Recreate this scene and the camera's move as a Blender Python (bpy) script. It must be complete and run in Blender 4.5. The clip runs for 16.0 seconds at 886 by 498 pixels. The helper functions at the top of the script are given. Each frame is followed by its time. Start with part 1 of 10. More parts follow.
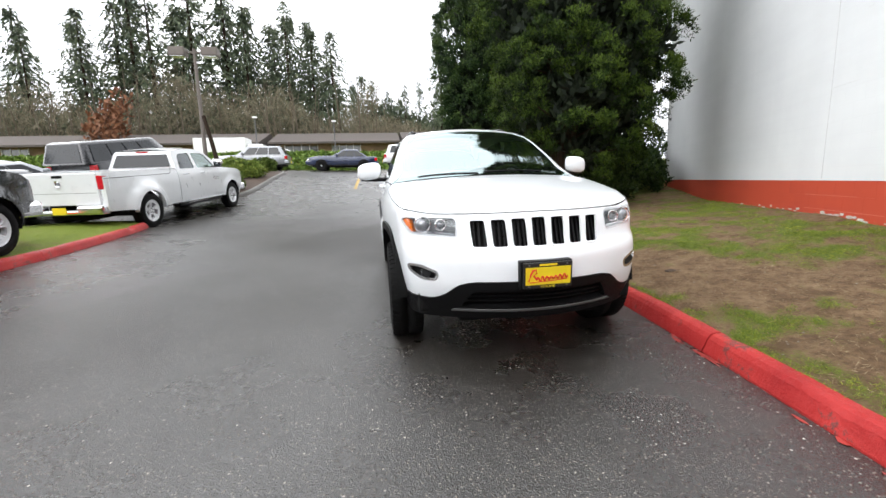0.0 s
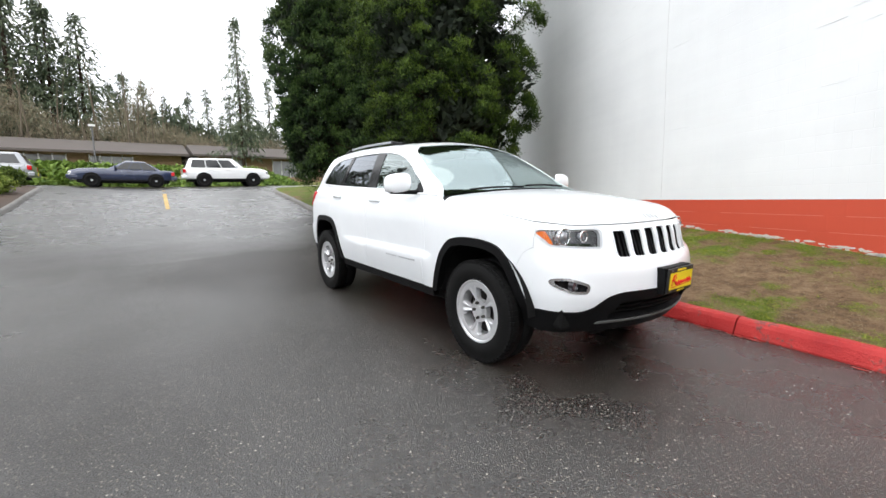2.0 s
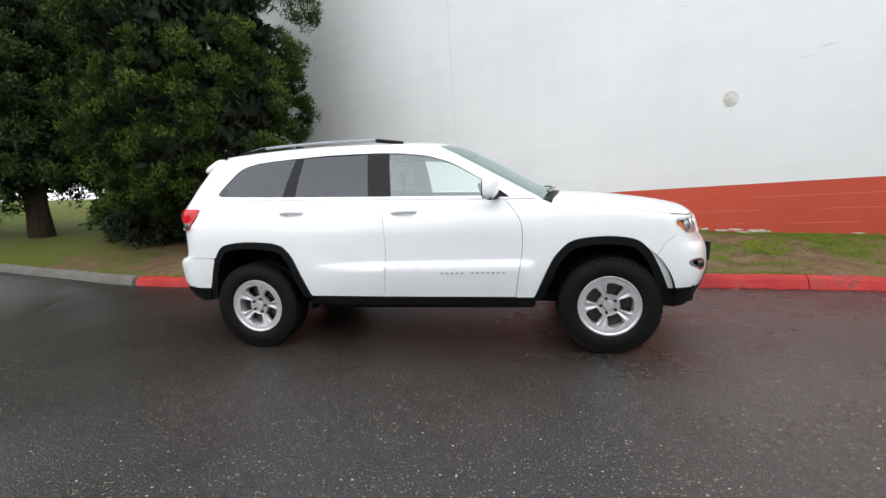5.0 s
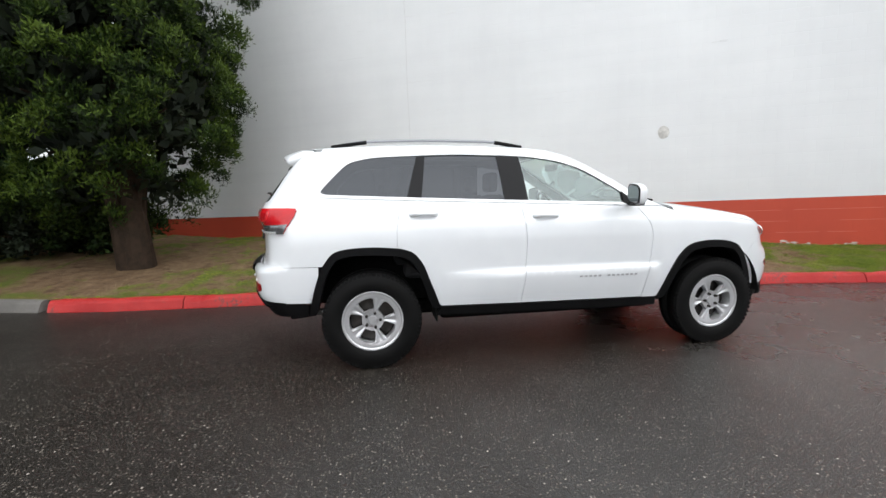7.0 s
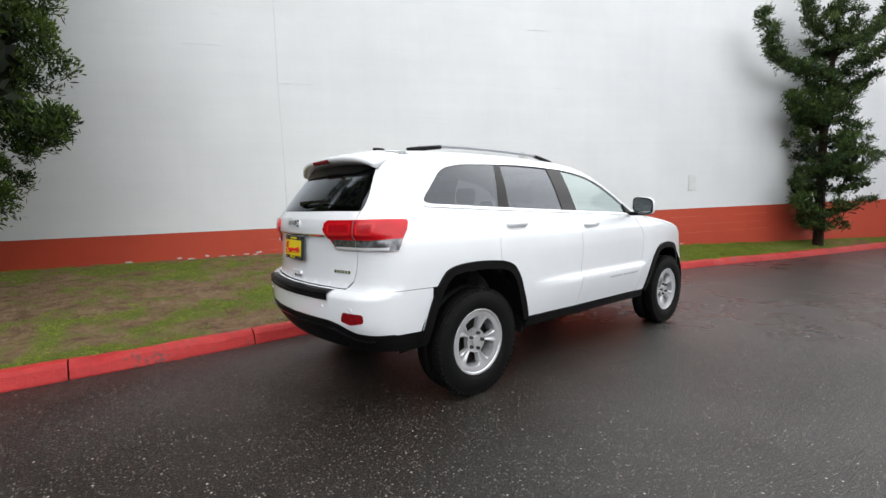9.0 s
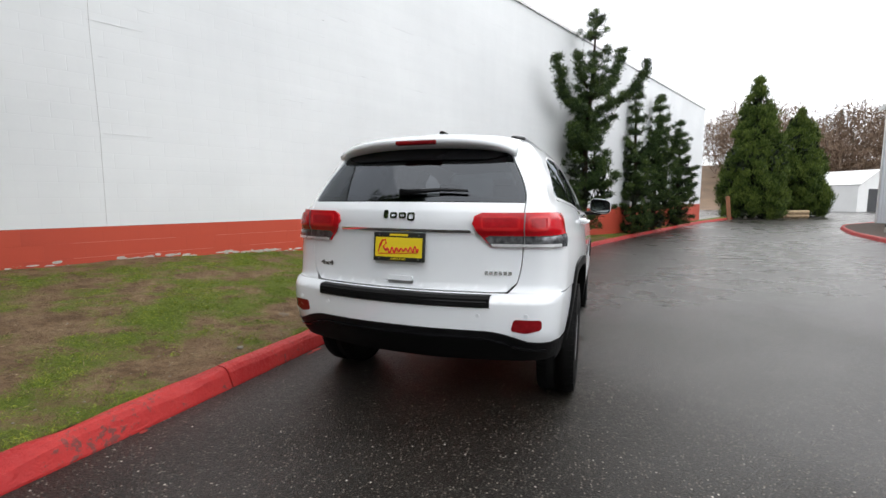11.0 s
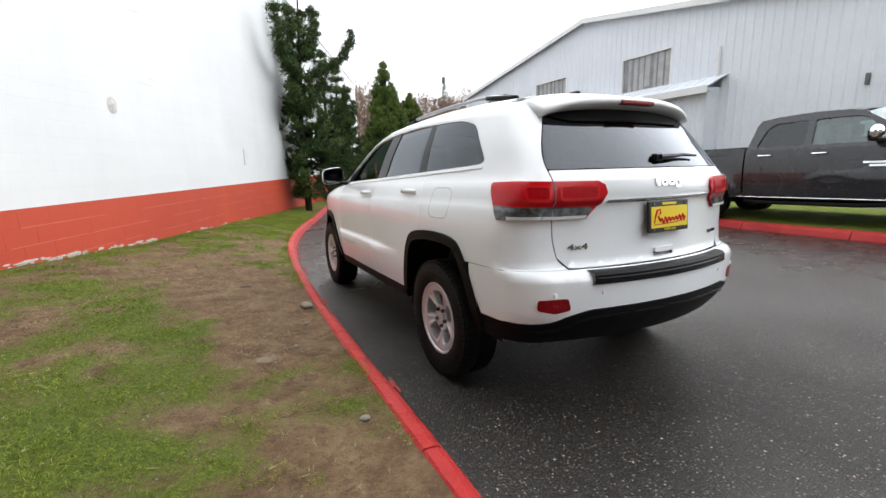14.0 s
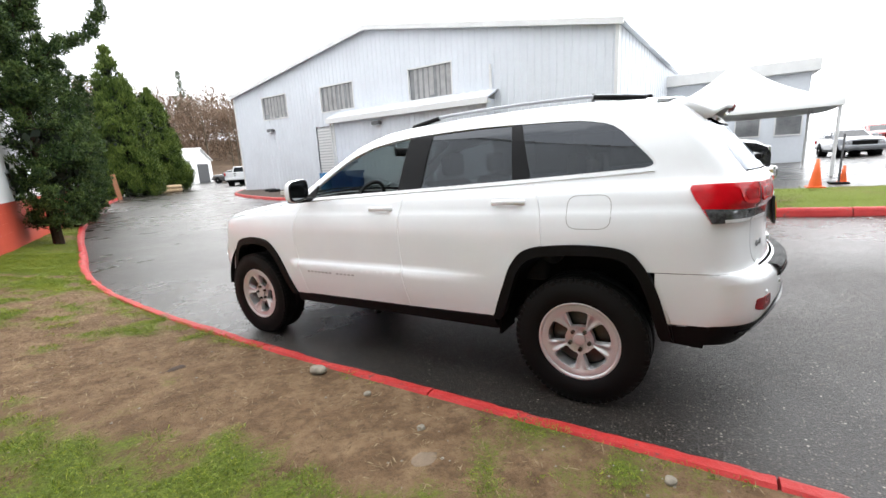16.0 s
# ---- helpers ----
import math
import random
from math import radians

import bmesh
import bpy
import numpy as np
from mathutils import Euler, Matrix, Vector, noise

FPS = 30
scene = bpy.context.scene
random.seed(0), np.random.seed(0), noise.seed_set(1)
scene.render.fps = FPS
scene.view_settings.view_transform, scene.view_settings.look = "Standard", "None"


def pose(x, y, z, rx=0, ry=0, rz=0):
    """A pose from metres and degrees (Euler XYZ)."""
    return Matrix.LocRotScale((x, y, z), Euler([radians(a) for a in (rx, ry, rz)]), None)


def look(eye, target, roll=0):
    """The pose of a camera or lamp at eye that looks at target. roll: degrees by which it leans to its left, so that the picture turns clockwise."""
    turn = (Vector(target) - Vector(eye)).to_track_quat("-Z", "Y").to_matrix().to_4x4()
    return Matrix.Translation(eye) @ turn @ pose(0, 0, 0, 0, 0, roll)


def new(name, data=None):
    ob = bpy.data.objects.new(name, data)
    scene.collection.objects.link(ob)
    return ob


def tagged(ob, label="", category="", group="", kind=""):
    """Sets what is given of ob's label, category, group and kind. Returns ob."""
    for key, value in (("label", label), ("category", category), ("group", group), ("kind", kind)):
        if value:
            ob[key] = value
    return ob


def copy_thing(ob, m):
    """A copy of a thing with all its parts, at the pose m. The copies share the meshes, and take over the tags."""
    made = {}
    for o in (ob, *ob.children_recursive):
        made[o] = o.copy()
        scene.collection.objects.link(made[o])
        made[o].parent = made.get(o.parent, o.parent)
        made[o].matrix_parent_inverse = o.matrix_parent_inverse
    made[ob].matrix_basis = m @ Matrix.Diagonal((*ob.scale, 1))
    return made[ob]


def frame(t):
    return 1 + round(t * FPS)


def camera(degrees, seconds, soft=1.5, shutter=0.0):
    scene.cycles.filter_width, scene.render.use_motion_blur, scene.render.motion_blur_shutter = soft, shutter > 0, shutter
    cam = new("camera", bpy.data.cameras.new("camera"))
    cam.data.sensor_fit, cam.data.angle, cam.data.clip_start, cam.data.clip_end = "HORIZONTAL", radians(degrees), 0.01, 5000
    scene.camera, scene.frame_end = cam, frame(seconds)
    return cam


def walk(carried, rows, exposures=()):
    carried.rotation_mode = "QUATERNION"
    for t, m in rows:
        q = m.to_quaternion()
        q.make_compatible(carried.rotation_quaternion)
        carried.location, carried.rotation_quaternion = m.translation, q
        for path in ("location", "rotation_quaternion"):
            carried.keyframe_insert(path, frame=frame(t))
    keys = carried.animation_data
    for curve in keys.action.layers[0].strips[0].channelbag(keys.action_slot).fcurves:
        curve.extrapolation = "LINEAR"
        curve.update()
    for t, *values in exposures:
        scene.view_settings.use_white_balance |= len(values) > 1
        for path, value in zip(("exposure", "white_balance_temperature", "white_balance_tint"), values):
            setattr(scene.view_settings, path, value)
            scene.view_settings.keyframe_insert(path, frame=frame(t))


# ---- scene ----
cam = camera(92.0, 16.0)
PATH = [
    (0, (-1.0, -4.857, 1.154), (-0.707, -2.902, 0.846), -1.6),
    (0.5, (-1.469, -4.705, 1.121), (-0.908, -2.802, 0.868), -1.5),
    (1, (-1.938, -4.468, 1.123), (-1.202, -2.625, 0.876), -2.4),
    (1.5, (-2.408, -4.156, 1.142), (-1.444, -2.416, 0.929), -2.0),
    (2, (-2.859, -3.794, 1.135), (-1.707, -2.176, 0.902), -1.2),
    (2.5, (-3.191, -3.354, 1.154), (-1.825, -1.917, 0.889), -0.5),
    (3, (-3.535, -2.932, 1.173), (-2.013, -1.666, 0.889), -1.9),
    (3.5, (-3.753, -2.455, 1.19), (-2.095, -1.379, 0.888), -2.3),
    (3.7, (-3.85, -2.25, 1.192), (-2.128, -1.269, 0.928), -1.7),
    (5.8, (-4.26, 0.018, 1.293), (-2.281, 0.093, 1.013), -3.1),
    (6, (-4.268, 0.239, 1.292), (-2.284, 0.249, 1.038), -1.9),
    (6.5, (-4.254, 0.828, 1.291), (-2.279, 0.636, 1.048), -2.2),
    (7, (-4.115, 1.411, 1.312), (-2.156, 1.09, 1.07), -2.4),
    (7.5, (-3.961, 1.997, 1.316), (-2.045, 1.475, 1.082), -2.8),
    (8, (-3.688, 2.51, 1.331), (-1.844, 1.778, 1.082), -2.3),
    (8.5, (-3.378, 2.999, 1.334), (-1.668, 1.98, 1.143), -1.7),
    (9, (-3.009, 3.438, 1.347), (-1.466, 2.181, 1.144), -2.2),
    (9.5, (-2.575, 3.807, 1.357), (-1.201, 2.374, 1.117), -0.5),
    (9.7, (-2.383, 3.951, 1.37), (-1.109, 2.426, 1.142), -1.1),
    (11.8, (-0.19, 4.573, 1.333), (0.074, 2.605, 1.098), -1.3),
    (12, (0.026, 4.581, 1.349), (0.167, 2.601, 1.109), -2.3),
    (12.5, (0.577, 4.496, 1.337), (0.517, 2.512, 1.086), -2.0),
    (13, (1.098, 4.354, 1.337), (0.803, 2.4, 1.024), -0.8),
    (13.5, (1.595, 4.151, 1.391), (0.988, 2.284, 1.01), -0.7),
    (14, (2.048, 3.795, 1.396), (1.16, 2.047, 1.002), -1.6),
    (14.5, (2.47, 3.397, 1.414), (1.328, 1.809, 0.998), -3.8),
    (15, (2.776, 2.941, 1.446), (1.452, 1.516, 0.981), -3.7),
    (15.5, (3.027, 2.473, 1.456), (1.569, 1.175, 1.02), -3.6),
    (16, (3.219, 2.028, 1.489), (1.565, 0.985, 1.07), -3.1),
]
walk(cam, [(t, look(eye, target, roll)) for t, eye, target, roll in PATH], [(0, 1.16), (1.5, 1.15), (3.5, 0.87), (6, 0.72), (9.5, 0.72), (12, 0.71), (13.5, 0.89), (14.5, 1.27), (16, 1.47)])

# ---- world and light: bright overcast sky, a broad weak sun ----
world = bpy.data.worlds.new("overcast")
scene.world = world
world.use_nodes = True
wn, wl = world.node_tree.nodes, world.node_tree.links
wn.clear()
sky = wn.new("ShaderNodeTexSky")
sky.sky_type, sky.sun_disc = "NISHITA", False
sky.sun_elevation, sky.sun_rotation = radians(42), radians(200)
sky.air_density, sky.dust_density, sky.ozone_density = 1.0, 4.0, 1.0
grey = wn.new("ShaderNodeHueSaturation")
grey.inputs["Saturation"].default_value = 0.12
wl.new(sky.outputs[0], grey.inputs["Color"])
cloud_co = wn.new("ShaderNodeTexCoord")
cloud = wn.new("ShaderNodeTexNoise")
cloud.inputs["Scale"].default_value, cloud.inputs["Detail"].default_value = 2.2, 5
wl.new(cloud_co.outputs["Generated"], cloud.inputs["Vector"])
cloud_ramp = wn.new("ShaderNodeValToRGB")
cloud_ramp.color_ramp.elements[0].position, cloud_ramp.color_ramp.elements[0].color = 0.3, (7.2, 7.5, 8.0, 1)
cloud_ramp.color_ramp.elements[1].position, cloud_ramp.color_ramp.elements[1].color = 0.7, (9.4, 9.6, 9.9, 1)
wl.new(cloud.outputs["Fac"], cloud_ramp.inputs["Fac"])
veil = wn.new("ShaderNodeMix")
veil.data_type = "RGBA"
veil.inputs["Factor"].default_value = 0.8
wl.new(grey.outputs[0], veil.inputs["A"])
wl.new(cloud_ramp.outputs[0], veil.inputs["B"])
background = wn.new("ShaderNodeBackground")
background.inputs["Strength"].default_value = 0.13
# the cloud is thinner, and so brighter, towards the west
glow = wn.new("ShaderNodeVectorMath")
glow.operation = "DOT_PRODUCT"
glow.inputs[1].default_value = (-0.30, 0.14, 0.0)
wl.new(cloud_co.outputs["Generated"], glow.inputs[0])
lift = wn.new("ShaderNodeMath")
lift.operation = "ADD"
lift.inputs[1].default_value = 1.0
wl.new(glow.outputs["Value"], lift.inputs[0])
sky_out = wn.new("ShaderNodeVectorMath")
sky_out.operation = "SCALE"
wl.new(veil.outputs["Result"], sky_out.inputs[0])
wl.new(lift.outputs[0], sky_out.inputs["Scale"])
wl.new(sky_out.outputs[0], background.inputs["Color"])
world_out = wn.new("ShaderNodeOutputWorld")
wl.new(background.outputs[0], world_out.inputs[0])

sun = new("sun", bpy.data.lights.new("sun", "SUN"))
sun.data.energy, sun.data.angle, sun.data.color = 0.8, radians(110), (1.0, 0.98, 0.95)
sun.matrix_world = look((-9, -3, 20), (0, 0, 0))

# ---- materials ----
def material(name):
    m = bpy.data.materials.new(name)
    m.use_nodes = True
    return m, m.node_tree.nodes, m.node_tree.links, m.node_tree.nodes["Principled BSDF"]


def coords(n, l, space="Object"):
    if space == "World":
        return n.new("ShaderNodeNewGeometry").outputs["Position"]
    return n.new("ShaderNodeTexCoord").outputs[space]


def noise_tex(n, l, vec, scale, detail=4, rough=0.55):
    t = n.new("ShaderNodeTexNoise")
    t.inputs["Scale"].default_value, t.inputs["Detail"].default_value = scale, detail
    t.inputs["Roughness"].default_value = rough
    l.new(vec, t.inputs["Vector"])
    return t.outputs["Fac"]


def ramp(n, l, fac, stops):
    r = n.new("ShaderNodeValToRGB")
    e = r.color_ramp.elements
    while len(e) < len(stops):
        e.new(0.5)
    for k, (p, c) in enumerate(stops):
        e[k].position = p
        e[k].color = (*c, 1) if not isinstance(c, (int, float)) else (c, c, c, 1)
    l.new(fac, r.inputs["Fac"])
    return r.outputs["Color"]


def mix(n, l, fac, a, b, mode="MIX"):
    m = n.new("ShaderNodeMix")
    m.data_type, m.blend_type = "RGBA", mode
    for sock, v in ((m.inputs["Factor"], fac), (m.inputs["A"], a), (m.inputs["B"], b)):
        if isinstance(v, (int, float)):
            sock.default_value = v if sock.type == "VALUE" else (v, v, v, 1)
        elif isinstance(v, tuple):
            sock.default_value = (*v, 1)
        else:
            l.new(v, sock)
    return m.outputs["Result"]


def math_node(n, l, op, a, b=0.0):
    m = n.new("ShaderNodeMath")
    m.operation = op
    for k, v in enumerate((a, b)):
        if isinstance(v, (int, float)):
            m.inputs[k].default_value = v
        else:
            l.new(v, m.inputs[k])
    return m.outputs[0]


def bump(n, l, p, height, strength, distance=0.01):
    b = n.new("ShaderNodeBump")
    b.inputs["Strength"].default_value, b.inputs["Distance"].default_value = strength, distance
    l.new(height, b.inputs["Height"])
    l.new(b.outputs[0], p.inputs["Normal"])


def simple(name, colour, rough, metal=0.0, vary=0.12, scale=6.0, bump_s=0.0, bump_scale=60.0, coat=0.0, spec=0.5):
    """A surface of one colour with two scales of variation in colour and gloss."""
    m, n, l, p = material(name)
    vec = coords(n, l)
    big = noise_tex(n, l, vec, scale)
    fine = noise_tex(n, l, vec, scale * 11, 3)
    both = math_node(n, l, "ADD", math_node(n, l, "MULTIPLY", big, 0.7), math_node(n, l, "MULTIPLY", fine, 0.3))
    lo = tuple(c * (1 - vary) for c in colour)
    hi = tuple(min(1.0, c * (1 + vary)) for c in colour)
    l.new(ramp(n, l, both, [(0.3, lo), (0.7, hi)]), p.inputs["Base Color"])
    l.new(ramp(n, l, both, [(0.3, max(0.02, rough * 0.85)), (0.7, min(1.0, rough * 1.15))]), p.inputs["Roughness"])
    p.inputs["Metallic"].default_value = metal
    p.inputs["Coat Weight"].default_value = coat
    p.inputs["Coat Roughness"].default_value = 0.04
    p.inputs["Specular IOR Level"].default_value = spec
    if bump_s:
        bump(n, l, p, noise_tex(n, l, vec, bump_scale, 3), bump_s)
    return m


def glass(name, tint, base_gloss=0.05, rough=0.0, sheen=(0.94, 0.98, 1.0)):
    """Thin glass: a tinted clear pane whose gloss rises towards grazing view."""
    m, n, l, p = material(name)
    n.remove(p)
    clear = n.new("ShaderNodeBsdfTransparent")
    clear.inputs[0].default_value = (*tint, 1)
    gloss = n.new("ShaderNodeBsdfGlossy")
    gloss.inputs["Color"].default_value = (*sheen, 1)
    gloss.inputs["Roughness"].default_value = 0.02 + rough
    edge = n.new("ShaderNodeLayerWeight")
    edge.inputs["Blend"].default_value = 0.5
    rise = math_node(n, l, "POWER", edge.outputs["Facing"], 4.0)
    fac = math_node(n, l, "ADD", math_node(n, l, "MULTIPLY", rise, 1 - base_gloss), base_gloss)
    mx = n.new("ShaderNodeMixShader")
    l.new(fac, mx.inputs[0])
    l.new(clear.outputs[0], mx.inputs[1])
    l.new(gloss.outputs[0], mx.inputs[2])
    l.new(mx.outputs[0], n["Material Output"].inputs["Surface"])
    return m


def make_asphalt():
    m, n, l, p = material("wet_asphalt")
    vec = coords(n, l, "World")
    patch = noise_tex(n, l, vec, 0.22, 4)
    mid = noise_tex(n, l, vec, 1.7, 5)
    fine = noise_tex(n, l, vec, 28, 5, 0.7)
    grain = noise_tex(n, l, vec, 150, 2)
    base = ramp(n, l, mid, [(0.3, (0.0066, 0.0053, 0.0042)), (0.7, (0.0135, 0.0112, 0.0090))])
    base = mix(n, l, ramp(n, l, fine, [(0.4, 0.0), (0.7, 0.5)]), base, (0.020, 0.0178, 0.0156))
    base = mix(n, l, ramp(n, l, grain, [(0.45, 0.0), (0.65, 0.45)]), base, (0.028, 0.0245, 0.0212))
    # stones of three sizes, most of them dull, a few pale
    relief, pale = [], None
    for scale, r0, r1, lo, hi, amount, colour in ((92, 0.20, 0.40, 0.30, 0.70, 0.85, (0.090, 0.077, 0.063)), (58, 0.18, 0.36, 0.50, 0.74, 0.95, (0.21, 0.185, 0.155)), (38, 0.13, 0.26, 0.78, 0.88, 1.0, (0.50, 0.46, 0.405))):
        vor = n.new("ShaderNodeTexVoronoi")
        vor.inputs["Scale"].default_value = scale
        l.new(vec, vor.inputs["Vector"])
        stone = ramp(n, l, vor.outputs["Distance"], [(r0, 1.0), (r1, 0.0)])
        pick = mix(n, l, 1.0, stone, ramp(n, l, vor.outputs["Color"], [(lo, 0.0), (hi, 1.0)]), "MULTIPLY")
        base = mix(n, l, math_node(n, l, "MULTIPLY", pick, amount), base, colour)
        relief.append(stone)
        pale = pick
    l.new(base, p.inputs["Base Color"])
    # a water film lies on the lower end of the drive and thins out uphill
    axes = n.new("ShaderNodeSeparateXYZ")
    l.new(vec, axes.inputs[0])
    uphill = n.new("ShaderNodeMapRange")
    uphill.inputs["From Min"].default_value, uphill.inputs["From Max"].default_value = -3.5, 3.5
    l.new(axes.outputs["Y"], uphill.inputs["Value"])
    far = n.new("ShaderNodeMapRange")
    far.inputs["From Min"].default_value, far.inputs["From Max"].default_value = 5.0, 9.5
    l.new(axes.outputs["Y"], far.inputs["Value"])
    drive = n.new("ShaderNodeMapRange")
    drive.inputs["From Min"].default_value, drive.inputs["From Max"].default_value = -5.2, -3.2
    l.new(axes.outputs["X"], drive.inputs["Value"])
    dry = math_node(n, l, "MULTIPLY", math_node(n, l, "SUBTRACT", uphill.outputs[0], far.outputs[0]), drive.outputs[0])
    film = math_node(n, l, "SUBTRACT", ramp(n, l, patch, [(0.30, 0.35), (0.60, 1.0)]), math_node(n, l, "MULTIPLY", dry, 0.75))
    wet = ramp(n, l, film, [(0.0, 0.0), (0.9, 1.0)])
    r = mix(n, l, wet, ramp(n, l, fine, [(0.3, 0.33), (0.7, 0.45)]), ramp(n, l, mid, [(0.3, 0.20), (0.7, 0.33)]))
    l.new(mix(n, l, pale, r, 0.5), p.inputs["Roughness"])
    l.new(ramp(n, l, wet, [(0.0, 0.21), (1.0, 1.2)]), p.inputs["Specular IOR Level"])
    h = math_node(n, l, "ADD", grain, math_node(n, l, "ADD", math_node(n, l, "MULTIPLY", math_node(n, l, "ADD", relief[0], relief[1]), 0.5), math_node(n, l, "MULTIPLY", fine, 1.2)))
    bump(n, l, p, h, 0.75, 0.005)
    return m


def make_lawn(name, dirt_amount, lush, worn=False):
    m, n, l, p = material(name)
    vec = coords(n, l, "World")
    big = noise_tex(n, l, vec, 0.75, 5, 0.6)
    mid = noise_tex(n, l, vec, 5, 5, 0.65)
    fine = noise_tex(n, l, vec, 55, 4, 0.7)
    soil = ramp(n, l, mid, [(0.3, (0.098, 0.058, 0.030)), (0.5, (0.185, 0.118, 0.066)), (0.72, (0.275, 0.186, 0.108))])
    grit = noise_tex(n, l, vec, 21, 6, 0.75)
    soil = mix(n, l, ramp(n, l, grit, [(0.36, 0.6), (0.52, 0.0)]), soil, (0.075, 0.047, 0.028))
    soil = mix(n, l, ramp(n, l, grit, [(0.60, 0.0), (0.72, 0.6)]), soil, (0.27, 0.205, 0.135))
    turf = ramp(n, l, fine, [(0.3, (0.045, 0.066, 0.012)), (0.55, tuple(c * lush for c in (0.12, 0.155, 0.020))), (0.75, tuple(c * lush for c in (0.22, 0.235, 0.040)))])
    field = math_node(n, l, "ADD", math_node(n, l, "MULTIPLY", big, 0.75), math_node(n, l, "MULTIPLY", mid, 0.35))
    if worn:
        bare = n.new("ShaderNodeAttribute")
        bare.attribute_name = "soil_cover"
        field = math_node(n, l, "SUBTRACT", math_node(n, l, "ADD", dirt_amount - 0.38, math_node(n, l, "MULTIPLY", math_node(n, l, "ADD", mid, fine), 0.38)), math_node(n, l, "MULTIPLY", bare.outputs["Fac"], 0.25))
    where = ramp(n, l, field, [(dirt_amount - 0.07, 1.0), (dirt_amount + 0.08, 0.0)])
    l.new(mix(n, l, where, turf, soil), p.inputs["Base Color"])
    p.inputs["Roughness"].default_value = 0.9
    p.inputs["Specular IOR Level"].default_value = 0.2
    bump(n, l, p, math_node(n, l, "ADD", grit, fine), 0.9, 0.03)
    return m


def make_block_wall(name, light, dark, worn, joints=True):
    m, n, l, p = material(name)
    vec = coords(n, l, "Object" if joints else "World")
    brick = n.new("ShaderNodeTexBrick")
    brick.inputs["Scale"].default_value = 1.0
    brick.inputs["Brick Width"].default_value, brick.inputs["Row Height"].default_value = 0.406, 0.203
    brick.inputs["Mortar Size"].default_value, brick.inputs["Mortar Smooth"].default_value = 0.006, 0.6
    l.new(vec, brick.inputs["Vector"])
    big = noise_tex(n, l, vec, 0.35, 5)
    fine = noise_tex(n, l, vec, 22, 4)
    streak = n.new("ShaderNodeMapping")
    streak.inputs["Scale"].default_value = (2.2, 0.12, 1)
    l.new(vec, streak.inputs["Vector"])
    run = noise_tex(n, l, streak.outputs[0], 1.6, 4)
    level = n.new("ShaderNodeMapping")
    level.inputs["Scale"].default_value = (0.16, 4.6, 1)
    l.new(vec, level.inputs["Vector"])
    course = noise_tex(n, l, level.outputs[0], 1.0, 3)
    drift = math_node(n, l, "ADD", math_node(n, l, "MULTIPLY", run, 0.12), math_node(n, l, "MULTIPLY", course, 0.14))
    c = ramp(n, l, math_node(n, l, "ADD", math_node(n, l, "MULTIPLY", big, 0.74), drift), [(0.36, dark), (0.6, light)])
    c = mix(n, l, math_node(n, l, "MULTIPLY", brick.outputs["Fac"], 0.07 if joints else 0.0), c, tuple(v * 0.8 for v in dark))
    c = mix(n, l, ramp(n, l, noise_tex(n, l, vec, 1.3, 6, 0.7), [(0.5, 0.0), (0.75, 0.22)]), c, dark)
    chip = ramp(n, l, noise_tex(n, l, vec, 3.0, 6, 0.7), [(0.73, 0.0), (0.75, worn)])
    c = mix(n, l, chip, c, (0.34, 0.33, 0.31))
    l.new(c, p.inputs["Base Color"])
    p.inputs["Roughness"].default_value = 0.62
    h = math_node(n, l, "ADD", math_node(n, l, "MULTIPLY", brick.outputs["Fac"], -0.55 if joints else 0.0), math_node(n, l, "MULTIPLY", fine, 0.35))
    bump(n, l, p, h, 0.3, 0.006)
    return m


def make_foliage(name, dark, mid, light, rough=0.6, lobed=False):
    """Leaves varied one by one and in drifts; lobed: the young tips and painted shade of each lobe give most of the
    tone.
    """
    m, n, l, p = material(name)
    g = n.new("ShaderNodeNewGeometry")
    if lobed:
        growth_shade = n.new("ShaderNodeAttribute")
        growth_shade.attribute_name = "growth_shade"
        tone = mix(n, l, 0.78, g.outputs["Random Per Island"], growth_shade.outputs["Fac"])
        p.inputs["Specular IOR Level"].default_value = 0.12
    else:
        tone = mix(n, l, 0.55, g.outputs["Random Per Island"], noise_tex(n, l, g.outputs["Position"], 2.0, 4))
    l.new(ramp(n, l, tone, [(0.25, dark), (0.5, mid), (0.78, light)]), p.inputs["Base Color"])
    p.inputs["Roughness"].default_value = rough
    if not lobed:
        p.inputs["Specular IOR Level"].default_value = 0.3
    return m


def make_kerb(name, a, b, bare, amount):
    m, n, l, p = material(name)
    vec = coords(n, l, "World")
    big = noise_tex(n, l, vec, 2.5, 5)
    fine = noise_tex(n, l, vec, 30, 5, 0.7)
    c = ramp(n, l, big, [(0.3, a), (0.7, b)])
    c = mix(n, l, ramp(n, l, math_node(n, l, "ADD", math_node(n, l, "MULTIPLY", fine, 0.5), math_node(n, l, "MULTIPLY", big, 0.5)), [(amount, 0.0), (amount + 0.03, 0.9)]), c, bare)
    l.new(c, p.inputs["Base Color"])
    l.new(ramp(n, l, fine, [(0.3, 0.38), (0.7, 0.62)]), p.inputs["Roughness"])
    p.inputs["Specular IOR Level"].default_value = 0.3
    bump(n, l, p, math_node(n, l, "ADD", big, fine), 0.9, 0.012)
    return m


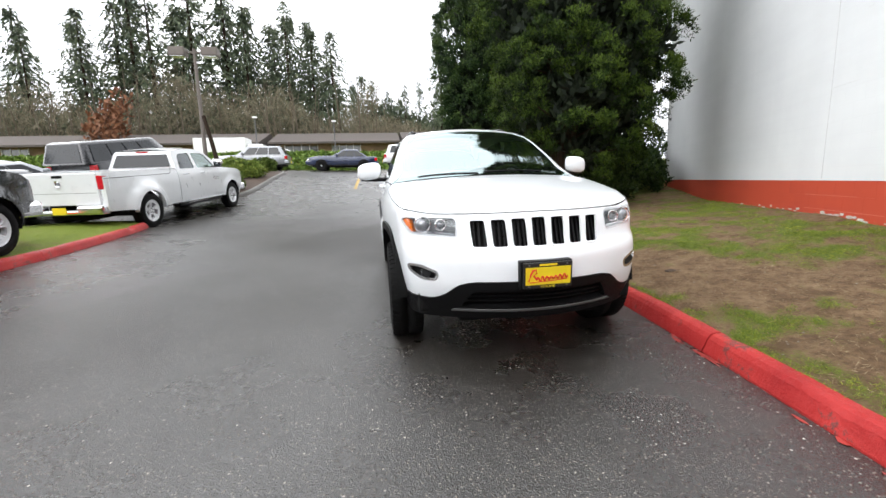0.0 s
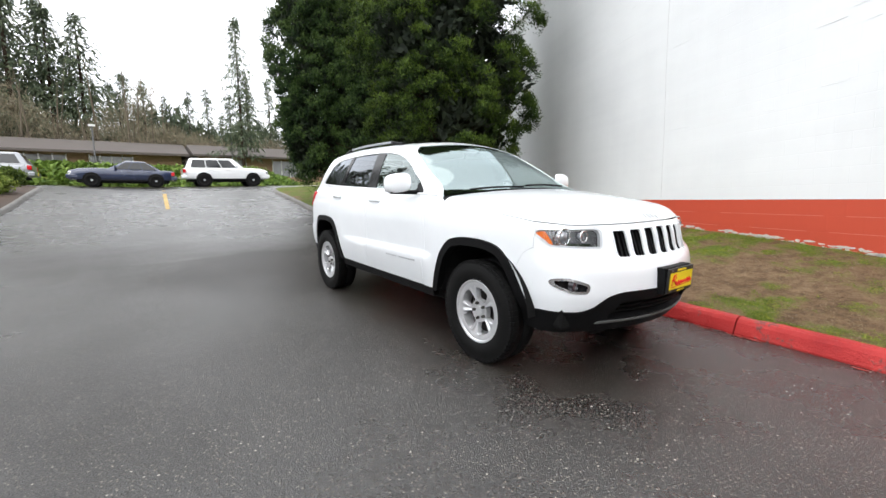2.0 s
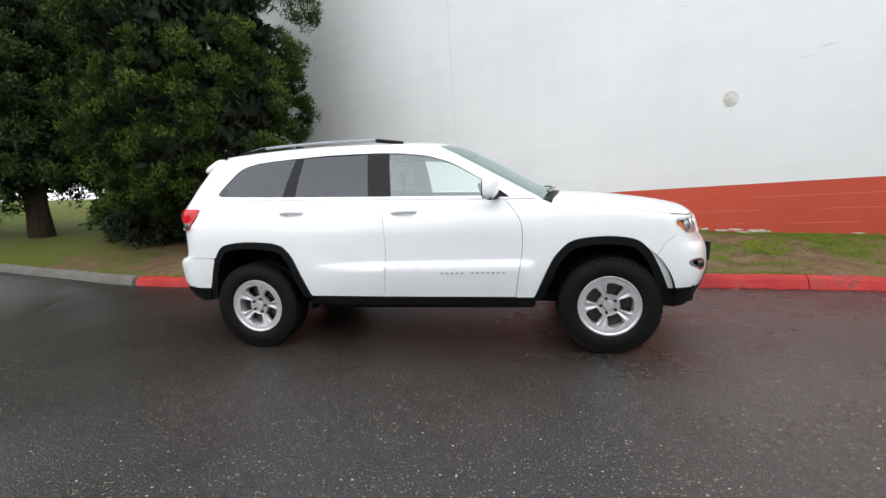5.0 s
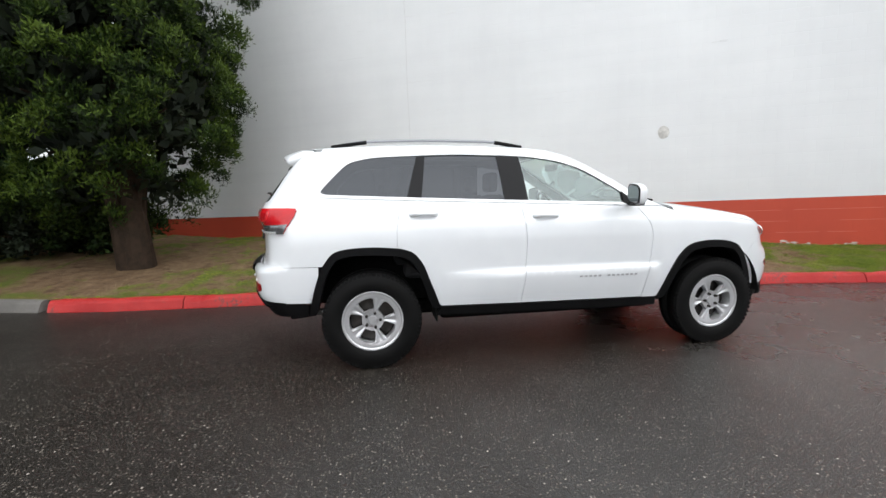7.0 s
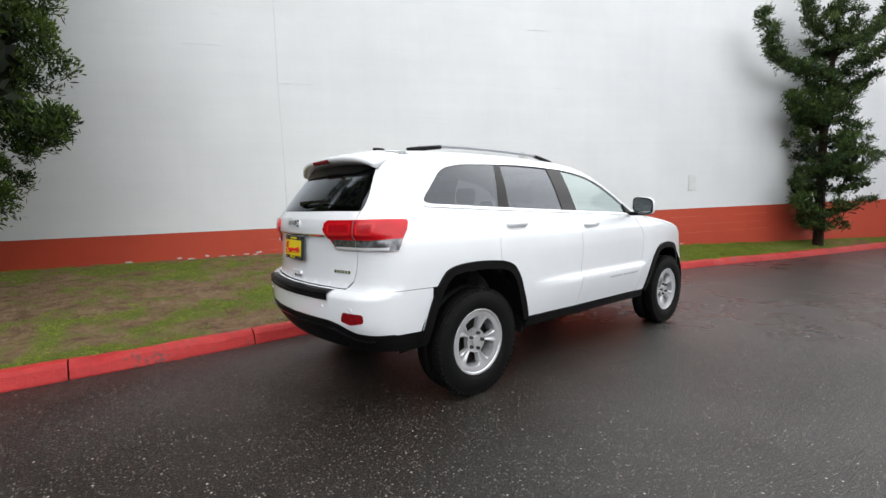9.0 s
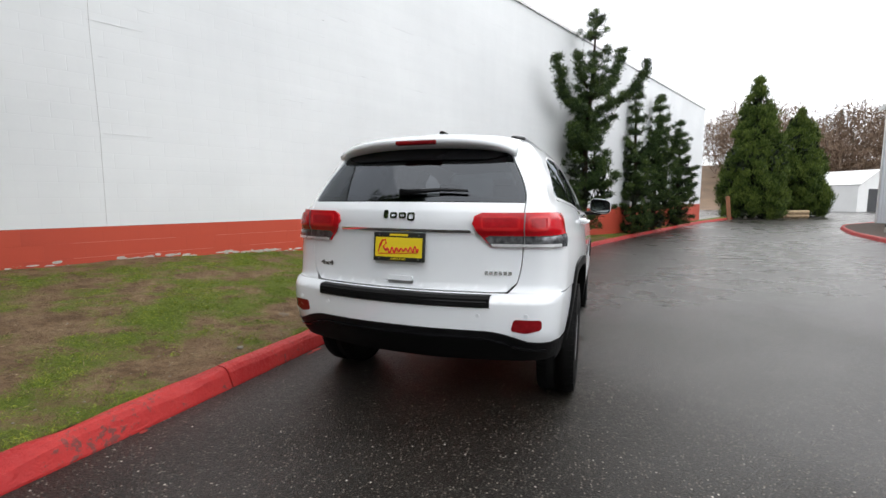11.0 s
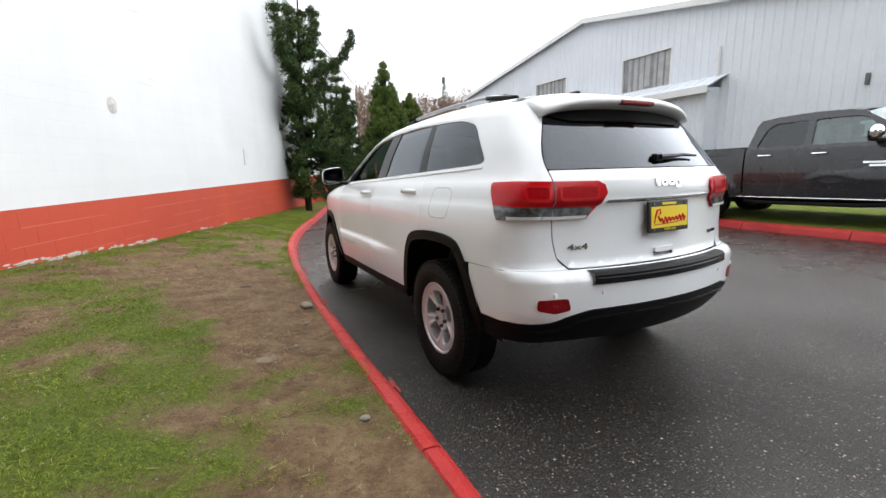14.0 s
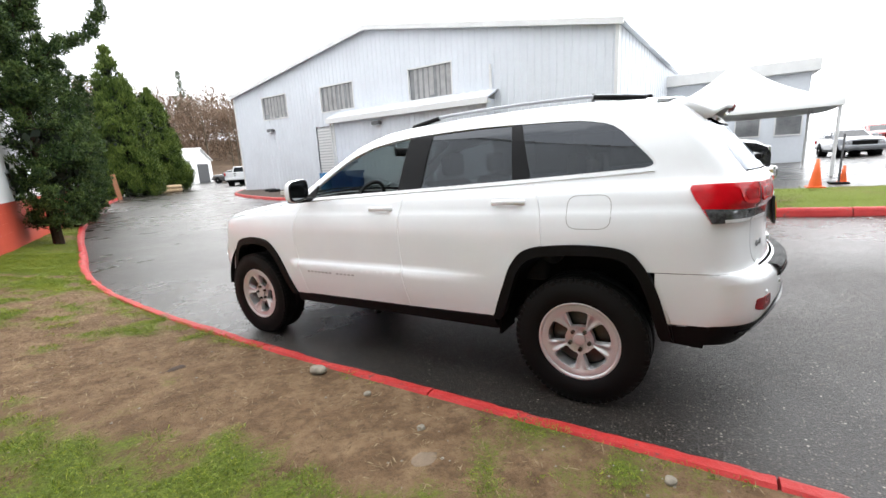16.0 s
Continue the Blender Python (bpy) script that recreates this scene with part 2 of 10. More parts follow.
ASPHALT = make_asphalt()
LAWN = make_lawn("worn_lawn", 0.505, 0.92, True)
LAWN_GREEN = make_lawn("green_lawn", 0.40, 1.35)
EARTH = make_lawn("far_ground", 0.47, 0.8)
WALL_WHITE = make_block_wall("white_painted_block", (0.765, 0.78, 0.785), (0.685, 0.70, 0.708), 0.35)
WALL_RED = make_block_wall("red_painted_block", (0.52, 0.068, 0.031), (0.42, 0.052, 0.027), 0.5)
BLOCK_RED = make_block_wall("red_painted_single_block", (0.52, 0.068, 0.031), (0.42, 0.052, 0.027), 0.5, False)
LIME = simple("lime_bloom_on_joints", (0.62, 0.20, 0.15), 0.8, vary=0.25, scale=5)
KERB_RED = make_kerb("red_kerb_paint", (0.31, 0.013, 0.014), (0.47, 0.034, 0.030), (0.15, 0.05, 0.045), 0.565)
KERB_GREY = make_kerb("grey_kerb_concrete", (0.10, 0.095, 0.086), (0.17, 0.16, 0.148), (0.06, 0.056, 0.05), 0.6)
CONCRETE = simple("pale_concrete", (0.40, 0.38, 0.34), 0.8, vary=0.2, scale=1.2, bump_s=0.2)
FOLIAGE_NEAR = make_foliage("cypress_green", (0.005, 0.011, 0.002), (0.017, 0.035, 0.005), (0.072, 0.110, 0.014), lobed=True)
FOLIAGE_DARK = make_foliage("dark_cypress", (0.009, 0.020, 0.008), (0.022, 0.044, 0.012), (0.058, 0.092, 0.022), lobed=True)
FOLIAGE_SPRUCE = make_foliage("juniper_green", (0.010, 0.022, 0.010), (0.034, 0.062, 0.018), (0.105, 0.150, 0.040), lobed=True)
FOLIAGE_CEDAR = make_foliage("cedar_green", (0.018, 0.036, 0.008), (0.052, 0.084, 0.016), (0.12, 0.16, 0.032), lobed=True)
# fir greens are lightened, with the haze of distance mixed into the colour
FOLIAGE_FIR = make_foliage("haze_lightened_fir", (0.030, 0.046, 0.026), (0.060, 0.082, 0.044), (0.115, 0.135, 0.070))
FOLIAGE_BROWN = make_foliage("bare_twigs", (0.105, 0.088, 0.056), (0.165, 0.140, 0.090), (0.24, 0.205, 0.135))
FOLIAGE_RUST = make_foliage("rusty_leaves", (0.10, 0.04, 0.02), (0.18, 0.075, 0.035), (0.26, 0.12, 0.06))
FOLIAGE_IVY = make_foliage("bank_shrubs", (0.05, 0.09, 0.014), (0.11, 0.18, 0.025), (0.20, 0.28, 0.055))
BARK = simple("bark", (0.030, 0.020, 0.0135), 0.95, vary=0.5, scale=9, bump_s=1.0, bump_scale=24, spec=0.15)
METAL_WALL = simple("pale_grey_ribbed_metal", (0.64, 0.67, 0.71), 0.5, vary=0.07, scale=0.6)
METAL_TRIM = simple("white_metal_trim", (0.68, 0.68, 0.67), 0.45, vary=0.08, scale=2)
GREY_DOOR = simple("grey_door_paint", (0.24, 0.24, 0.245), 0.5, vary=0.08, scale=2)

# ---- geometry helpers ----
def mesh_object(name, verts, faces, mat, parent=None, label="", smooth=False):
    me = bpy.data.meshes.new(name)
    me.from_pydata([tuple(v) for v in verts], [], [tuple(f) for f in faces])
    me.materials.append(mat)
    if smooth:
        me.polygons.foreach_set("use_smooth", [True] * len(me.polygons))
    me.update()
    ob = new(name, me)
    if parent is not None:
        ob.parent = parent
    if label:
        tagged(ob, label)
    return ob


def part(name, bm, mat, parent, label="", smooth=False):
    """Links a bmesh as one mesh object under a thing or a part."""
    bmesh.ops.recalc_face_normals(bm, faces=bm.faces[:])
    me = bpy.data.meshes.new(name)
    bm.to_mesh(me)
    bm.free()
    me.materials.append(mat)
    if smooth:
        me.polygons.foreach_set("use_smooth", [True] * len(me.polygons))
    ob = new(name, me)
    if parent is not None:
        ob.parent = parent
    if label:
        tagged(ob, label)
    return ob


def box(bm, lo, hi, bevel=0.0, m=None):
    """A box between two corners, with bevelled edges."""
    r = bmesh.ops.create_cube(bm, size=1.0)
    vs = r["verts"]
    for v in vs:
        v.co = Vector((lo[k] + (v.co[k] + 0.5) * (hi[k] - lo[k]) for k in range(3)))
    if bevel:
        es = list({e for v in vs for e in v.link_edges})
        out = bmesh.ops.bevel(bm, geom=es, offset=bevel, segments=2, affect="EDGES", profile=0.5)
        vs = list({v for f in out["faces"] for v in f.verts} | {v for v in vs if v.is_valid})
    if m is not None:
        bmesh.ops.transform(bm, matrix=m, verts=[v for v in vs if v.is_valid])
    return vs


def tube(bm, pts, radius, sides=8, r2=None, cap=True):
    """A round tube along points, tapering from radius to r2."""
    pts = [Vector(p) for p in pts]
    rings = []
    for k, p in enumerate(pts):
        d = (pts[min(k + 1, len(pts) - 1)] - pts[max(k - 1, 0)]).normalized()
        a = d.orthogonal().normalized() if abs(d.z) > 0.95 else d.cross(Vector((0, 0, 1))).normalized()
        b = d.cross(a).normalized()
        r = radius if r2 is None else radius + (r2 - radius) * k / (len(pts) - 1)
        rings.append([bm.verts.new(p + r * (a * math.cos(t) + b * math.sin(t))) for t in [2 * math.pi * s / sides for s in range(sides)]])
    for q, w in zip(rings, rings[1:]):
        for s in range(sides):
            bm.faces.new((q[s], q[(s + 1) % sides], w[(s + 1) % sides], w[s]))
    if cap:
        bm.faces.new(rings[0])
        bm.faces.new(rings[-1])


def thing(name, label, category, group="", m=None):
    e = new(name)
    e.empty_display_size = 0.2
    if m is not None:
        e.matrix_world = m
    return tagged(e, label, category, group)


def lerp_table(table, v):
    """Straight lines between (key, value) pairs in rising order of key."""
    if v <= table[0][0]:
        return table[0][1]
    for (a, p), (b, q) in zip(table, table[1:]):
        if v <= b:
            return p + (q - p) * (v - a) / (b - a)
    return table[-1][1]


def smooth01(a, b, v):
    t = min(1.0, max(0.0, (v - a) / (b - a)))
    return t * t * (3 - 2 * t)


# ---- the lie of the land ----
def land(x, y):
    """Height of the asphalt: a slight fall to the front, a rise to the street behind, a shallow dish across."""
    yy = y if y > -6 else -6 - 4 * (1 - math.exp((y + 6) / 4))
    across = 0.012 * min(x, 12) if x > -2 else -0.024 + 0.024 * smooth01(2, 4, -x) + 0.10 * smooth01(3.5, 7, -x)
    return across + 0.027 * min(yy, 60) + 1.22 * smooth01(8, 21, y) + 0.25 * smooth01(20, 28, y)


WALL_A = Vector((3.31, -4.09))
WALL_D = Vector((-0.407, -0.9134)).normalized()
WALL_N = Vector((WALL_D.y, -WALL_D.x))   # away from the road is +x
if WALL_N.x < 0:
    WALL_N = -WALL_N


def wall_x(y):
    return WALL_A.x + (y - WALL_A.y) * WALL_D.x / WALL_D.y


KERB_TABLE = [(-40, -17.0), (-34.5, -11.2), (-28, -7.9), (-21.5, -4.9), (-16.5, -2.75), (-12.5, -1.35), (-9.5, -0.42), (-7.4, 0.30), (-5.2, 0.86), (-3.5, 1.10), (-2, 1.22), (0, 1.30), (3.6, 1.32),
              (5.3, 1.45), (7.5, 2.15), (9.5, 2.66), (12, 2.80), (16, 2.70), (18.5, 2.72), (20.2, 3.3), (21.2, 4.6)]


def kerb_x(y):
    """Road edge of the kerb before the wall, softened."""
    return sum(lerp_table(KERB_TABLE, y + o) for o in (-0.8, -0.4, 0, 0.4, 0.8)) / 5


def wall_foot(y):
    """Height of the turf against the wall."""
    return lerp_table([(-28, -0.25), (-16, -0.12), (-9, 0.09), (-6.5, 0.19), (-4, 0.30), (-2, 0.45), (0, 0.55), (5, 0.52), (12, 1.0), (21, 2.1)], y)


def turf(x, y):
    """Height of the lawn between kerb and wall."""
    k, w = kerb_x(y) + 0.16, max(wall_x(min(y, 6.5)), kerb_x(y) + 0.5)
    t = min(1.0, max(0.0, (x - k) / (w - k)))
    low, high = land(x, y) + 0.125, wall_foot(y)
    bumps = 0.02 * noise.noise(Vector((x * 1.3, y * 1.3, 0))) + 0.012 * noise.noise(Vector((x * 4, y * 4, 3)))
    return low + (max(high, low + 0.02) - low) * t + bumps * min(1, t * 8)


def sheet(name, xs, ys, height, mat, parent=None, label=""):
    verts = [(x, y, height(x, y)) for y in ys for x in xs]
    w = len(xs)
    faces = [(j * w + i, j * w + i + 1, (j + 1) * w + i + 1, (j + 1) * w + i) for j in range(len(ys) - 1) for i in range(w - 1)]
    return mesh_object(name, verts, faces, mat, parent, label, smooth=True)


def steps(a, b, d):
    return [a + (b - a) * k / max(1, round((b - a) / d)) for k in range(max(1, round((b - a) / d)) + 1)]


def far_land(x, y):
    return land(x, y) - 0.3 * smooth01(60, 200, math.hypot(x, y))


xs = [-900, -400, -200, -110] + steps(-70, 40, 1.0) + [80, 160, 400, 900]
ys = [-900, -400, -200, -110] + steps(-70, 44, 0.75) + [70, 120, 200, 400, 900]
ground = sheet("ground", xs, ys, far_land, ASPHALT)
tagged(ground, "dark wet asphalt of the lot, drive and street", "asphalt", kind="structure")

# lawn before the wall, following the kerb
ys = steps(-34, -9, 0.3)[:-1] + steps(-9, 6.5, 0.10) + steps(6.5, 21, 0.25)[1:]
rows = []
for y in ys:
    a = kerb_x(y) + 0.108
    b = wall_x(y) + 0.05 if y < 6.6 else 30
    b = max(b, a + 0.15)
    n = 30
    rows.append([(a + (b - a) * (k / n) ** (1.0 if y < 6.6 else 1.8), y) for k in range(n + 1)])
verts = [(x, y, turf(x, y)) for row in rows for x, y in row]
w = len(rows[0])
faces = [(j * w + i, j * w + i + 1, (j + 1) * w + i + 1, (j + 1) * w + i) for j in range(len(rows) - 1) for i in range(w - 1)]


def soil_cover(x, y):
    """How bare the lawn is: under nought grassy, over nought soil."""
    g = 0.75 * noise.noise(Vector((x * 0.8, y * 0.8, 0.4))) + 0.80 * noise.noise(Vector((x * 1.9, y * 1.9, 2.0))) + 0.75 * noise.noise(Vector((x * 4.6, y * 4.6, 5.0))) + 0.5 * noise.noise(Vector((x * 11, y * 11, 8.0)))
    bare = 0.75 * math.exp(-((x - 1.85) / 0.55) ** 2 - ((y - 0.6) / 2.0) ** 2) + 1.1 * math.exp(-((x - 3.5) / 1.3) ** 2 - ((y - 5.0) / 1.4) ** 2)
    bare += 0.45 * math.exp(-((x - 2.8) / 0.8) ** 2 - ((y + 2.4) / 2.0) ** 2) - 0.5 * smooth01(7.5, 10.5, y) - 0.5 * smooth01(5.5, 8.0, -y) + 0.55 * math.exp(-((x - 1.7) / 0.6) ** 2 - ((y + 3.3) / 1.5) ** 2)
    bare -= 0.30 * min(1.0, max(0.0, (x - kerb_x(y) - 0.5) / (wall_x(y) - kerb_x(y) - 0.4))) * smooth01(0.5, -1.5, y)
    return bare - g - 0.03


lawn = mesh_object("lawn", verts, faces, LAWN, smooth=True)
cover = lawn.data.attributes.new("soil_cover", "FLOAT", "POINT")
cover.data.foreach_set("value", [soil_cover(x, y) for x, y, z in verts])
tagged(lawn, "patchy lawn with bare brown soil between kerb and wall", "lawn", kind="structure")


# ---- kerbs ----
def kerb_run(name, path, mat, label, width=0.125, height=0.135, length=1.5, side=1):
    """Kerb stones along a list of (x, y), the lawn lying on the given side; each stone its own piece."""
    run = tagged(new(name), label, "kerb", kind="structure")
    pts = [Vector(p) for p in path]
    total = [0.0]
    for a, b in zip(pts, pts[1:]):
        total.append(total[-1] + (b - a).length)

    def at(s):
        s = min(max(s, 0), total[-1] - 1e-6)
        for k in range(len(pts) - 1):
            if s <= total[k + 1]:
                t = (s - total[k]) / (total[k + 1] - total[k])
                return pts[k].lerp(pts[k + 1], t), (pts[k + 1] - pts[k]).normalized()
        return pts[-1], (pts[-1] - pts[-2]).normalized()

    s = 0.0
    rng = random.Random(len(path) * 7 + int(total[-1]))
    while s < total[-1] - 0.2:
        e = min(s + length * rng.uniform(0.9, 1.1), total[-1])
        verts, faces = [], []
        n = max(2, round((e - s) / (0.06 if mat is KERB_RED else 0.25)))
        for k in range(n + 1):
            p, d = at(s + 0.006 + (e - s - 0.012) * k / n)
            q = Vector((-d.y, d.x)) * side
            wob = 0.006 * noise.noise(Vector((p.x * 2, p.y * 2, 7)))
            top = height + 0.01 * noise.noise(Vector((p.x * 3, p.y * 3, 1)))
            chip = max(0.0, noise.noise(Vector((p.x * 2.1, p.y * 2.1, 4))) - 0.28) * 0.11 + max(0.0, noise.noise(Vector((p.x * 9, p.y * 9, 6)))) * 0.010
            back = max(0.0, noise.noise(Vector((p.x * 2.6, p.y * 2.6, 14))) - 0.25) * 0.09
            for o, z in ((-0.036, -0.1), (-0.030, 0.012), (0.004 + wob, (top - chip) * 0.72), (0.026 + wob + chip * 0.6, (top - chip) * 0.93), (0.05 + wob + chip * 0.8, top - chip * 0.5), (width - 0.025, top + 0.003 - back * 0.6), (width, top - 0.02 - back), (width, -0.1)):
                c = p + q * o
                verts.append((c.x, c.y, land(c.x, c.y) + z))
        m = 8
        for k in range(n):
            for i in range(m - 1):
                faces.append((k * m + i, k * m + i + 1, (k + 1) * m + i + 1, (k + 1) * m + i))
        faces.append(tuple(range(m)))
        faces.append(tuple(range(n * m + m - 1, n * m - 1, -1)))
        mesh_object("kerb_stone", verts, faces, mat, run)
        s = e
    return run


near_path = [(kerb_x(y), y) for y in steps(-33, 5.25, 0.25)]
kerb_run("kerb_wall_side", near_path, KERB_RED, "red-painted concrete kerb with worn, chipped edges", side=-1)
SPILL = simple("spilt_red_paint", (0.34, 0.035, 0.028), 0.5, vary=0.35, scale=18, bump_s=0.3)
rng = random.Random(19)
verts, faces = [], []
for k in range(46):
    y = rng.choice((rng.uniform(-5.6, -2.0), rng.uniform(-7.5, 4.8)))
    ln, wd = rng.uniform(0.015, 0.10), rng.uniform(0.006, 0.022)
    x0 = kerb_x(y) - 0.036 - rng.uniform(0.004, 0.045)
    slope = (kerb_x(y + 0.1) - kerb_x(y - 0.1)) / 0.2
    b = len(verts)
    for j in range(9):
        t = 2 * math.pi * j / 9
        u, v = ln * math.cos(t) * rng.uniform(0.7, 1.2), wd * math.sin(t) * rng.uniform(0.6, 1.3)
        px_, py_ = x0 + v + slope * u, y + u
        verts.append((px_, py_, land(px_, py_) + 0.005))
    faces.append(tuple(range(b, b + 9)))
tagged(mesh_object("paint_spill", verts, faces, SPILL), "splashes of red paint on the asphalt at the kerb", "paint spill", kind="stuff")
far_path = [(kerb_x(y), y) for y in steps(5.3, 21.1, 0.25)]
kerb_run("kerb_trees", far_path, KERB_GREY, "bare grey concrete kerb round the lawn under the trees", side=-1)

# ---- the long white block wall with its red base ----
wall = tagged(new("wall_east"), "tall white-painted concrete block wall with red base band", "wall", kind="structure")


def wall_mesh(name, s0, s1, z0, z1, thick, mat, back=0.0, parent=wall):
    """A slab in the wall's own axes: x along, y up, z out of the wall towards the road."""
    bm = bmesh.new()
    box(bm, (s0, z0, -thick), (s1, z1, -back))
    ob = part(name, bm, mat, parent)
    ax, az = Vector((WALL_D.x, WALL_D.y, 0)), Vector((-WALL_N.x, -WALL_N.y, 0))
    ob.matrix_local = Matrix((ax, (0, 0, 1), az)).transposed().to_4x4()
    ob.location = (WALL_A.x, WALL_A.y, 0)
    return ob


wall_mesh("upper_wall", -14.8, 26.0, 1.03, 7.02, 0.3, WALL_WHITE)
wall_mesh("base_band", -14.797, 25.997, -0.6, 1.026, 0.3, WALL_RED)
wall_mesh("coping", -14.85, 26.05, 7.02, 7.1, 0.36, METAL_TRIM, back=-0.05)
bm = bmesh.new()
box(bm, (0, 0, -0.5), (0.3, 24, 7.0))
gable_end = part("end_wall", bm, WALL_WHITE, wall)
c = WALL_A + WALL_D * -14.8
gable_end.matrix_local = Matrix.Translation((c.x + WALL_N.x * 0.31, c.y + WALL_N.y * 0.31, 0)) @ pose(0, 0, 0, 0, 0, math.degrees(math.atan2(WALL_N.y, WALL_N.x)) - 90)

# ---- the white sport utility vehicle: a body form, and panels cut from it ----
from mathutils.geometry import delaunay_2d_cdt

CAR_TILT = Matrix(((0.999928, -0.000162, -0.011995), (-0.000162, 0.999636, -0.026988), (0.011995, 0.026988, 0.999564))).to_4x4()


def curve_table(pairs):
    """A smooth curve through (key, value) pairs, for arrays."""
    kx = np.array([p[0] for p in pairs], float)
    ky = np.array([p[1] for p in pairs], float)
    d = np.diff(ky) / np.diff(kx)
    m = np.zeros(len(kx))
    m[1:-1] = np.where(d[:-1] * d[1:] > 0, 2 * d[:-1] * d[1:] / np.where(d[:-1] + d[1:] == 0, 1, d[:-1] + d[1:]), 0)
    m[0], m[-1] = d[0], d[-1]

    def f(v):
        v = np.asarray(v, float)
        k = np.clip(np.searchsorted(kx, v) - 1, 0, len(kx) - 2)
        h = kx[k + 1] - kx[k]
        t = (v - kx[k]) / h
        low, high = t < 0, t > 1
        s = np.clip(t, 0, 1)
        r = (2 * s**3 - 3 * s**2 + 1) * ky[k] + (s**3 - 2 * s**2 + s) * h * m[k] + (-2 * s**3 + 3 * s**2) * ky[k + 1] + (s**3 - s**2) * h * m[k + 1]
        return r + np.where(low, t * h * m[0], 0) + np.where(high, (t - 1) * h * m[-1], 0)
    return f


HALF_WIDTH = curve_table([(0.25, 0.87), (0.42, 0.905), (0.58, 0.932), (0.70, 0.942), (0.76, 0.945), (0.95, 0.948), (1.09, 0.934), (1.11, 0.922), (1.20, 0.893), (1.26, 0.852), (1.45, 0.775), (1.62, 0.69), (1.70, 0.645), (1.80, 0.56)])
NOSE = curve_table([(0.30, -2.24), (0.42, -2.32), (0.52, -2.365), (0.60, -2.38), (0.72, -2.375), (0.79, -2.35), (0.83, -2.315), (0.95, -2.285), (1.02, -2.255), (1.10, -2.19)])
TAIL = curve_table([(0.35, 2.27), (0.48, 2.38), (0.60, 2.44), (0.745, 2.445), (0.785, 2.42), (0.81, 2.365), (0.95, 2.352), (1.10, 2.352), (1.14, 2.375), (1.22, 2.365), (1.285, 2.325), (1.62, 2.06), (1.76, 1.94)])
CREST = curve_table([(-2.36, 0.97), (-2.25, 1.045), (-2.05, 1.108), (-1.70, 1.172), (-1.35, 1.218), (-1.15, 1.238), (-1.07, 1.262), (-0.62, 1.512), (-0.30, 1.672), (-0.05, 1.728), (0.40, 1.757), (0.95, 1.765), (1.55, 1.748), (2.05, 1.705), (2.4, 1.66)])


def smax(a, b, k):
    h = np.maximum(k - np.abs(a - b), 0) / k
    return np.maximum(a, b) + h * h * k / 4


def form(x, y, z):
    """Below nought inside the body, nought on its skin."""
    x = np.abs(x)
    taper = 0.105 * np.clip((-y - 0.9) / 1.05, 0, 2) ** 2 + 0.075 * np.clip((y - 0.9) / 1.2, 0, 2) ** 2
    # the doors are hollowed above a ledge that fades out before the rear wheel
    along = np.clip((y + 0.93) / 0.10, 0, 1) * np.clip((0.93 - y) / 0.55, 0, 1)
    ledge = 0.019 * np.clip((0.735 - z) / 0.022, 0, 1) * np.clip((z - 0.46) / 0.20, 0, 1)
    hollow = 0.009 * np.clip((z - 0.695) / 0.04, 0, 1) * np.clip((0.98 - z) / 0.22, 0, 1)
    flank = x - HALF_WIDTH(z) + taper - along * (ledge - hollow)
    nose = NOSE(z) + 0.44 * x * x - y
    tail = y - TAIL(z) + 0.26 * x * x
    bend = 0.17 * np.clip((0.1 - y) / 0.4, 0, 1)
    crown = 0.055 + 0.10 * np.clip((y + 1.1) / 0.9, 0, 1)
    top = (z - CREST(y - bend * x * x) + crown * x * x) * (1 - 0.16 * np.clip(1 - np.abs(y + 0.6) / 0.55, 0, 1))
    ends = smax(nose, tail, 0.02)
    k = 0.10 + 0.04 * np.clip(y, 0, 1)
    r = smax(flank, ends, k)
    return smax(r, top, 0.075)


def solve(f, lo, hi, n=34):
    """Where f goes from under nought at lo to over it at hi."""
    lo, hi = np.array(lo, float), np.array(hi, float)
    for _ in range(n):
        mid = (lo + hi) / 2
        inside = f(mid) < 0
        lo, hi = np.where(inside, mid, lo), np.where(inside, hi, mid)
    return (lo + hi) / 2


def flank_x(y, z):
    y, z = np.asarray(y, float), np.asarray(z, float)
    return solve(lambda x: form(x, y, z), np.zeros_like(y), np.full_like(y, 1.2))


def top_z(x, y):
    x, y = np.asarray(x, float), np.asarray(y, float)
    return solve(lambda z: form(x, y, z), np.full_like(y, 0.9), np.full_like(y, 1.9))


def nose_y(x, z):
    x, z = np.asarray(x, float), np.asarray(z, float)
    return solve(lambda y: form(x, -y, z), np.full_like(x, 1.3), np.full_like(x, 2.6)) * -1


def tail_y(x, z):
    x, z = np.asarray(x, float), np.asarray(z, float)
    return solve(lambda y: form(x, y, z), np.full_like(x, 1.3), np.full_like(x, 2.6))


def normals_at(p):
    e = 0.004
    g = np.stack([form(p[:, 0] + e, p[:, 1], p[:, 2]) - form(p[:, 0] - e, p[:, 1], p[:, 2]),
                  form(p[:, 0], p[:, 1] + e, p[:, 2]) - form(p[:, 0], p[:, 1] - e, p[:, 2]),
                  form(p[:, 0], p[:, 1], p[:, 2] + e) - form(p[:, 0], p[:, 1], p[:, 2] - e)], 1)
    return g / np.linalg.norm(g, axis=1, keepdims=True)


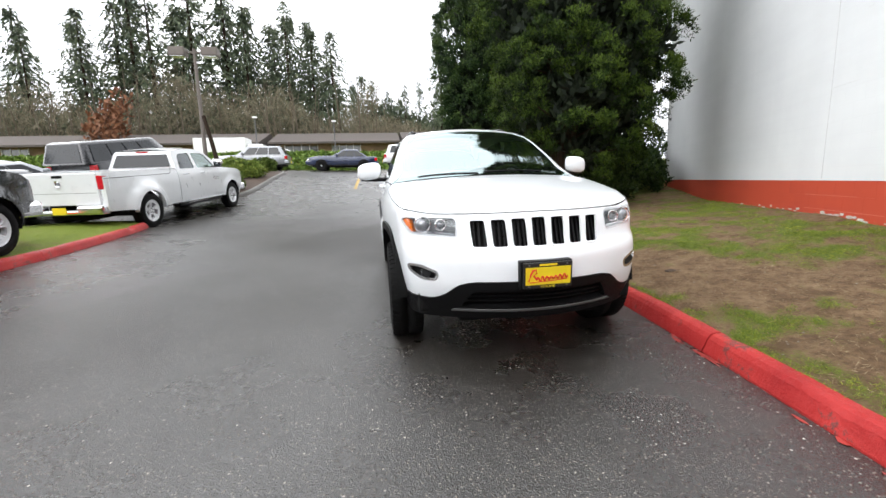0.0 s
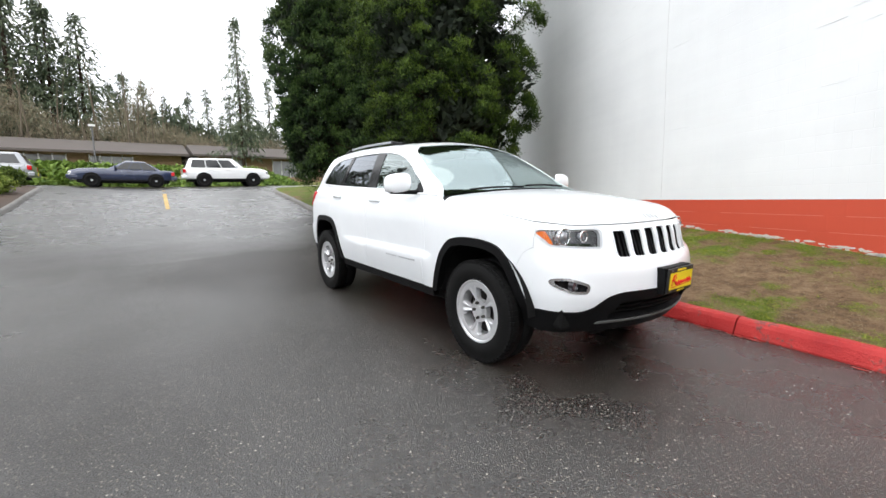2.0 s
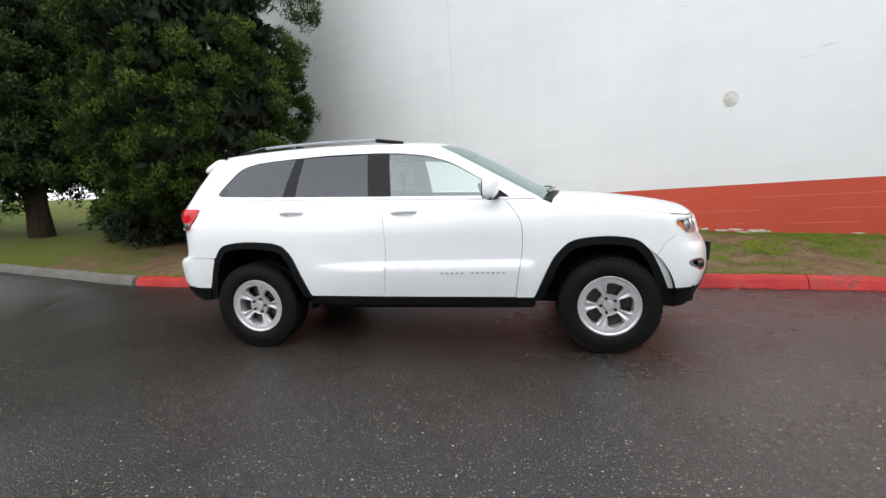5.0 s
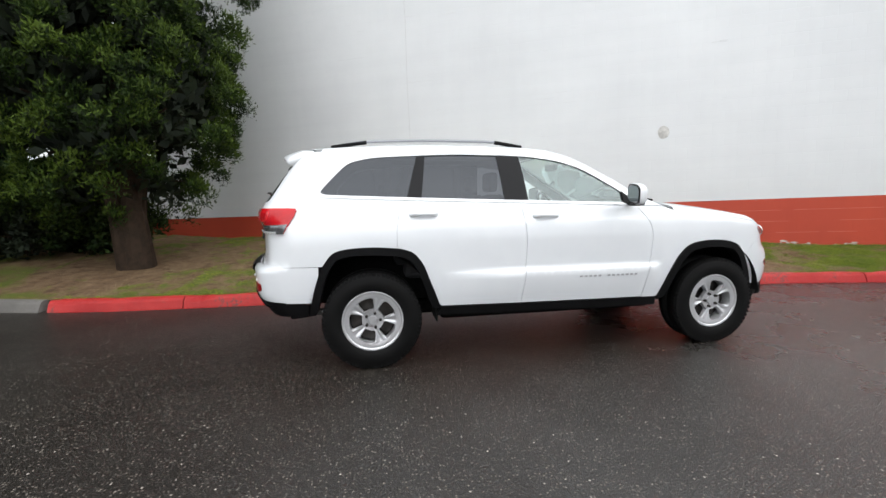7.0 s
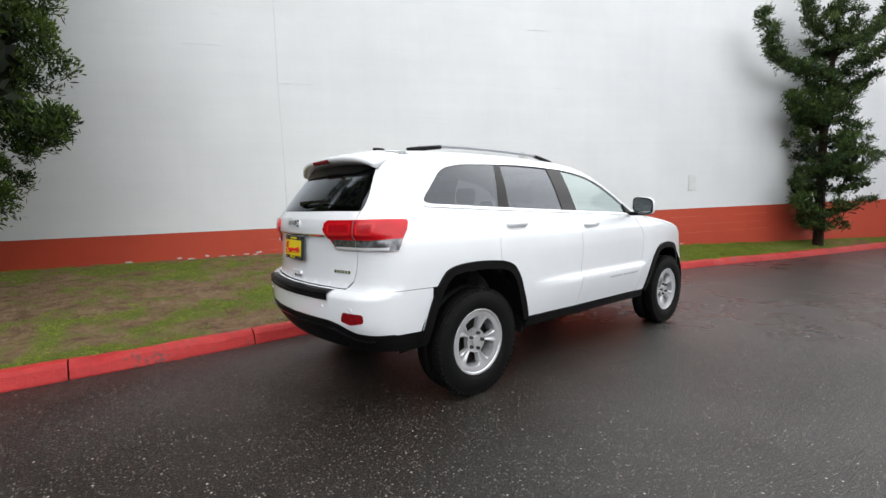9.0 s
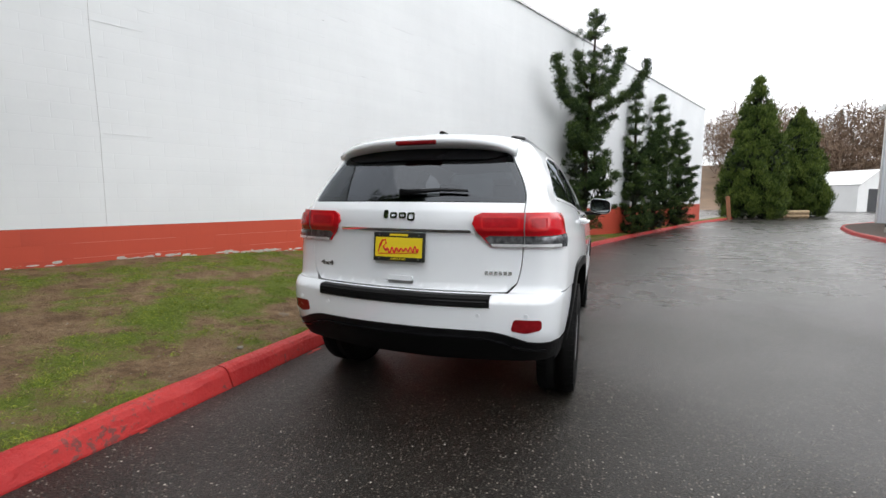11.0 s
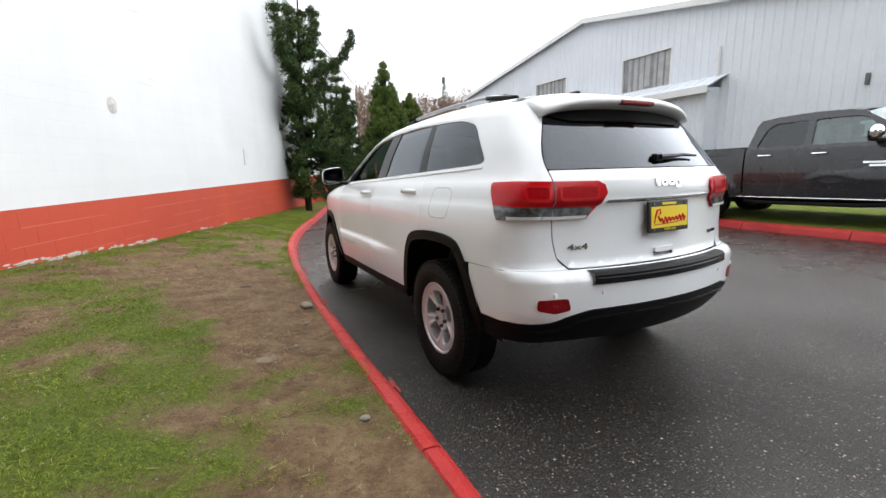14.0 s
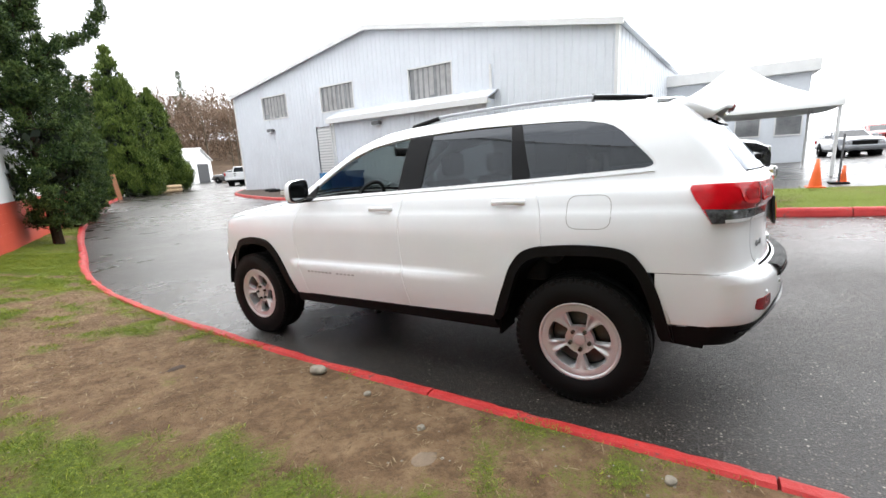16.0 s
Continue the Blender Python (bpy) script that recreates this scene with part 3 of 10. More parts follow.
def lay(domain, q):
    """Points of a panel's drawing laid on the skin: flank (y, z), top (x, y), nose and tail (x, z)."""
    a, b = q[:, 0], q[:, 1]
    if domain == "flank":
        return np.stack([flank_x(a, b), a, b], 1)
    if domain == "top":
        return np.stack([a, b, top_z(a, b)], 1)
    if domain == "nose":
        return np.stack([a, nose_y(a, b), b], 1)
    return np.stack([a, tail_y(a, b), b], 1)


def rounded(pts, r, n=5):
    """A closed outline with its corners rounded."""
    out = []
    m = len(pts)
    for k in range(m):
        p = np.array(pts[k], float)
        a, b = np.array(pts[k - 1], float), np.array(pts[(k + 1) % m], float)
        ra = min(r, 0.45 * np.linalg.norm(a - p))
        rb = min(r, 0.45 * np.linalg.norm(b - p))
        s, e = p + (a - p) / np.linalg.norm(a - p) * ra, p + (b - p) / np.linalg.norm(b - p) * rb
        for t in np.linspace(0, 1, n):
            out.append((1 - t) ** 2 * s + 2 * t * (1 - t) * p + t * t * e)
    return np.array(out)


def bowed(pts, n=8):
    """A smooth open line through points (Catmull-Rom)."""
    p = [np.array(v, float) for v in pts]
    p = [2 * p[0] - p[1]] + p + [2 * p[-1] - p[-2]]
    out = []
    for k in range(1, len(p) - 2):
        for t in np.linspace(0, 1, n, endpoint=False):
            a, b, c, d = p[k - 1], p[k], p[k + 1], p[k + 2]
            out.append(0.5 * (2 * b + (c - a) * t + (2 * a - 5 * b + 4 * c - d) * t * t + (3 * b - a - 3 * c + d) * t**3))
    out.append(p[-2])
    return np.array(out)


def inside_poly(q, poly):
    x, y = q[:, 0][:, None], q[:, 1][:, None]
    x1, y1 = poly[:, 0], poly[:, 1]
    x2, y2 = np.roll(x1, -1), np.roll(y1, -1)
    dy = np.where(y2 == y1, 1e-12, y2 - y1)
    hit = ((y1 > y) != (y2 > y)) & (x < (x2 - x1) * (y - y1) / dy + x1)
    return hit.sum(1) % 2 == 1


def resample(poly, step):
    out = []
    for a, b in zip(poly, np.roll(poly, -1, axis=0)):
        n = max(1, int(math.ceil(np.linalg.norm(b - a) / step)))
        for k in range(n):
            out.append(a + (b - a) * k / n)
    keep = [out[0]]
    for v in out[1:]:
        if np.linalg.norm(v - keep[-1]) > 0.0015:
            keep.append(v)
    if np.linalg.norm(keep[-1] - keep[0]) < 0.0015:
        keep.pop()
    return np.array(keep)


def shrunk(poly, d):
    """The outline moved inwards by d."""
    area = np.sum(poly[:, 0] * np.roll(poly[:, 1], -1) - np.roll(poly[:, 0], -1) * poly[:, 1])
    t = np.roll(poly, -1, axis=0) - np.roll(poly, 1, axis=0)
    t /= np.maximum(np.linalg.norm(t, axis=1, keepdims=True), 1e-9)
    n = np.stack([-t[:, 1], t[:, 0]], 1) * (1 if area > 0 else -1)
    return poly + n * d


def triangulated(poly, holes, step, rows=()):
    loops = [resample(np.asarray(poly, float), step)] + [resample(np.asarray(h, float), step) for h in holes]
    pts = [p for lp in loops for p in lp]
    edges, base = [], 0
    for lp in loops:
        edges += [(base + k, base + (k + 1) % len(lp)) for k in range(len(lp))]
        base += len(lp)
    lo, hi = loops[0].min(0), loops[0].max(0)
    gx, gy = np.meshgrid(np.arange(lo[0], hi[0], step), np.arange(lo[1], hi[1], step * 0.87))
    gx = gx + (np.arange(gx.shape[0]) % 2)[:, None] * step / 2
    g = np.stack([gx.ravel(), gy.ravel()], 1)
    for r in rows:
        g = g[np.abs(g[:, 1] - r) > 0.012]
    for r in rows:
        xr = np.arange(lo[0], hi[0], step * 0.6)
        g = np.concatenate([g, np.stack([xr, 0 * xr + r], 1)])
    ok = inside_poly(g, loops[0])
    for lp in loops[1:]:
        ok &= ~inside_poly(g, lp)
    g = g[ok]
    if len(g):
        b = np.array(pts)
        d = np.min(np.linalg.norm(g[:, None, :] - b[None, :, :], axis=2), axis=1)
        g = g[d > (step * 0.45 if not len(rows) else 0.008)]
    every = [Vector(p) for p in pts] + [Vector(p) for p in g]
    v, e, f, *_ = delaunay_2d_cdt(every, edges, [], 0, 1e-5)
    v = np.array([(p.x, p.y) for p in v])
    f = np.array([t for t in f if len(t) == 3])
    c = v[f].mean(1)
    ok = inside_poly(c, loops[0])
    for lp in loops[1:]:
        ok &= ~inside_poly(c, lp)
    return v, f[ok]


# heights at which the skin folds: each panel gets a row of points there
CREASES = {"flank": (0.66, 0.7125, 0.724, 0.7355, 0.76, 1.09, 1.11), "tail": (0.745, 0.785, 0.81, 1.10, 1.14, 1.22, 1.285), "nose": (), "top": ()}


def panel(name, pieces, mat, parent, label="", side=1, step=0.045, lift=0.0, depth=0.018, gap=0.0):
    """One mesh of pieces (domain, outline, holes) laid on the skin, lifted off it, its edges turned inwards by depth.
    side -1 gives the right-hand mirror image."""
    V, F, N = [], [], []
    for domain, outline, holes in pieces:
        outline = np.asarray(outline, float)
        if gap:
            outline = shrunk(resample(outline, step), gap)
        q, f = triangulated(outline, holes, step, CREASES[domain] if mat is PAINT else ())
        p = lay(domain, q)
        n = normals_at(p)
        p = p + n * lift
        a, b, c = p[f[:, 0]], p[f[:, 1]], p[f[:, 2]]
        flip = np.sum(np.cross(b - a, c - a) * n[f[:, 0]], 1) < 0
        f = np.where(flip[:, None], f[:, ::-1], f)
        base = sum(len(v) for v in V)
        used = {}
        for t in f:
            for k in range(3):
                i, j = int(t[k]), int(t[(k + 1) % 3])
                if (j, i) in used:
                    del used[(j, i)]
                else:
                    used[(i, j)] = True
        V.append(p), N.append(n)
        F += [tuple(int(i) + base for i in t) for t in f]
        if depth:
            rv, rn, m = [], [], base + len(p)
            for (i, j) in used:
                t = p[j] - p[i]
                out = np.cross(t, n[i])
                out = out / max(np.linalg.norm(out), 1e-9)
                k = m + len(rv)
                rv += [p[i], p[j], p[j] - n[j] * depth, p[i] - n[i] * depth]
                rn += [out] * 4
                F.append((k + 1, k, k + 3, k + 2))
            V.append(np.array(rv)), N.append(np.array(rn))
    V, N = np.concatenate(V), np.concatenate(N)
    V = V * np.array([side, 1, 1])
    N = N * np.array([side, 1, 1])
    if side < 0:
        F = [t[::-1] for t in F]
    ob = mesh_object(name, V.tolist(), F, mat, parent, label, smooth=True)
    ob.data.normals_split_custom_set_from_vertices([tuple(v) for v in N])
    return ob


PAINT, _n, _l, _p = material("white_car_paint")
_vec = coords(_n, _l)
_l.new(ramp(_n, _l, noise_tex(_n, _l, _vec, 3.0), [(0.3, (0.785, 0.81, 0.835)), (0.7, (0.82, 0.845, 0.865))]), _p.inputs["Base Color"])
_p.inputs["Roughness"].default_value, _p.inputs["Coat Weight"].default_value, _p.inputs["Coat Roughness"].default_value = 0.32, 0.9, 0.02
bump(_n, _l, _p, noise_tex(_n, _l, _vec, 420, 2), 0.012, 0.001)
PLASTIC = simple("black_textured_plastic", (0.005, 0.005, 0.0054), 0.5, vary=0.2, scale=8, bump_s=0.15, bump_scale=500, spec=0.13)
GLOSS_BLACK = simple("gloss_black_trim", (0.008, 0.008, 0.009), 0.16, vary=0.1, spec=0.18)
LINER = simple("wheel_well_liner", (0.005, 0.005, 0.005), 0.9, vary=0.2, spec=0.2)
RUBBER = simple("tyre_rubber", (0.005, 0.005, 0.005), 0.6, vary=0.25, scale=12, bump_s=0.2, bump_scale=200, spec=0.14)
ALLOY = simple("silver_alloy", (0.60, 0.605, 0.62), 0.30, metal=0.55, vary=0.02, scale=4)
DISC = simple("dark_brake_steel", (0.09, 0.085, 0.08), 0.4, metal=1.0, vary=0.3, scale=20)
STEEL = simple("dull_steel", (0.22, 0.22, 0.22), 0.45, metal=1.0, vary=0.3, scale=20)
CHROME = simple("chrome", (0.85, 0.85, 0.86), 0.08, metal=1.0, vary=0.03)
LAMP_RED = simple("red_lamp_lens", (0.50, 0.005, 0.011), 0.16, vary=0.15, scale=14, coat=0.15, spec=0.35)
LAMP_DARKRED = simple("dark_red_reflector", (0.40, 0.006, 0.012), 0.2, vary=0.2, scale=40, coat=0.1, spec=0.35)
MIRROR = simple("mirror_glass", (0.22, 0.23, 0.24), 0.05, metal=1.0)
LAMP_STRIP = simple("clear_lower_lens", (0.15, 0.152, 0.16), 0.10, metal=0.6, vary=0.9, scale=34, spec=0.6)
LAMP_GUIDE = simple("bright_red_light_guide", (0.60, 0.012, 0.016), 0.2, vary=0.1, scale=20, coat=0.2)
REFLECTOR = simple("dark_red_bumper_lens", (0.20, 0.005, 0.008), 0.25, vary=0.2, scale=40, spec=0.3)
LAMP_AMBER = simple("amber_lens", (0.75, 0.16, 0.01), 0.2, vary=0.2, scale=60, coat=0.8)
LAMP_CLEAR = simple("clear_lamp_bowl", (0.72, 0.73, 0.75), 0.18, metal=0.8, vary=0.3, scale=30, coat=0.5)
LAMP_DARK = simple("lamp_housing", (0.17, 0.175, 0.18), 0.34, metal=0.45, vary=0.5, scale=16, coat=0.2)
LAMP_EYE = simple("projector_lens", (0.30, 0.31, 0.33), 0.12, metal=0.55, vary=0.3, scale=20, coat=0.6)
GLASS_CLEAR = glass("clear_green_glass", (0.74, 0.86, 0.83), 0.15, sheen=(0.88, 0.98, 0.97))
GLASS_SCREEN = glass("windscreen_glass", (0.34, 0.40, 0.39), 0.32, sheen=(0.80, 0.95, 0.95))
GLASS_TINT = glass("dark_tinted_glass", (0.075, 0.08, 0.088), 0.07, sheen=(0.88, 0.93, 1.0))
GLASS_LAMP = glass("lamp_glass", (0.92, 0.93, 0.94))
CLOTH = simple("dark_seat_cloth", (0.035, 0.035, 0.037), 0.9, vary=0.2, scale=15, bump_s=0.3, bump_scale=300)
CABIN = simple("dark_cabin_plastic", (0.025, 0.025, 0.027), 0.6, vary=0.2, scale=8)
HEADLINER = simple("pale_headliner", (0.42, 0.41, 0.39), 0.9, vary=0.06)
BADGE = simple("satin_badge", (0.42, 0.43, 0.45), 0.4, metal=0.4)
BRIGHT_TRIM = simple("bright_window_trim", (0.70, 0.71, 0.72), 0.3, metal=0.4, vary=0.05)
RAIL = simple("satin_rail", (0.30, 0.31, 0.33), 0.35, metal=0.6, vary=0.08)
YELLOW = simple("yellow_card", (0.78, 0.60, 0.015), 0.5, vary=0.05)
PRINT_RED = simple("red_print", (0.62, 0.010, 0.008), 0.5, vary=0.05)
PRINT_BLACK = simple("black_print", (0.012, 0.012, 0.012), 0.5, vary=0.05)

suv = thing("sport_utility_vehicle", "clean white four-door sport utility vehicle with black wheel-arch trim", "car", m=CAR_TILT)


def bm_part(name, mat, parent, build, label="", smooth=False, m=None):
    bm = bmesh.new()
    build(bm)
    ob = part(name, bm, mat, parent, label, smooth)
    if m is not None:
        ob.matrix_local = m
    return ob


# lines of the drawing (half the car; y to the rear, z up)
BELT = curve_table([(-1.05, 1.188), (-0.69, 1.208), (0.28, 1.243), (1.2, 1.277), (1.9, 1.308)])
SEAM = curve_table([(-2.0, 1.02), (-1.9, 1.045), (-1.5, 1.105), (-1.05, 1.16)])
ROOF_LINE = curve_table([(-0.25, 1.645), (0.0, 1.685), (0.4, 1.703), (0.95, 1.71), (1.6, 1.696), (1.86, 1.68)])
ARCH_F = bowed([(-0.905, 0.43), (-1.02, 0.69), (-1.10, 0.81), (-1.21, 0.885), (-1.42, 0.905), (-1.62, 0.878), (-1.72, 0.81), (-1.80, 0.68), (-1.885, 0.485)])
ARCH_R = bowed([(0.935, 0.45), (1.015, 0.66), (1.085, 0.82), (1.19, 0.907), (1.44, 0.937), (1.68, 0.918), (1.775, 0.85), (1.855, 0.69), (1.925, 0.43)])
A_POST = bowed([(-0.985, 1.192), (-0.80, 1.300), (-0.50, 1.472), (-0.30, 1.585), (-0.16, 1.660)])
GAP_F = bowed([(-0.70, 1.205), (-0.785, 1.10), (-0.825, 0.99), (-0.822, 0.80), (-0.79, 0.62), (-0.765, 0.435)])
GAP_B = bowed([(0.29, 1.243), (0.262, 1.10), (0.252, 0.92), (0.262, 0.70), (0.29, 0.445)])
GAP_R = bowed([(1.19, 1.277), (1.235, 1.18), (1.258, 1.07), (1.262, 0.925)])
CORNER = curve_table([(0.35, 2.05), (0.8, 2.12), (1.25, 2.12), (1.40, 2.02), (1.66, 1.80)])   # where flank passes into tail


def arch_between(arch, a, b):
    return arch[(arch[:, 0] >= min(a, b) - 1e-6) & (arch[:, 0] <= max(a, b) + 1e-6)]


def flank_to_tail(z):
    """The corner line, in the tail's drawing."""
    z = np.asarray(z, float)
    return np.stack([flank_x(CORNER(z), z), z], 1)


def flank_curve(ys, zf):
    return np.stack([ys, zf(ys)], 1)


def seam_x(ys):
    return np.stack([flank_x(ys, SEAM(ys)), ys], 1)


hood_ys = np.linspace(-1.90, -1.05, 14)
lip_x = flank_x(np.array([-1.90]), SEAM(np.array([-1.90])))[0]
LIP = curve_table([(0.0, 1.022), (0.45, 1.018), (0.60, 1.018), (float(lip_x), float(SEAM(-1.90)))])
lip_xs = np.linspace(-lip_x, lip_x, 40)
lip = np.stack([lip_xs, nose_y(lip_xs, LIP(np.abs(lip_xs)))], 1)
edge = seam_x(hood_ys)
cowl_xs = np.linspace(edge[-1, 0], -edge[-1, 0], 24)
cowl = np.stack([cowl_xs, -1.05 - 0.115 * (1 - (cowl_xs / edge[-1, 0]) ** 2)], 1)
hood_outline = np.concatenate([lip[:-1], edge[:-1], cowl[:-1], (edge * np.array([-1, 1]))[::-1][:-1]])
panel("hood", [("top", hood_outline, [])], PAINT, suv, step=0.05, gap=0.002)

roof_ys = np.linspace(-0.16, 1.86, 30)
redge = np.stack([flank_x(roof_ys, ROOF_LINE(roof_ys)), roof_ys], 1)
fxs = np.linspace(-redge[0, 0], redge[0, 0], 24)
front_edge = np.stack([fxs, -0.16 - 0.075 * (1 - (fxs / redge[0, 0]) ** 2)], 1)
rxs = np.linspace(redge[-1, 0], -redge[-1, 0], 24)
rear_edge = np.stack([rxs, 1.86 + 0.13 * (1 - (rxs / redge[-1, 0]) ** 2)], 1)
roof_outline = np.concatenate([front_edge[:-1], redge[:-1], rear_edge[:-1], (redge * np.array([-1, 1]))[::-1][:-1]])
panel("roof", [("top", roof_outline, [])], PAINT, suv, step=0.07, gap=0.002)

# windscreen between the posts
post = np.stack([flank_x(A_POST[:, 0], A_POST[:, 1]), A_POST[:, 0]], 1)
post = post[np.argsort(post[:, 1])]
bxs = np.linspace(-post[0, 0], post[0, 0], 24)
screen_low = np.stack([bxs, post[0, 1] - 0.125 * (1 - (bxs / post[0, 0]) ** 2)], 1)
txs = np.linspace(post[-1, 0], -post[-1, 0], 24)
screen_top = np.stack([txs, post[-1, 1] - 0.075 * (1 - (txs / post[-1, 0]) ** 2)], 1)
screen_outline = np.concatenate([screen_low[:-1], post[:-1], screen_top[:-1], (post * np.array([-1, 1]))[::-1][:-1]])
screen = panel("windscreen", [("top", screen_outline, [])], GLASS_SCREEN, suv, "clear green-tinted windscreen", step=0.06, lift=-0.004, depth=0.0, gap=0.002)
screen.visible_shadow = False
border_in = shrunk(resample(screen_outline, 0.04), 0.035)
panel("windscreen_border", [("top", screen_outline, [border_in])], GLOSS_BLACK, suv, step=0.05, lift=-0.008, depth=0.006)
# cowl under the windscreen with wipers
cowl_back = screen_low[::-1]
cowl_outline = np.concatenate([cowl[::-1], screen_low[::-1]])
panel("cowl", [("top", cowl_outline, [])], PLASTIC, suv, step=0.05, lift=-0.012, depth=0.0)


def wiper(bm, a, b):
    pts = []
    for t in np.linspace(0, 1, 8):
        x, y = a[0] + (b[0] - a[0]) * t, a[1] + (b[1] - a[1]) * t
        pts.append((x, y, float(top_z(np.array([x]), np.array([y]))[0]) + 0.016))
    tube(bm, pts, 0.009, 6)


for a, b in (((0.50, -1.05), (-0.05, -1.10)), ((-0.10, -1.13), (-0.62, -1.035))):
    bm_part("wiper", GLOSS_BLACK, suv, lambda bm: wiper(bm, a, b))

# side window outlines
DLO_TOP = curve_table([(-0.74, 1.24), (-0.60, 1.335), (-0.50, 1.397), (-0.25, 1.535), (-0.02, 1.600), (0.28, 1.632), (0.75, 1.643), (1.1, 1.632), (1.42, 1.615), (1.56, 1.588)])
dlo_bottom = [(y, float(BELT(y)) + 0.012) for y in np.linspace(-0.735, 1.765, 30)]
dlo_rear = [(1.80, 1.322), (1.822, 1.338), (1.818, 1.362), (1.785, 1.402), (1.655, 1.535), (1.61, 1.568), (1.56, 1.588)]
dlo_top = [(y, float(DLO_TOP(y))) for y in np.linspace(1.54, -0.735, 40)]
DLO = np.array(dlo_bottom + dlo_rear + dlo_top)


def dlo_between(y0, y1, lean, inset=0.0):
    """The stretch of the window band between two leaning lines: (y at the bottom, y at the top)."""
    lo = [(y, float(BELT(y)) + 0.012 + inset) for y in np.linspace(y0[0], y1[0], 12)]
    hi = [(y, float(DLO_TOP(y)) - inset) for y in np.linspace(y1[1], y0[1], 16)]
    return np.array(lo + hi)


# arch trims, wells, sills
def flare(arch, name, side):
    inner = []
    c = np.array([arch[:, 0].mean(), 0.40])
    for p in arch:
        d = c - p
        inner.append(p + d / np.linalg.norm(d) * 0.058)
    inner = np.array(inner)
    inner[0] = (arch[0, 0] + np.sign(c[0] - arch[0, 0]) * 0.05, arch[0, 1])
    inner[-1] = (arch[-1, 0] + np.sign(c[0] - arch[-1, 0]) * 0.05, arch[-1, 1])
    panel(name, [("flank", np.concatenate([arch, inner[::-1]]), [])], PLASTIC, suv, "black plastic wheel-arch trim", side=side, step=0.03, lift=0.016, depth=0.075)


def liner(yc, side):
    def build(bm):
        rings = []
        for x in (0.50, 0.885):
            rings.append([bm.verts.new((side * x, yc + 0.475 * math.cos(a), 0.40 + 0.475 * math.sin(a) * 1.04)) for a in np.linspace(0.06, math.pi - 0.06, 24)])
        for a, b, c, d in zip(rings[0], rings[0][1:], rings[1][1:], rings[1]):
            bm.faces.new((a, b, c, d))
        bm.faces.new(rings[0])
    bm_part("wheel_well", LINER, suv, build)


bump_line = np.array([(-1.93, 0.885), (-1.86, 0.845), (-1.785, 0.722)])
for side in (1, -1):
    # front wing
    top_line = flank_curve(np.linspace(-1.05, -1.90, 18), SEAM)
    wing = np.concatenate([[(-0.985, 1.189), (-1.05, float(SEAM(-1.05)))], top_line[1:], [(-1.93, 1.03), (-1.93, 0.885)], bump_line[1:],
                           ARCH_F[(ARCH_F[:, 0] > -1.785)][::-1][:-1] + np.array([0, 0.0]), [(-0.905, 0.44), (-0.775, 0.44)], GAP_F[::-1][1:], [(-0.86, 1.20)]])
    panel("front_wing", [("flank", wing, [])], PAINT, suv, side=side, step=0.05, gap=0.002)
    # doors
    door = np.concatenate([GAP_F, [(-0.765, 0.445), (0.29, 0.452)], GAP_B[::-1][1:], [(y, float(BELT(y))) for y in np.linspace(0.25, -0.66, 14)]])
    fdoor = panel("front_door", [("flank", door, [])], PAINT, suv, side=side, step=0.05, gap=0.002)
    door = np.concatenate([GAP_B, [(0.29, 0.452), (0.93, 0.462)], arch_between(ARCH_R, 0.936, 1.255)[:-1], [(1.262, 0.925)], GAP_R[::-1][1:], [(y, float(BELT(y))) for y in np.linspace(1.15, 0.33, 12)]])
    rdoor = panel("rear_door", [("flank", door, [])], PAINT, suv, side=side, step=0.05, gap=0.002)
    # body side with quarter panel, rear post, roof edge and screen post; its rear corner turns into the tail
    zc = np.linspace(0.80, 1.655, 36)
    corner = np.stack([CORNER(zc), zc], 1)
    low = np.array([(1.90, 0.80)])
    outer = np.concatenate([[(-0.70, 1.21)], [(y, float(BELT(y)) + 0.001) for y in np.linspace(-0.65, 1.15, 20)], GAP_R, arch_between(ARCH_R, 1.27, 1.81), [(1.835, 0.80)], corner,
                            [(y, float(ROOF_LINE(y)) - 0.001) for y in np.linspace(1.80, -0.12, 36)], A_POST[::-1], [(-0.9, 1.205)]])
    glass_edge = curve_table([(0.80, 0.60), (0.86, 0.645), (1.0, 0.665), (1.285, 0.668), (1.58, 0.545), (1.68, 0.50)])
    t_out = np.concatenate([np.stack([glass_edge(zc), zc], 1), flank_to_tail(zc)[::-1]])
    panel("body_side", [("flank", outer, [DLO]), ("tail", t_out, [])], PAINT, suv, side=side, step=0.05, depth=0.015)
    # bumper wings
    fb = np.concatenate([bump_line, arch_between(ARCH_F, -1.80, -1.88), [(-1.885, 0.487), (-1.93, 0.487)]])
    panel("front_bumper_wing", [("flank", fb, [])], PAINT, suv, side=side, step=0.04, depth=0.0)
    fl = np.array([(-1.93, 0.483), (-1.80, 0.483), (-1.80, 0.36), (-1.93, 0.335)])
    panel("front_lower_wing", [("flank", fl, [])], PLASTIC, suv, side=side, step=0.04, depth=0.0)
    zb = np.linspace(0.525, 0.797, 14)
    rb = np.concatenate([[(1.84, 0.797), (1.84, 0.725), (1.90, 0.525)], np.stack([CORNER(zb), zb], 1)])
    panel("rear_bumper_wing", [("flank", rb, [])], PAINT, suv, side=side, step=0.04, depth=0.0)
    zb = np.linspace(0.40, 0.52, 8)
    rl = np.concatenate([[(1.90, 0.52), (1.915, 0.42)], np.stack([CORNER(zb), zb], 1)])
    panel("rear_lower_wing", [("flank", rl, [])], PLASTIC, suv, side=side, step=0.04, depth=0.0, lift=0.004)
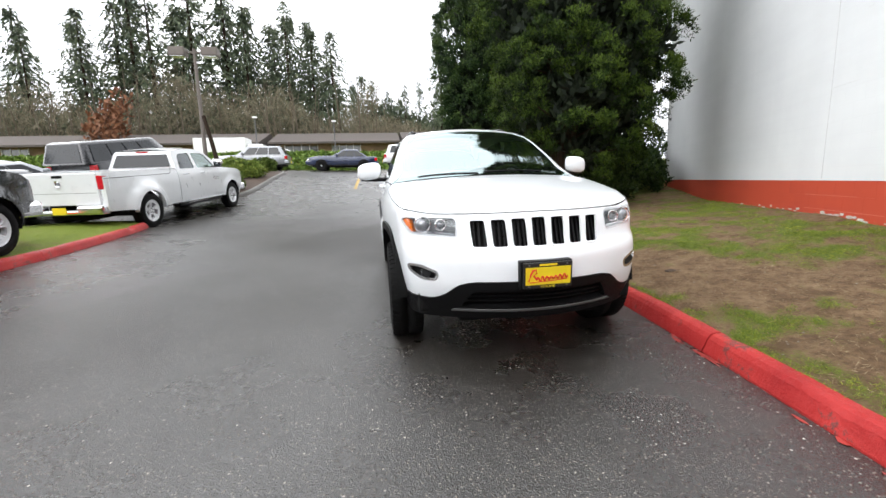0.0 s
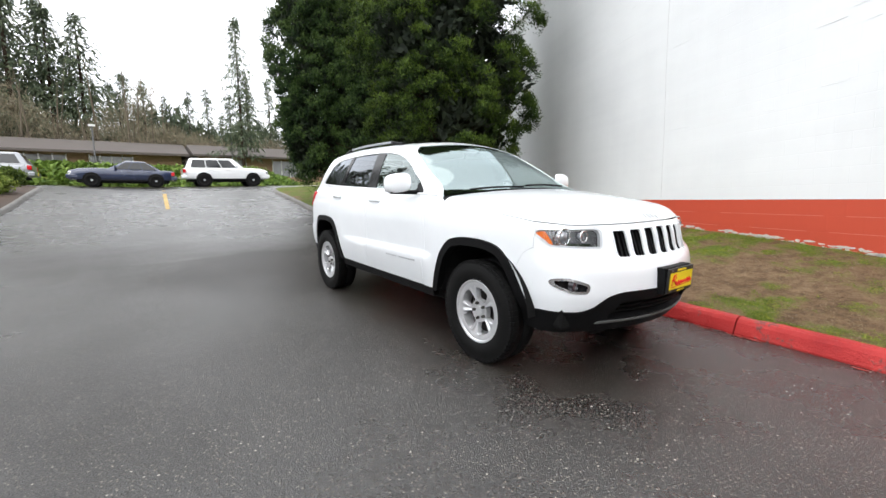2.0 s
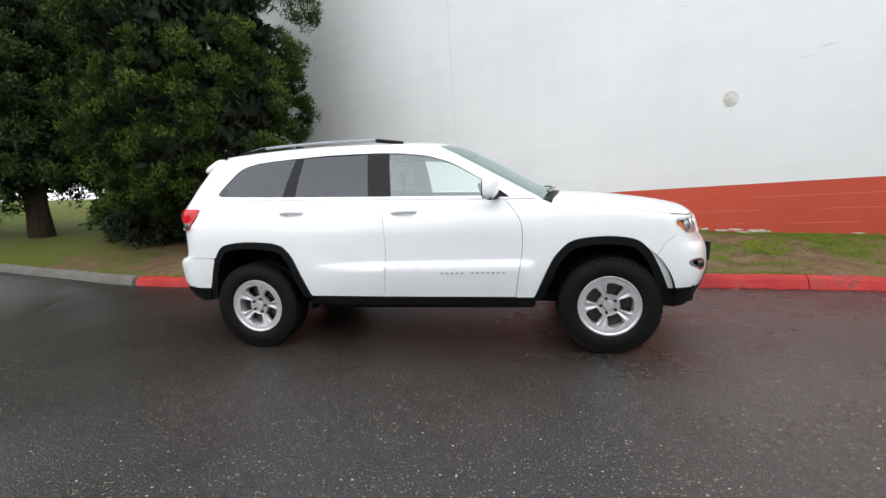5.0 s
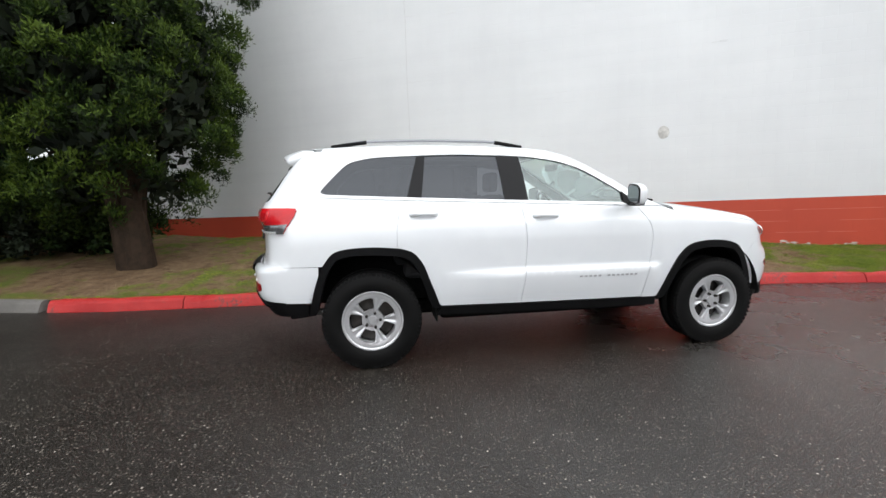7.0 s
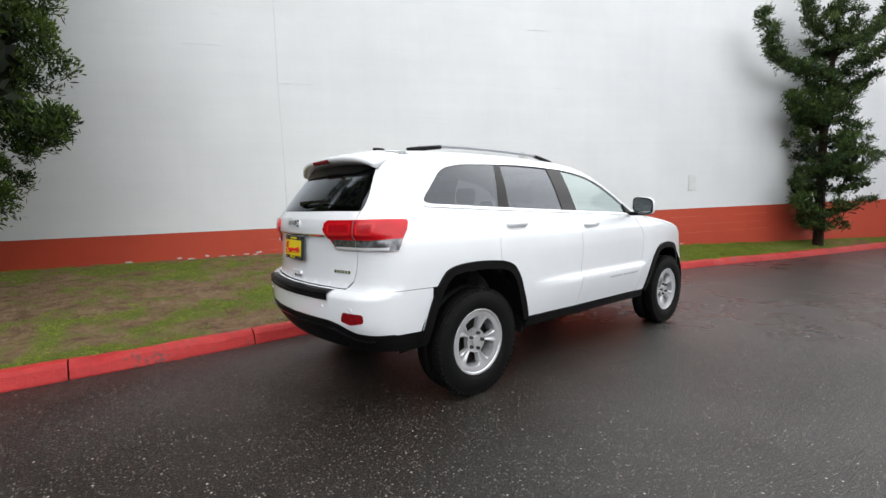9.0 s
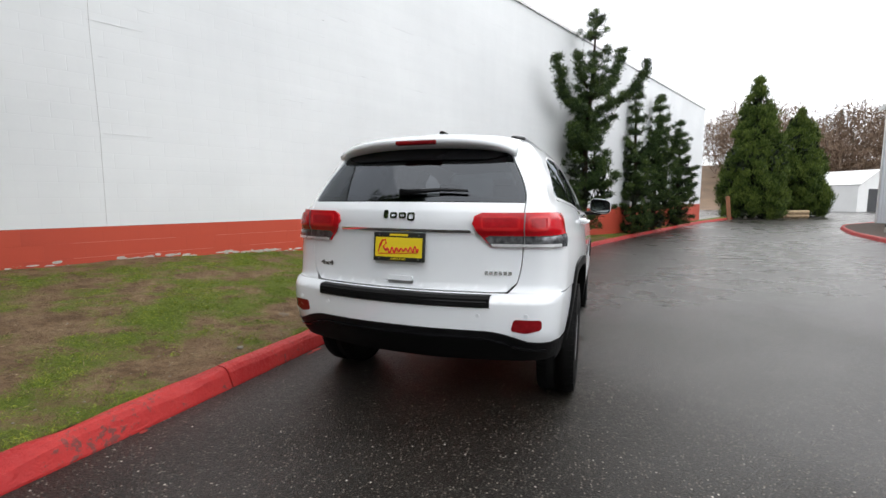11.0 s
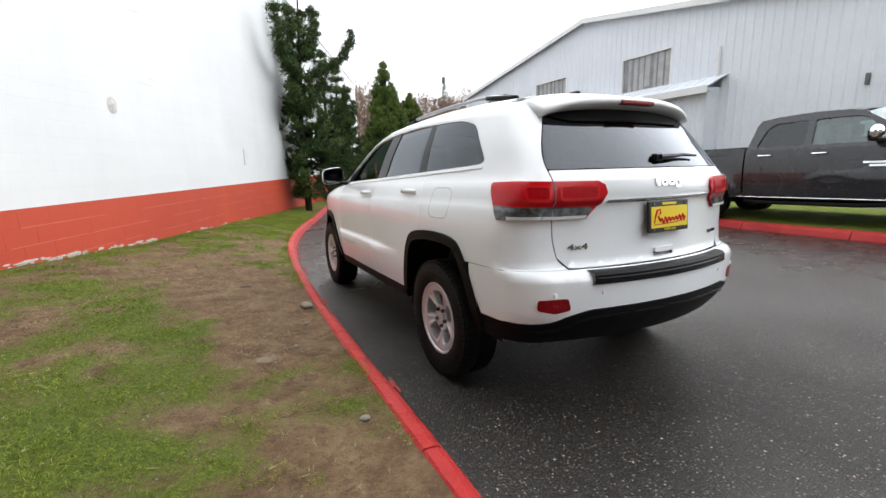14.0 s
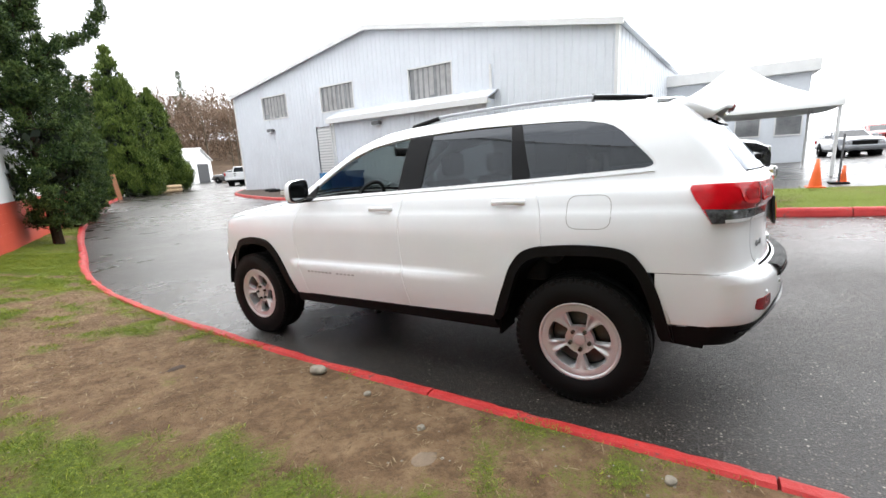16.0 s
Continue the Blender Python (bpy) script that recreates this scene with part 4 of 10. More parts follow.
    sill = np.array([(-0.90, 0.37), (-0.90, 0.435), (-0.77, 0.441), (0.29, 0.447), (0.93, 0.457), (0.96, 0.39)])
    panel("sill", [("flank", sill, [])], PLASTIC, suv, "black plastic sill", side=side, step=0.05, lift=0.006, depth=0.05)
    flare(ARCH_F, "front_arch_trim", side)
    flare(ARCH_R, "rear_arch_trim", side)
    liner(-1.4575, side)
    liner(1.4575, side)
    # panes
    open_window = side > 0
    if not open_window:
        g = panel("front_door_glass", [("flank", dlo_between((-0.728, -0.728), (0.205, 0.245), 0), [])], GLASS_CLEAR, suv, "clear door glass", side=side, step=0.06, lift=-0.010, depth=0.0)
        g.visible_shadow = False
    g = panel("rear_door_glass", [("flank", dlo_between((0.40, 0.432), (1.06, 1.01), 0), [])], GLASS_TINT, suv, "dark tinted door glass", side=side, step=0.06, lift=-0.010, depth=0.0)
    rear_q = np.concatenate([[(y, float(BELT(y)) + 0.012) for y in np.linspace(1.175, 1.765, 10)], dlo_rear, [(y, float(DLO_TOP(y))) for y in np.linspace(1.54, 1.075, 8)]])
    panel("quarter_glass", [("flank", rear_q, [])], GLASS_TINT, suv, "dark tinted quarter glass", side=side, step=0.06, lift=-0.006, depth=0.0)
    panel("centre_post", [("flank", dlo_between((0.205, 0.245), (0.40, 0.432), 0), [])], GLOSS_BLACK, suv, "gloss black door post", side=side, step=0.05, lift=-0.005, depth=0.02)
    panel("rear_post", [("flank", dlo_between((1.06, 1.01), (1.175, 1.075), 0), [])], GLOSS_BLACK, suv, "gloss black door post", side=side, step=0.05, lift=-0.005, depth=0.02)
    surround = DLO
    inner = shrunk(resample(DLO, 0.03), 0.011)
    panel("window_surround", [("flank", surround, [inner])], BRIGHT_TRIM, suv, side=side, step=0.04, lift=-0.001, depth=0.02)
    strip = np.array([(y, float(BELT(y)) - 0.001) for y in np.linspace(-0.69, 1.82, 40)] + [(y, float(BELT(y)) + 0.011) for y in np.linspace(1.82, -0.69, 40)])
    panel("belt_moulding", [("flank", strip, [])], PAINT, suv, side=side, step=0.05, lift=0.006, depth=0.01)
    # door handles
    for door_part, yc, zc_ in ((fdoor, 0.09, 1.140), (rdoor, 1.055, 1.168)):
        x = float(flank_x(np.array([yc]), np.array([zc_]))[0])

        def grip(bm):
            pts = [(side * (x - 0.004), yc - 0.10, zc_), (side * (x + 0.026), yc - 0.075, zc_ + 0.004), (side * (x + 0.034), yc, zc_ + 0.006), (side * (x + 0.028), yc + 0.07, zc_ + 0.004), (side * (x - 0.004), yc + 0.10, zc_)]
            tube(bm, pts, 0.013, 8)
            for v in bm.verts:
                v.co.z = zc_ + (v.co.z - zc_) * 1.25
        bm_part("handle", PAINT, door_part, grip, smooth=True)
        # flat patch of greyer white paints the shade of the handle's hollow
        cup = rounded([(yc - 0.085, zc_ - 0.026), (yc + 0.085, zc_ - 0.026), (yc + 0.085, zc_ + 0.03), (yc - 0.085, zc_ + 0.03)], 0.025)
        panel("handle_cup", [("flank", cup, [])], simple("cup_shade", (0.72, 0.74, 0.76), 0.35) if "cup_shade" not in bpy.data.materials else bpy.data.materials["cup_shade"], door_part, side=side, step=0.03, lift=0.0015, depth=0.0)
    # model name on the door, as a row of plain chrome bars
    for k in range(13):
        if k == 5:
            continue
        y = -0.19 - k * 0.040
        bar = np.array([(y, 0.645), (y - 0.022, 0.645), (y - 0.022, 0.658), (y, 0.658)])
        panel("badge_bar", [("flank", bar, [])], BADGE, fdoor, side=side, step=0.02, lift=0.004, depth=0.003)

# fuel flap on the left quarter
cap_out = rounded([(1.40, 1.02), (1.63, 1.02), (1.63, 1.20), (1.40, 1.20)], 0.06)
cap_in = shrunk(resample(cap_out, 0.02), 0.004)
panel("fuel_flap", [("flank", cap_out, [cap_in])], simple("panel_gap", (0.36, 0.36, 0.36), 0.8), suv, side=1, step=0.02, lift=0.001, depth=0.0)

# front bumper: white upper skin with grille, lamp and fog openings
BLACK_EDGE = curve_table([(0.0, 0.605), (0.40, 0.603), (0.50, 0.585), (0.62, 0.50), (0.68, 0.484), (0.95, 0.485)])
zn = np.linspace(0.487, 1.0, 22)
nose_edge = np.stack([flank_x(np.full_like(zn, -1.93), zn), zn], 1)
nx = nose_edge[0, 0]
black_x = np.linspace(-nx, nx, 60)
lipx = np.linspace(nose_edge[-1, 0], -nose_edge[-1, 0], 40)
lip_line = np.stack([lipx, LIP(np.abs(lipx)) - 0.006], 1)
nose_outline = np.concatenate([np.stack([black_x, BLACK_EDGE(np.abs(black_x))], 1)[1:-1], nose_edge[:-1], lip_line, (nose_edge * np.array([-1, 1]))[::-1][1:]])
slots = []
for k in range(7):
    xc = (k - 3) * 0.1225
    lean = 0.012 * (k - 3) / 3
    wd = 0.043
    slots.append(rounded([(xc - wd + lean * 0, 0.812), (xc + wd, 0.812), (xc + wd + lean, 0.985 - 0.01 * abs(k - 3) / 3), (xc - wd + lean, 0.985 - 0.01 * abs(k - 3) / 3)], 0.014))
lamp_outline = rounded([(0.505, 0.868), (0.79, 0.890), (0.848, 0.975), (0.824, 1.008), (0.515, 1.006), (0.490, 0.975)], 0.02)
fog_outline = rounded([(0.640, 0.600), (0.735, 0.605), (0.81, 0.655), (0.815, 0.70), (0.74, 0.705), (0.625, 0.66)], 0.03)
mirror_of = lambda o: (o * np.array([-1, 1]))[::-1]
nose = panel("front_bumper", [("nose", nose_outline, slots + [lamp_outline, mirror_of(lamp_outline), fog_outline, mirror_of(fog_outline)])], PAINT, suv, step=0.04, depth=0.007)
grille = panel("grille", [("nose", np.array([(-0.47, 0.79), (0.47, 0.79), (0.47, 1.0), (-0.47, 1.0)]), [])], LINER, suv, "black ribbed grille insert", step=0.08, lift=-0.045, depth=0.0)
for s in slots:
    lo, hi = s.min(0), s.max(0)
    for k in range(3):
        x = lo[0] + (hi[0] - lo[0]) * (k + 0.5) / 3
        rib = np.array([(x - 0.006, lo[1]), (x + 0.006, lo[1]), (x + 0.006, hi[1]), (x - 0.006, hi[1])])
        panel("grille_rib", [("nose", rib, [])], PLASTIC, grille, step=0.2, lift=-0.020, depth=0.018)
    frame_out = shrunk(resample(s, 0.02), -0.008)
    panel("slot_frame", [("nose", frame_out, [s])], PAINT, grille, step=0.03, lift=0.005, depth=0.008)
for side in (1, -1):
    lamp = panel("headlight", [("nose", lamp_outline, [])], LAMP_DARK, suv, "clear headlight with amber corner", side=side, step=0.04, lift=-0.055, depth=0.0)
    panel("lens", [("nose", lamp_outline, [])], GLASS_LAMP, lamp, side=side, step=0.04, lift=-0.003, depth=0.0).visible_shadow = False
    bezel_in = shrunk(resample(lamp_outline, 0.02), 0.012)
    panel("bezel", [("nose", lamp_outline, [bezel_in])], BRIGHT_TRIM, lamp, side=side, step=0.03, lift=-0.004, depth=0.03)
    amber = rounded([(0.770, 0.902), (0.800, 0.906), (0.836, 0.978), (0.796, 0.990)], 0.01)
    panel("indicator", [("nose", amber, [])], LAMP_AMBER, lamp, side=side, step=0.03, lift=-0.012, depth=0.03)
    for xc, r in ((0.705, 0.046), (0.595, 0.028)):
        yc = float(nose_y(np.array([xc]), np.array([0.945]))[0])

        def bowl(bm):
            bmesh.ops.create_uvsphere(bm, u_segments=20, v_segments=10, radius=r)
            bmesh.ops.translate(bm, vec=(side * xc, yc + 0.040, 0.945), verts=bm.verts)
        eye = bm_part("projector", LAMP_EYE, lamp, bowl, smooth=True)
        bm_part("ring", CHROME, eye, lambda bm: tube(bm, [(side * (xc + (r + 0.006) * math.cos(t)), yc + 0.012, 0.948 + (r + 0.006) * math.sin(t)) for t in np.linspace(0, 2 * math.pi, 25)], 0.006, 6, cap=False), smooth=True)
    tray = rounded([(0.525, 0.884), (0.76, 0.902), (0.76, 0.915), (0.525, 0.899)], 0.006)
    panel("reflector", [("nose", tray, [])], CHROME, lamp, side=side, step=0.04, lift=-0.03, depth=0.01)
    fog = panel("fog_lamp", [("nose", fog_outline, [])], PLASTIC, suv, "round fog lamp in a black recess", side=side, step=0.04, lift=-0.045, depth=0.0)
    rim_in = shrunk(resample(fog_outline, 0.02), 0.016)
    panel("surround", [("nose", fog_outline, [rim_in])], CHROME, fog, side=side, step=0.02, lift=0.002, depth=0.05)
    yc = float(nose_y(np.array([0.70]), np.array([0.65]))[0])

    def fog_bulb(bm):
        bmesh.ops.create_cone(bm, cap_ends=True, segments=20, radius1=0.038, radius2=0.03, depth=0.03, matrix=pose(0, 0, 0, 90, 0, 0))
        bmesh.ops.translate(bm, vec=(side * 0.70, yc + 0.028, 0.652), verts=bm.verts)
    bm_part("fog_lens", simple("smoked_fog_lens", (0.05, 0.05, 0.055), 0.1, metal=0.5), fog, fog_bulb)

# black lower front
zl = np.linspace(0.335, 0.483, 8)
low_edge = np.stack([flank_x(np.full_like(zl, -1.93), zl), zl], 1)
lx = np.linspace(-low_edge[0, 0], low_edge[0, 0], 40)
lower_out = np.concatenate([np.stack([lx, 0.335 + 0 * lx], 1)[:-1], low_edge[:-1], np.stack([black_x, BLACK_EDGE(np.abs(black_x)) - 0.004], 1)[::-1], (low_edge * np.array([-1, 1]))[::-1][1:]])
intake = rounded([(-0.50, 0.425), (0.50, 0.425), (0.42, 0.545), (-0.42, 0.545)], 0.03)
panel("front_lower_trim", [("nose", lower_out, [intake])], PLASTIC, suv, "black plastic lower bumper", step=0.045, lift=0.006, depth=0.05)
panel("intake_mesh", [("nose", shrunk(resample(intake, 0.03), -0.03), [])], LINER, suv, step=0.06, lift=-0.05, depth=0.0)
for k in range(3):
    z = 0.452 + 0.033 * k
    bar = np.array([(-0.48 + 0.02 * k, z), (0.48 - 0.02 * k, z), (0.48 - 0.02 * k, z + 0.01), (-0.48 + 0.02 * k, z + 0.01)])
    panel("intake_bar", [("nose", bar, [])], PLASTIC, suv, step=0.08, lift=-0.02, depth=0.02)
lip_bar = rounded([(-0.55, 0.398), (0.55, 0.398), (0.53, 0.412), (-0.53, 0.412)], 0.005)
panel("lower_lip", [("nose", lip_bar, [])], simple("grey_plastic", (0.10, 0.10, 0.10), 0.4), suv, step=0.06, lift=0.014, depth=0.02)
# maker's badge on the hood lip, as plain chrome shapes
for k, wd in enumerate((0.022, 0.03, 0.03, 0.03)):
    x = -0.062 + k * 0.042
    z0 = 1.036 if k < 3 else 1.030
    bar = rounded([(x - wd / 2, z0), (x + wd / 2, z0), (x + wd / 2, z0 + 0.028), (x - wd / 2, z0 + 0.028)], 0.006)
    pts = np.array([[p[0], float(nose_y(np.array([p[0]]), np.array([p[1]]))[0])] for p in bar])
    panel("maker_badge", [("top", pts, [])], CHROME, suv, step=0.02, lift=0.004, depth=0.004)


# number plates with dealer cards
def dealer_plate(name, centre, tilt, facing):
    holder = bm_part(name, PRINT_BLACK, suv, lambda bm: box(bm, (-0.155, -0.008, -0.08), (0.155, 0.008, 0.08), 0.004), "yellow dealer card in a black plate frame")
    holder.matrix_local = pose(*centre) @ pose(0, 0, 0, tilt, 0, 0) @ pose(0, 0, 0, 0, 0, facing)
    bm_part("card", YELLOW, holder, lambda bm: box(bm, (-0.142, -0.0115, -0.057), (0.142, -0.0085, 0.052)))
    # the dealer's logo as one plain red swash and a wavy band
    bm_part("logo_swash", PRINT_RED, holder, lambda bm: tube(bm, [(-0.122, -0.0125, -0.030), (-0.112, -0.0125, 0.004), (-0.098, -0.0125, 0.034), (-0.078, -0.0125, 0.038), (-0.074, -0.0125, 0.018), (-0.092, -0.0125, 0.002), (-0.072, -0.0125, -0.024)], 0.0058, 6))
    bm_part("logo_band", PRINT_RED, holder, lambda bm: tube(bm, [(-0.072 + 0.19 * t + 0.004 * math.sin(2 * t), -0.0125, -0.022 + 0.014 * t + (0.011 + 0.004 * math.sin(9 * t)) * math.sin(44 * t)) for t in np.linspace(0, 1, 90)], 0.0048, 5))
    bm_part("logo_underline", PRINT_RED, holder, lambda bm: tube(bm, [(-0.12, -0.0125, -0.04), (0.0, -0.0125, -0.036), (0.12, -0.0125, -0.028)], 0.0025, 5))
    font = bpy.data.curves.new("plate_word", "FONT")
    font.body, font.size, font.align_x, font.align_y, font.extrude = "KIRKLAND", 0.019, "CENTER", "CENTER", 0.0008
    word = new("plate_word", font)
    word.parent, word.matrix_local = holder, pose(0, -0.0125, -0.0685, 90, 0, 0)
    font.materials.append(YELLOW)
    bm_part("word_bar", YELLOW, holder, lambda bm: box(bm, (-0.055, -0.0105, 0.060), (0.055, -0.0082, 0.072)))
    for sx in (-0.12, 0.12):
        for sz in (-0.066, 0.066):
            bm_part("plate_screw", STEEL, holder, lambda bm: bmesh.ops.create_cone(bm, cap_ends=True, segments=10, radius1=0.006, radius2=0.005, depth=0.006, matrix=Matrix.Translation((sx, -0.010, sz)) @ pose(0, 0, 0, 90, 0, 0)))
    return holder


dealer_plate("front_plate", (0.005, -2.428, 0.65), 3, 0)
bm_part("plate_bracket", PLASTIC, suv, lambda bm: box(bm, (-0.16, -2.416, 0.56), (0.17, -2.33, 0.735), 0.006))
dealer_plate("rear_plate", (0.0, 2.376, 1.03), 4, 180)

# tailgate, rear glass, bumper
zt = np.linspace(0.83, 1.275, 20)
gate_edge = np.stack([glass_edge(zt) - 0.005, zt], 1)
low_corner = rounded([(-0.645, 0.95), (-0.54, 0.793), (0.54, 0.793), (0.645, 0.95)], 0.12)
gx = np.linspace(-0.572, 0.572, 24)
gate = np.concatenate([np.stack([gx, 0.803 + 0 * gx], 1), [(0.588, 0.8055), (0.598, 0.815)], gate_edge[1:], [(0.66, 1.28), (-0.66, 1.28)], (gate_edge * np.array([-1, 1]))[::-1][:-1], [(-0.598, 0.815), (-0.588, 0.8055)]])
grip_hole = rounded([(-0.078, 0.822), (0.078, 0.822), (0.078, 0.862), (-0.078, 0.862)], 0.012)
tailgate = panel("tailgate", [("tail", gate, [grip_hole])], PAINT, suv, step=0.05, gap=0.0008, depth=0.006)
panel("handle_recess", [("tail", shrunk(resample(grip_hole, 0.02), -0.01), [])], simple("recess_grey", (0.5, 0.51, 0.52), 0.5), tailgate, step=0.05, lift=-0.018, depth=0.0)
grip = rounded([(-0.078, 0.842), (0.078, 0.842), (0.078, 0.868), (-0.078, 0.868)], 0.01)
panel("handle", [("tail", grip, [])], PAINT, tailgate, step=0.03, lift=0.016, depth=0.02)
strip = rounded([(-0.40, 1.120), (0.40, 1.120), (0.395, 1.134), (-0.395, 1.134)], 0.004)
panel("chrome_strip", [("tail", strip, [])], CHROME, tailgate, step=0.05, lift=0.006, depth=0.012)
zg = np.linspace(1.287, 1.655, 16)
ge = np.stack([glass_edge(zg) - 0.006, zg], 1)
gxs = np.linspace(-ge[0, 0], ge[0, 0], 20)
rear_glass_out = np.concatenate([np.stack([gxs, 1.287 + 0 * gxs], 1)[:-1], ge, (ge * np.array([-1, 1]))[::-1][:-1]])
panel("rear_glass", [("tail", rear_glass_out, [])], GLASS_TINT, suv, "dark tinted rear window", step=0.06, lift=-0.004, depth=0.0)
rim_in = shrunk(resample(rear_glass_out, 0.04), 0.03)
panel("rear_glass_border", [("tail", rear_glass_out, [rim_in])], GLOSS_BLACK, suv, step=0.05, lift=-0.008, depth=0.004)


def rear_wiper(bm):
    pts = [(x, float(tail_y(np.array([x]), np.array([z]))[0]) + 0.022, z) for x, z in ((0.0, 1.335), (-0.10, 1.340), (-0.22, 1.348), (-0.36, 1.343))]
    tube(bm, pts, 0.016, 7, 0.007)
    y = pts[0][1]
    box(bm, (-0.03, y - 0.03, 1.315), (0.035, y + 0.004, 1.352), 0.008)


bm_part("rear_wiper", GLOSS_BLACK, suv, rear_wiper)

zb = np.linspace(0.525, 0.799, 14)
be = flank_to_tail(zb)
REAR_BLACK = curve_table([(0.0, 0.612), (0.50, 0.608), (0.62, 0.585), (0.72, 0.548), (0.95, 0.522)])
bx = np.linspace(-be[0, 0], be[0, 0], 50)
refl = rounded([(0.625, 0.612), (0.70, 0.598), (0.775, 0.615), (0.775, 0.668), (0.64, 0.672)], 0.015)
bumper_out = np.concatenate([np.stack([bx, REAR_BLACK(np.abs(bx))], 1)[:-1], be[:-1], np.stack([np.linspace(be[-1, 0], -be[-1, 0], 50), 0.799 + 0 * np.linspace(0, 1, 50)], 1), (be * np.array([-1, 1]))[::-1][1:]])
panel("rear_bumper", [("tail", bumper_out, [])], PAINT, suv, step=0.045, depth=0.0)
zb = np.linspace(0.42, 0.52, 8)
be2 = flank_to_tail(zb)
bx2 = np.linspace(-be2[0, 0], be2[0, 0], 40)
low_out = np.concatenate([np.stack([bx2, 0.42 + 0 * bx2], 1)[:-1], be2[:-1], np.stack([bx, REAR_BLACK(np.abs(bx)) - 0.004], 1)[::-1], (be2 * np.array([-1, 1]))[::-1][1:]])
panel("rear_lower_trim", [("tail", low_out, [])], PLASTIC, suv, "black plastic lower rear bumper", step=0.05, lift=0.004, depth=0.04)
crease = np.concatenate([np.stack([bx * 0.93, REAR_BLACK(np.abs(bx)) - 0.045], 1), np.stack([bx * 0.93, REAR_BLACK(np.abs(bx)) - 0.033], 1)[::-1]])
panel("trim_crease", [("tail", crease, [])], GLOSS_BLACK, suv, step=0.05, lift=0.012, depth=0.01)


def step_pad(bm):
    n = 24
    rows_ = []
    for k in range(n + 1):
        x = -0.52 + 1.04 * k / n
        y = float(tail_y(np.array([x]), np.array([0.755]))[0])
        rows_.append([bm.verts.new(v) for v in ((x, y - 0.055, 0.795), (x, y - 0.004, 0.792), (x, y + 0.012, 0.778), (x, y + 0.013, 0.735), (x, y - 0.002, 0.728))])
    for a, b in zip(rows_, rows_[1:]):
        for i in range(4):
            bm.faces.new((a[i], a[i + 1], b[i + 1], b[i]))


pad = bm_part("step_pad", PLASTIC, suv, step_pad, "ribbed black bumper step pad")
for k in range(3):
    z = 0.743 + 0.012 * k
    rib = np.array([(-0.50, z), (0.50, z), (0.50, z + 0.004), (-0.50, z + 0.004)])
    panel("pad_rib", [("tail", rib, [])], GLOSS_BLACK, pad, step=0.05, lift=0.017, depth=0.01)

for side in (1, -1):
    panel("rear_reflector", [("tail", refl, [])], REFLECTOR, suv, "dark red bumper reflector", side=side, step=0.03, lift=0.004, depth=0.008)
    # tail lamp: wraps from the gate round to the flank
    zl = np.linspace(1.045, 1.225, 10)
    lamp_tail = np.concatenate([[(0.405, 1.165), (0.43, 1.125), (0.50, 1.045)], flank_to_tail(zl), [(0.45, 1.222), (0.415, 1.205)]])
    lamp_flank = np.concatenate([np.stack([CORNER(zl), zl], 1), [(2.06, 1.224), (1.985, 1.222), (1.98, 1.21), (2.0, 1.165), (2.055, 1.08), (2.075, 1.045)]])
    tail_lamp = panel("tail_light", [("tail", lamp_tail, []), ("flank", lamp_flank, [])], LAMP_RED, suv, "red wrap-around tail light with clear lower strip", side=side, step=0.03, lift=0.014, depth=0.02)
    zc2 = np.linspace(1.0447, 1.112, 4)
    clear_tail = np.concatenate([[(0.5015, 1.0447), (0.472, 1.085), (0.455, 1.112), (0.70, 1.114)], flank_to_tail(zc2)[::-1]])
    clear_flank = np.concatenate([np.stack([CORNER(zc2), zc2], 1), [(2.040, 1.112), (2.073, 1.0447)]])
    panel("clear_strip", [("tail", clear_tail, []), ("flank", clear_flank, [])], LAMP_STRIP, tail_lamp, side=side, step=0.02, lift=0.0165, depth=0.004)
    bright_tail = np.concatenate([[(0.506, 1.046), (0.498, 1.060), (0.70, 1.061)], flank_to_tail(np.array([1.062, 1.046]))])
    panel("chrome_strip", [("tail", bright_tail, [])], BRIGHT_TRIM, tail_lamp, side=side, step=0.03, lift=0.0185, depth=0.003)
    for x0, x1 in ((0.452, 0.645), (0.685, 0.78)):
        loop = rounded([(x0, 1.134), (x1, 1.136), (x1, 1.208), (x0 - 0.006, 1.205)], 0.022)
        panel("light_guide", [("tail", loop, [shrunk(resample(loop, 0.012), 0.011)])], LAMP_GUIDE, tail_lamp, side=side, step=0.02, lift=0.0175, depth=0.003)
    dark = rounded([(0.47, 1.150), (0.63, 1.152), (0.63, 1.192), (0.467, 1.19)], 0.014)
    panel("lamp_cell", [("tail", dark, [])], LAMP_DARKRED, tail_lamp, side=side, step=0.03, lift=0.0165, depth=0.003)
    dark = rounded([(0.70, 1.150), (0.765, 1.152), (0.765, 1.192), (0.70, 1.192)], 0.014)
    panel("lamp_cell", [("tail", dark, [])], LAMP_DARKRED, tail_lamp, side=side, step=0.03, lift=0.0165, depth=0.003)
    seam = np.array([(0.664, 1.05), (0.669, 1.05), (0.669, 1.22), (0.664, 1.22)])
    panel("lamp_seam", [("tail", seam, [])], LAMP_DARK, tail_lamp, side=side, step=0.03, lift=0.017, depth=0.002)
    for xs_ in (0.40, 0.16):
        y = float(tail_y(np.array([xs_ + 0.3]), np.array([0.69]))[0])
        bm_part("parking_sensor", PAINT, suv, lambda bm: bmesh.ops.create_cone(bm, cap_ends=True, segments=14, radius1=0.011, radius2=0.011, depth=0.01, matrix=Matrix.Translation((side * (xs_ + 0.3), y, 0.69)) @ pose(0, 0, 0, 90, 0, 0)))

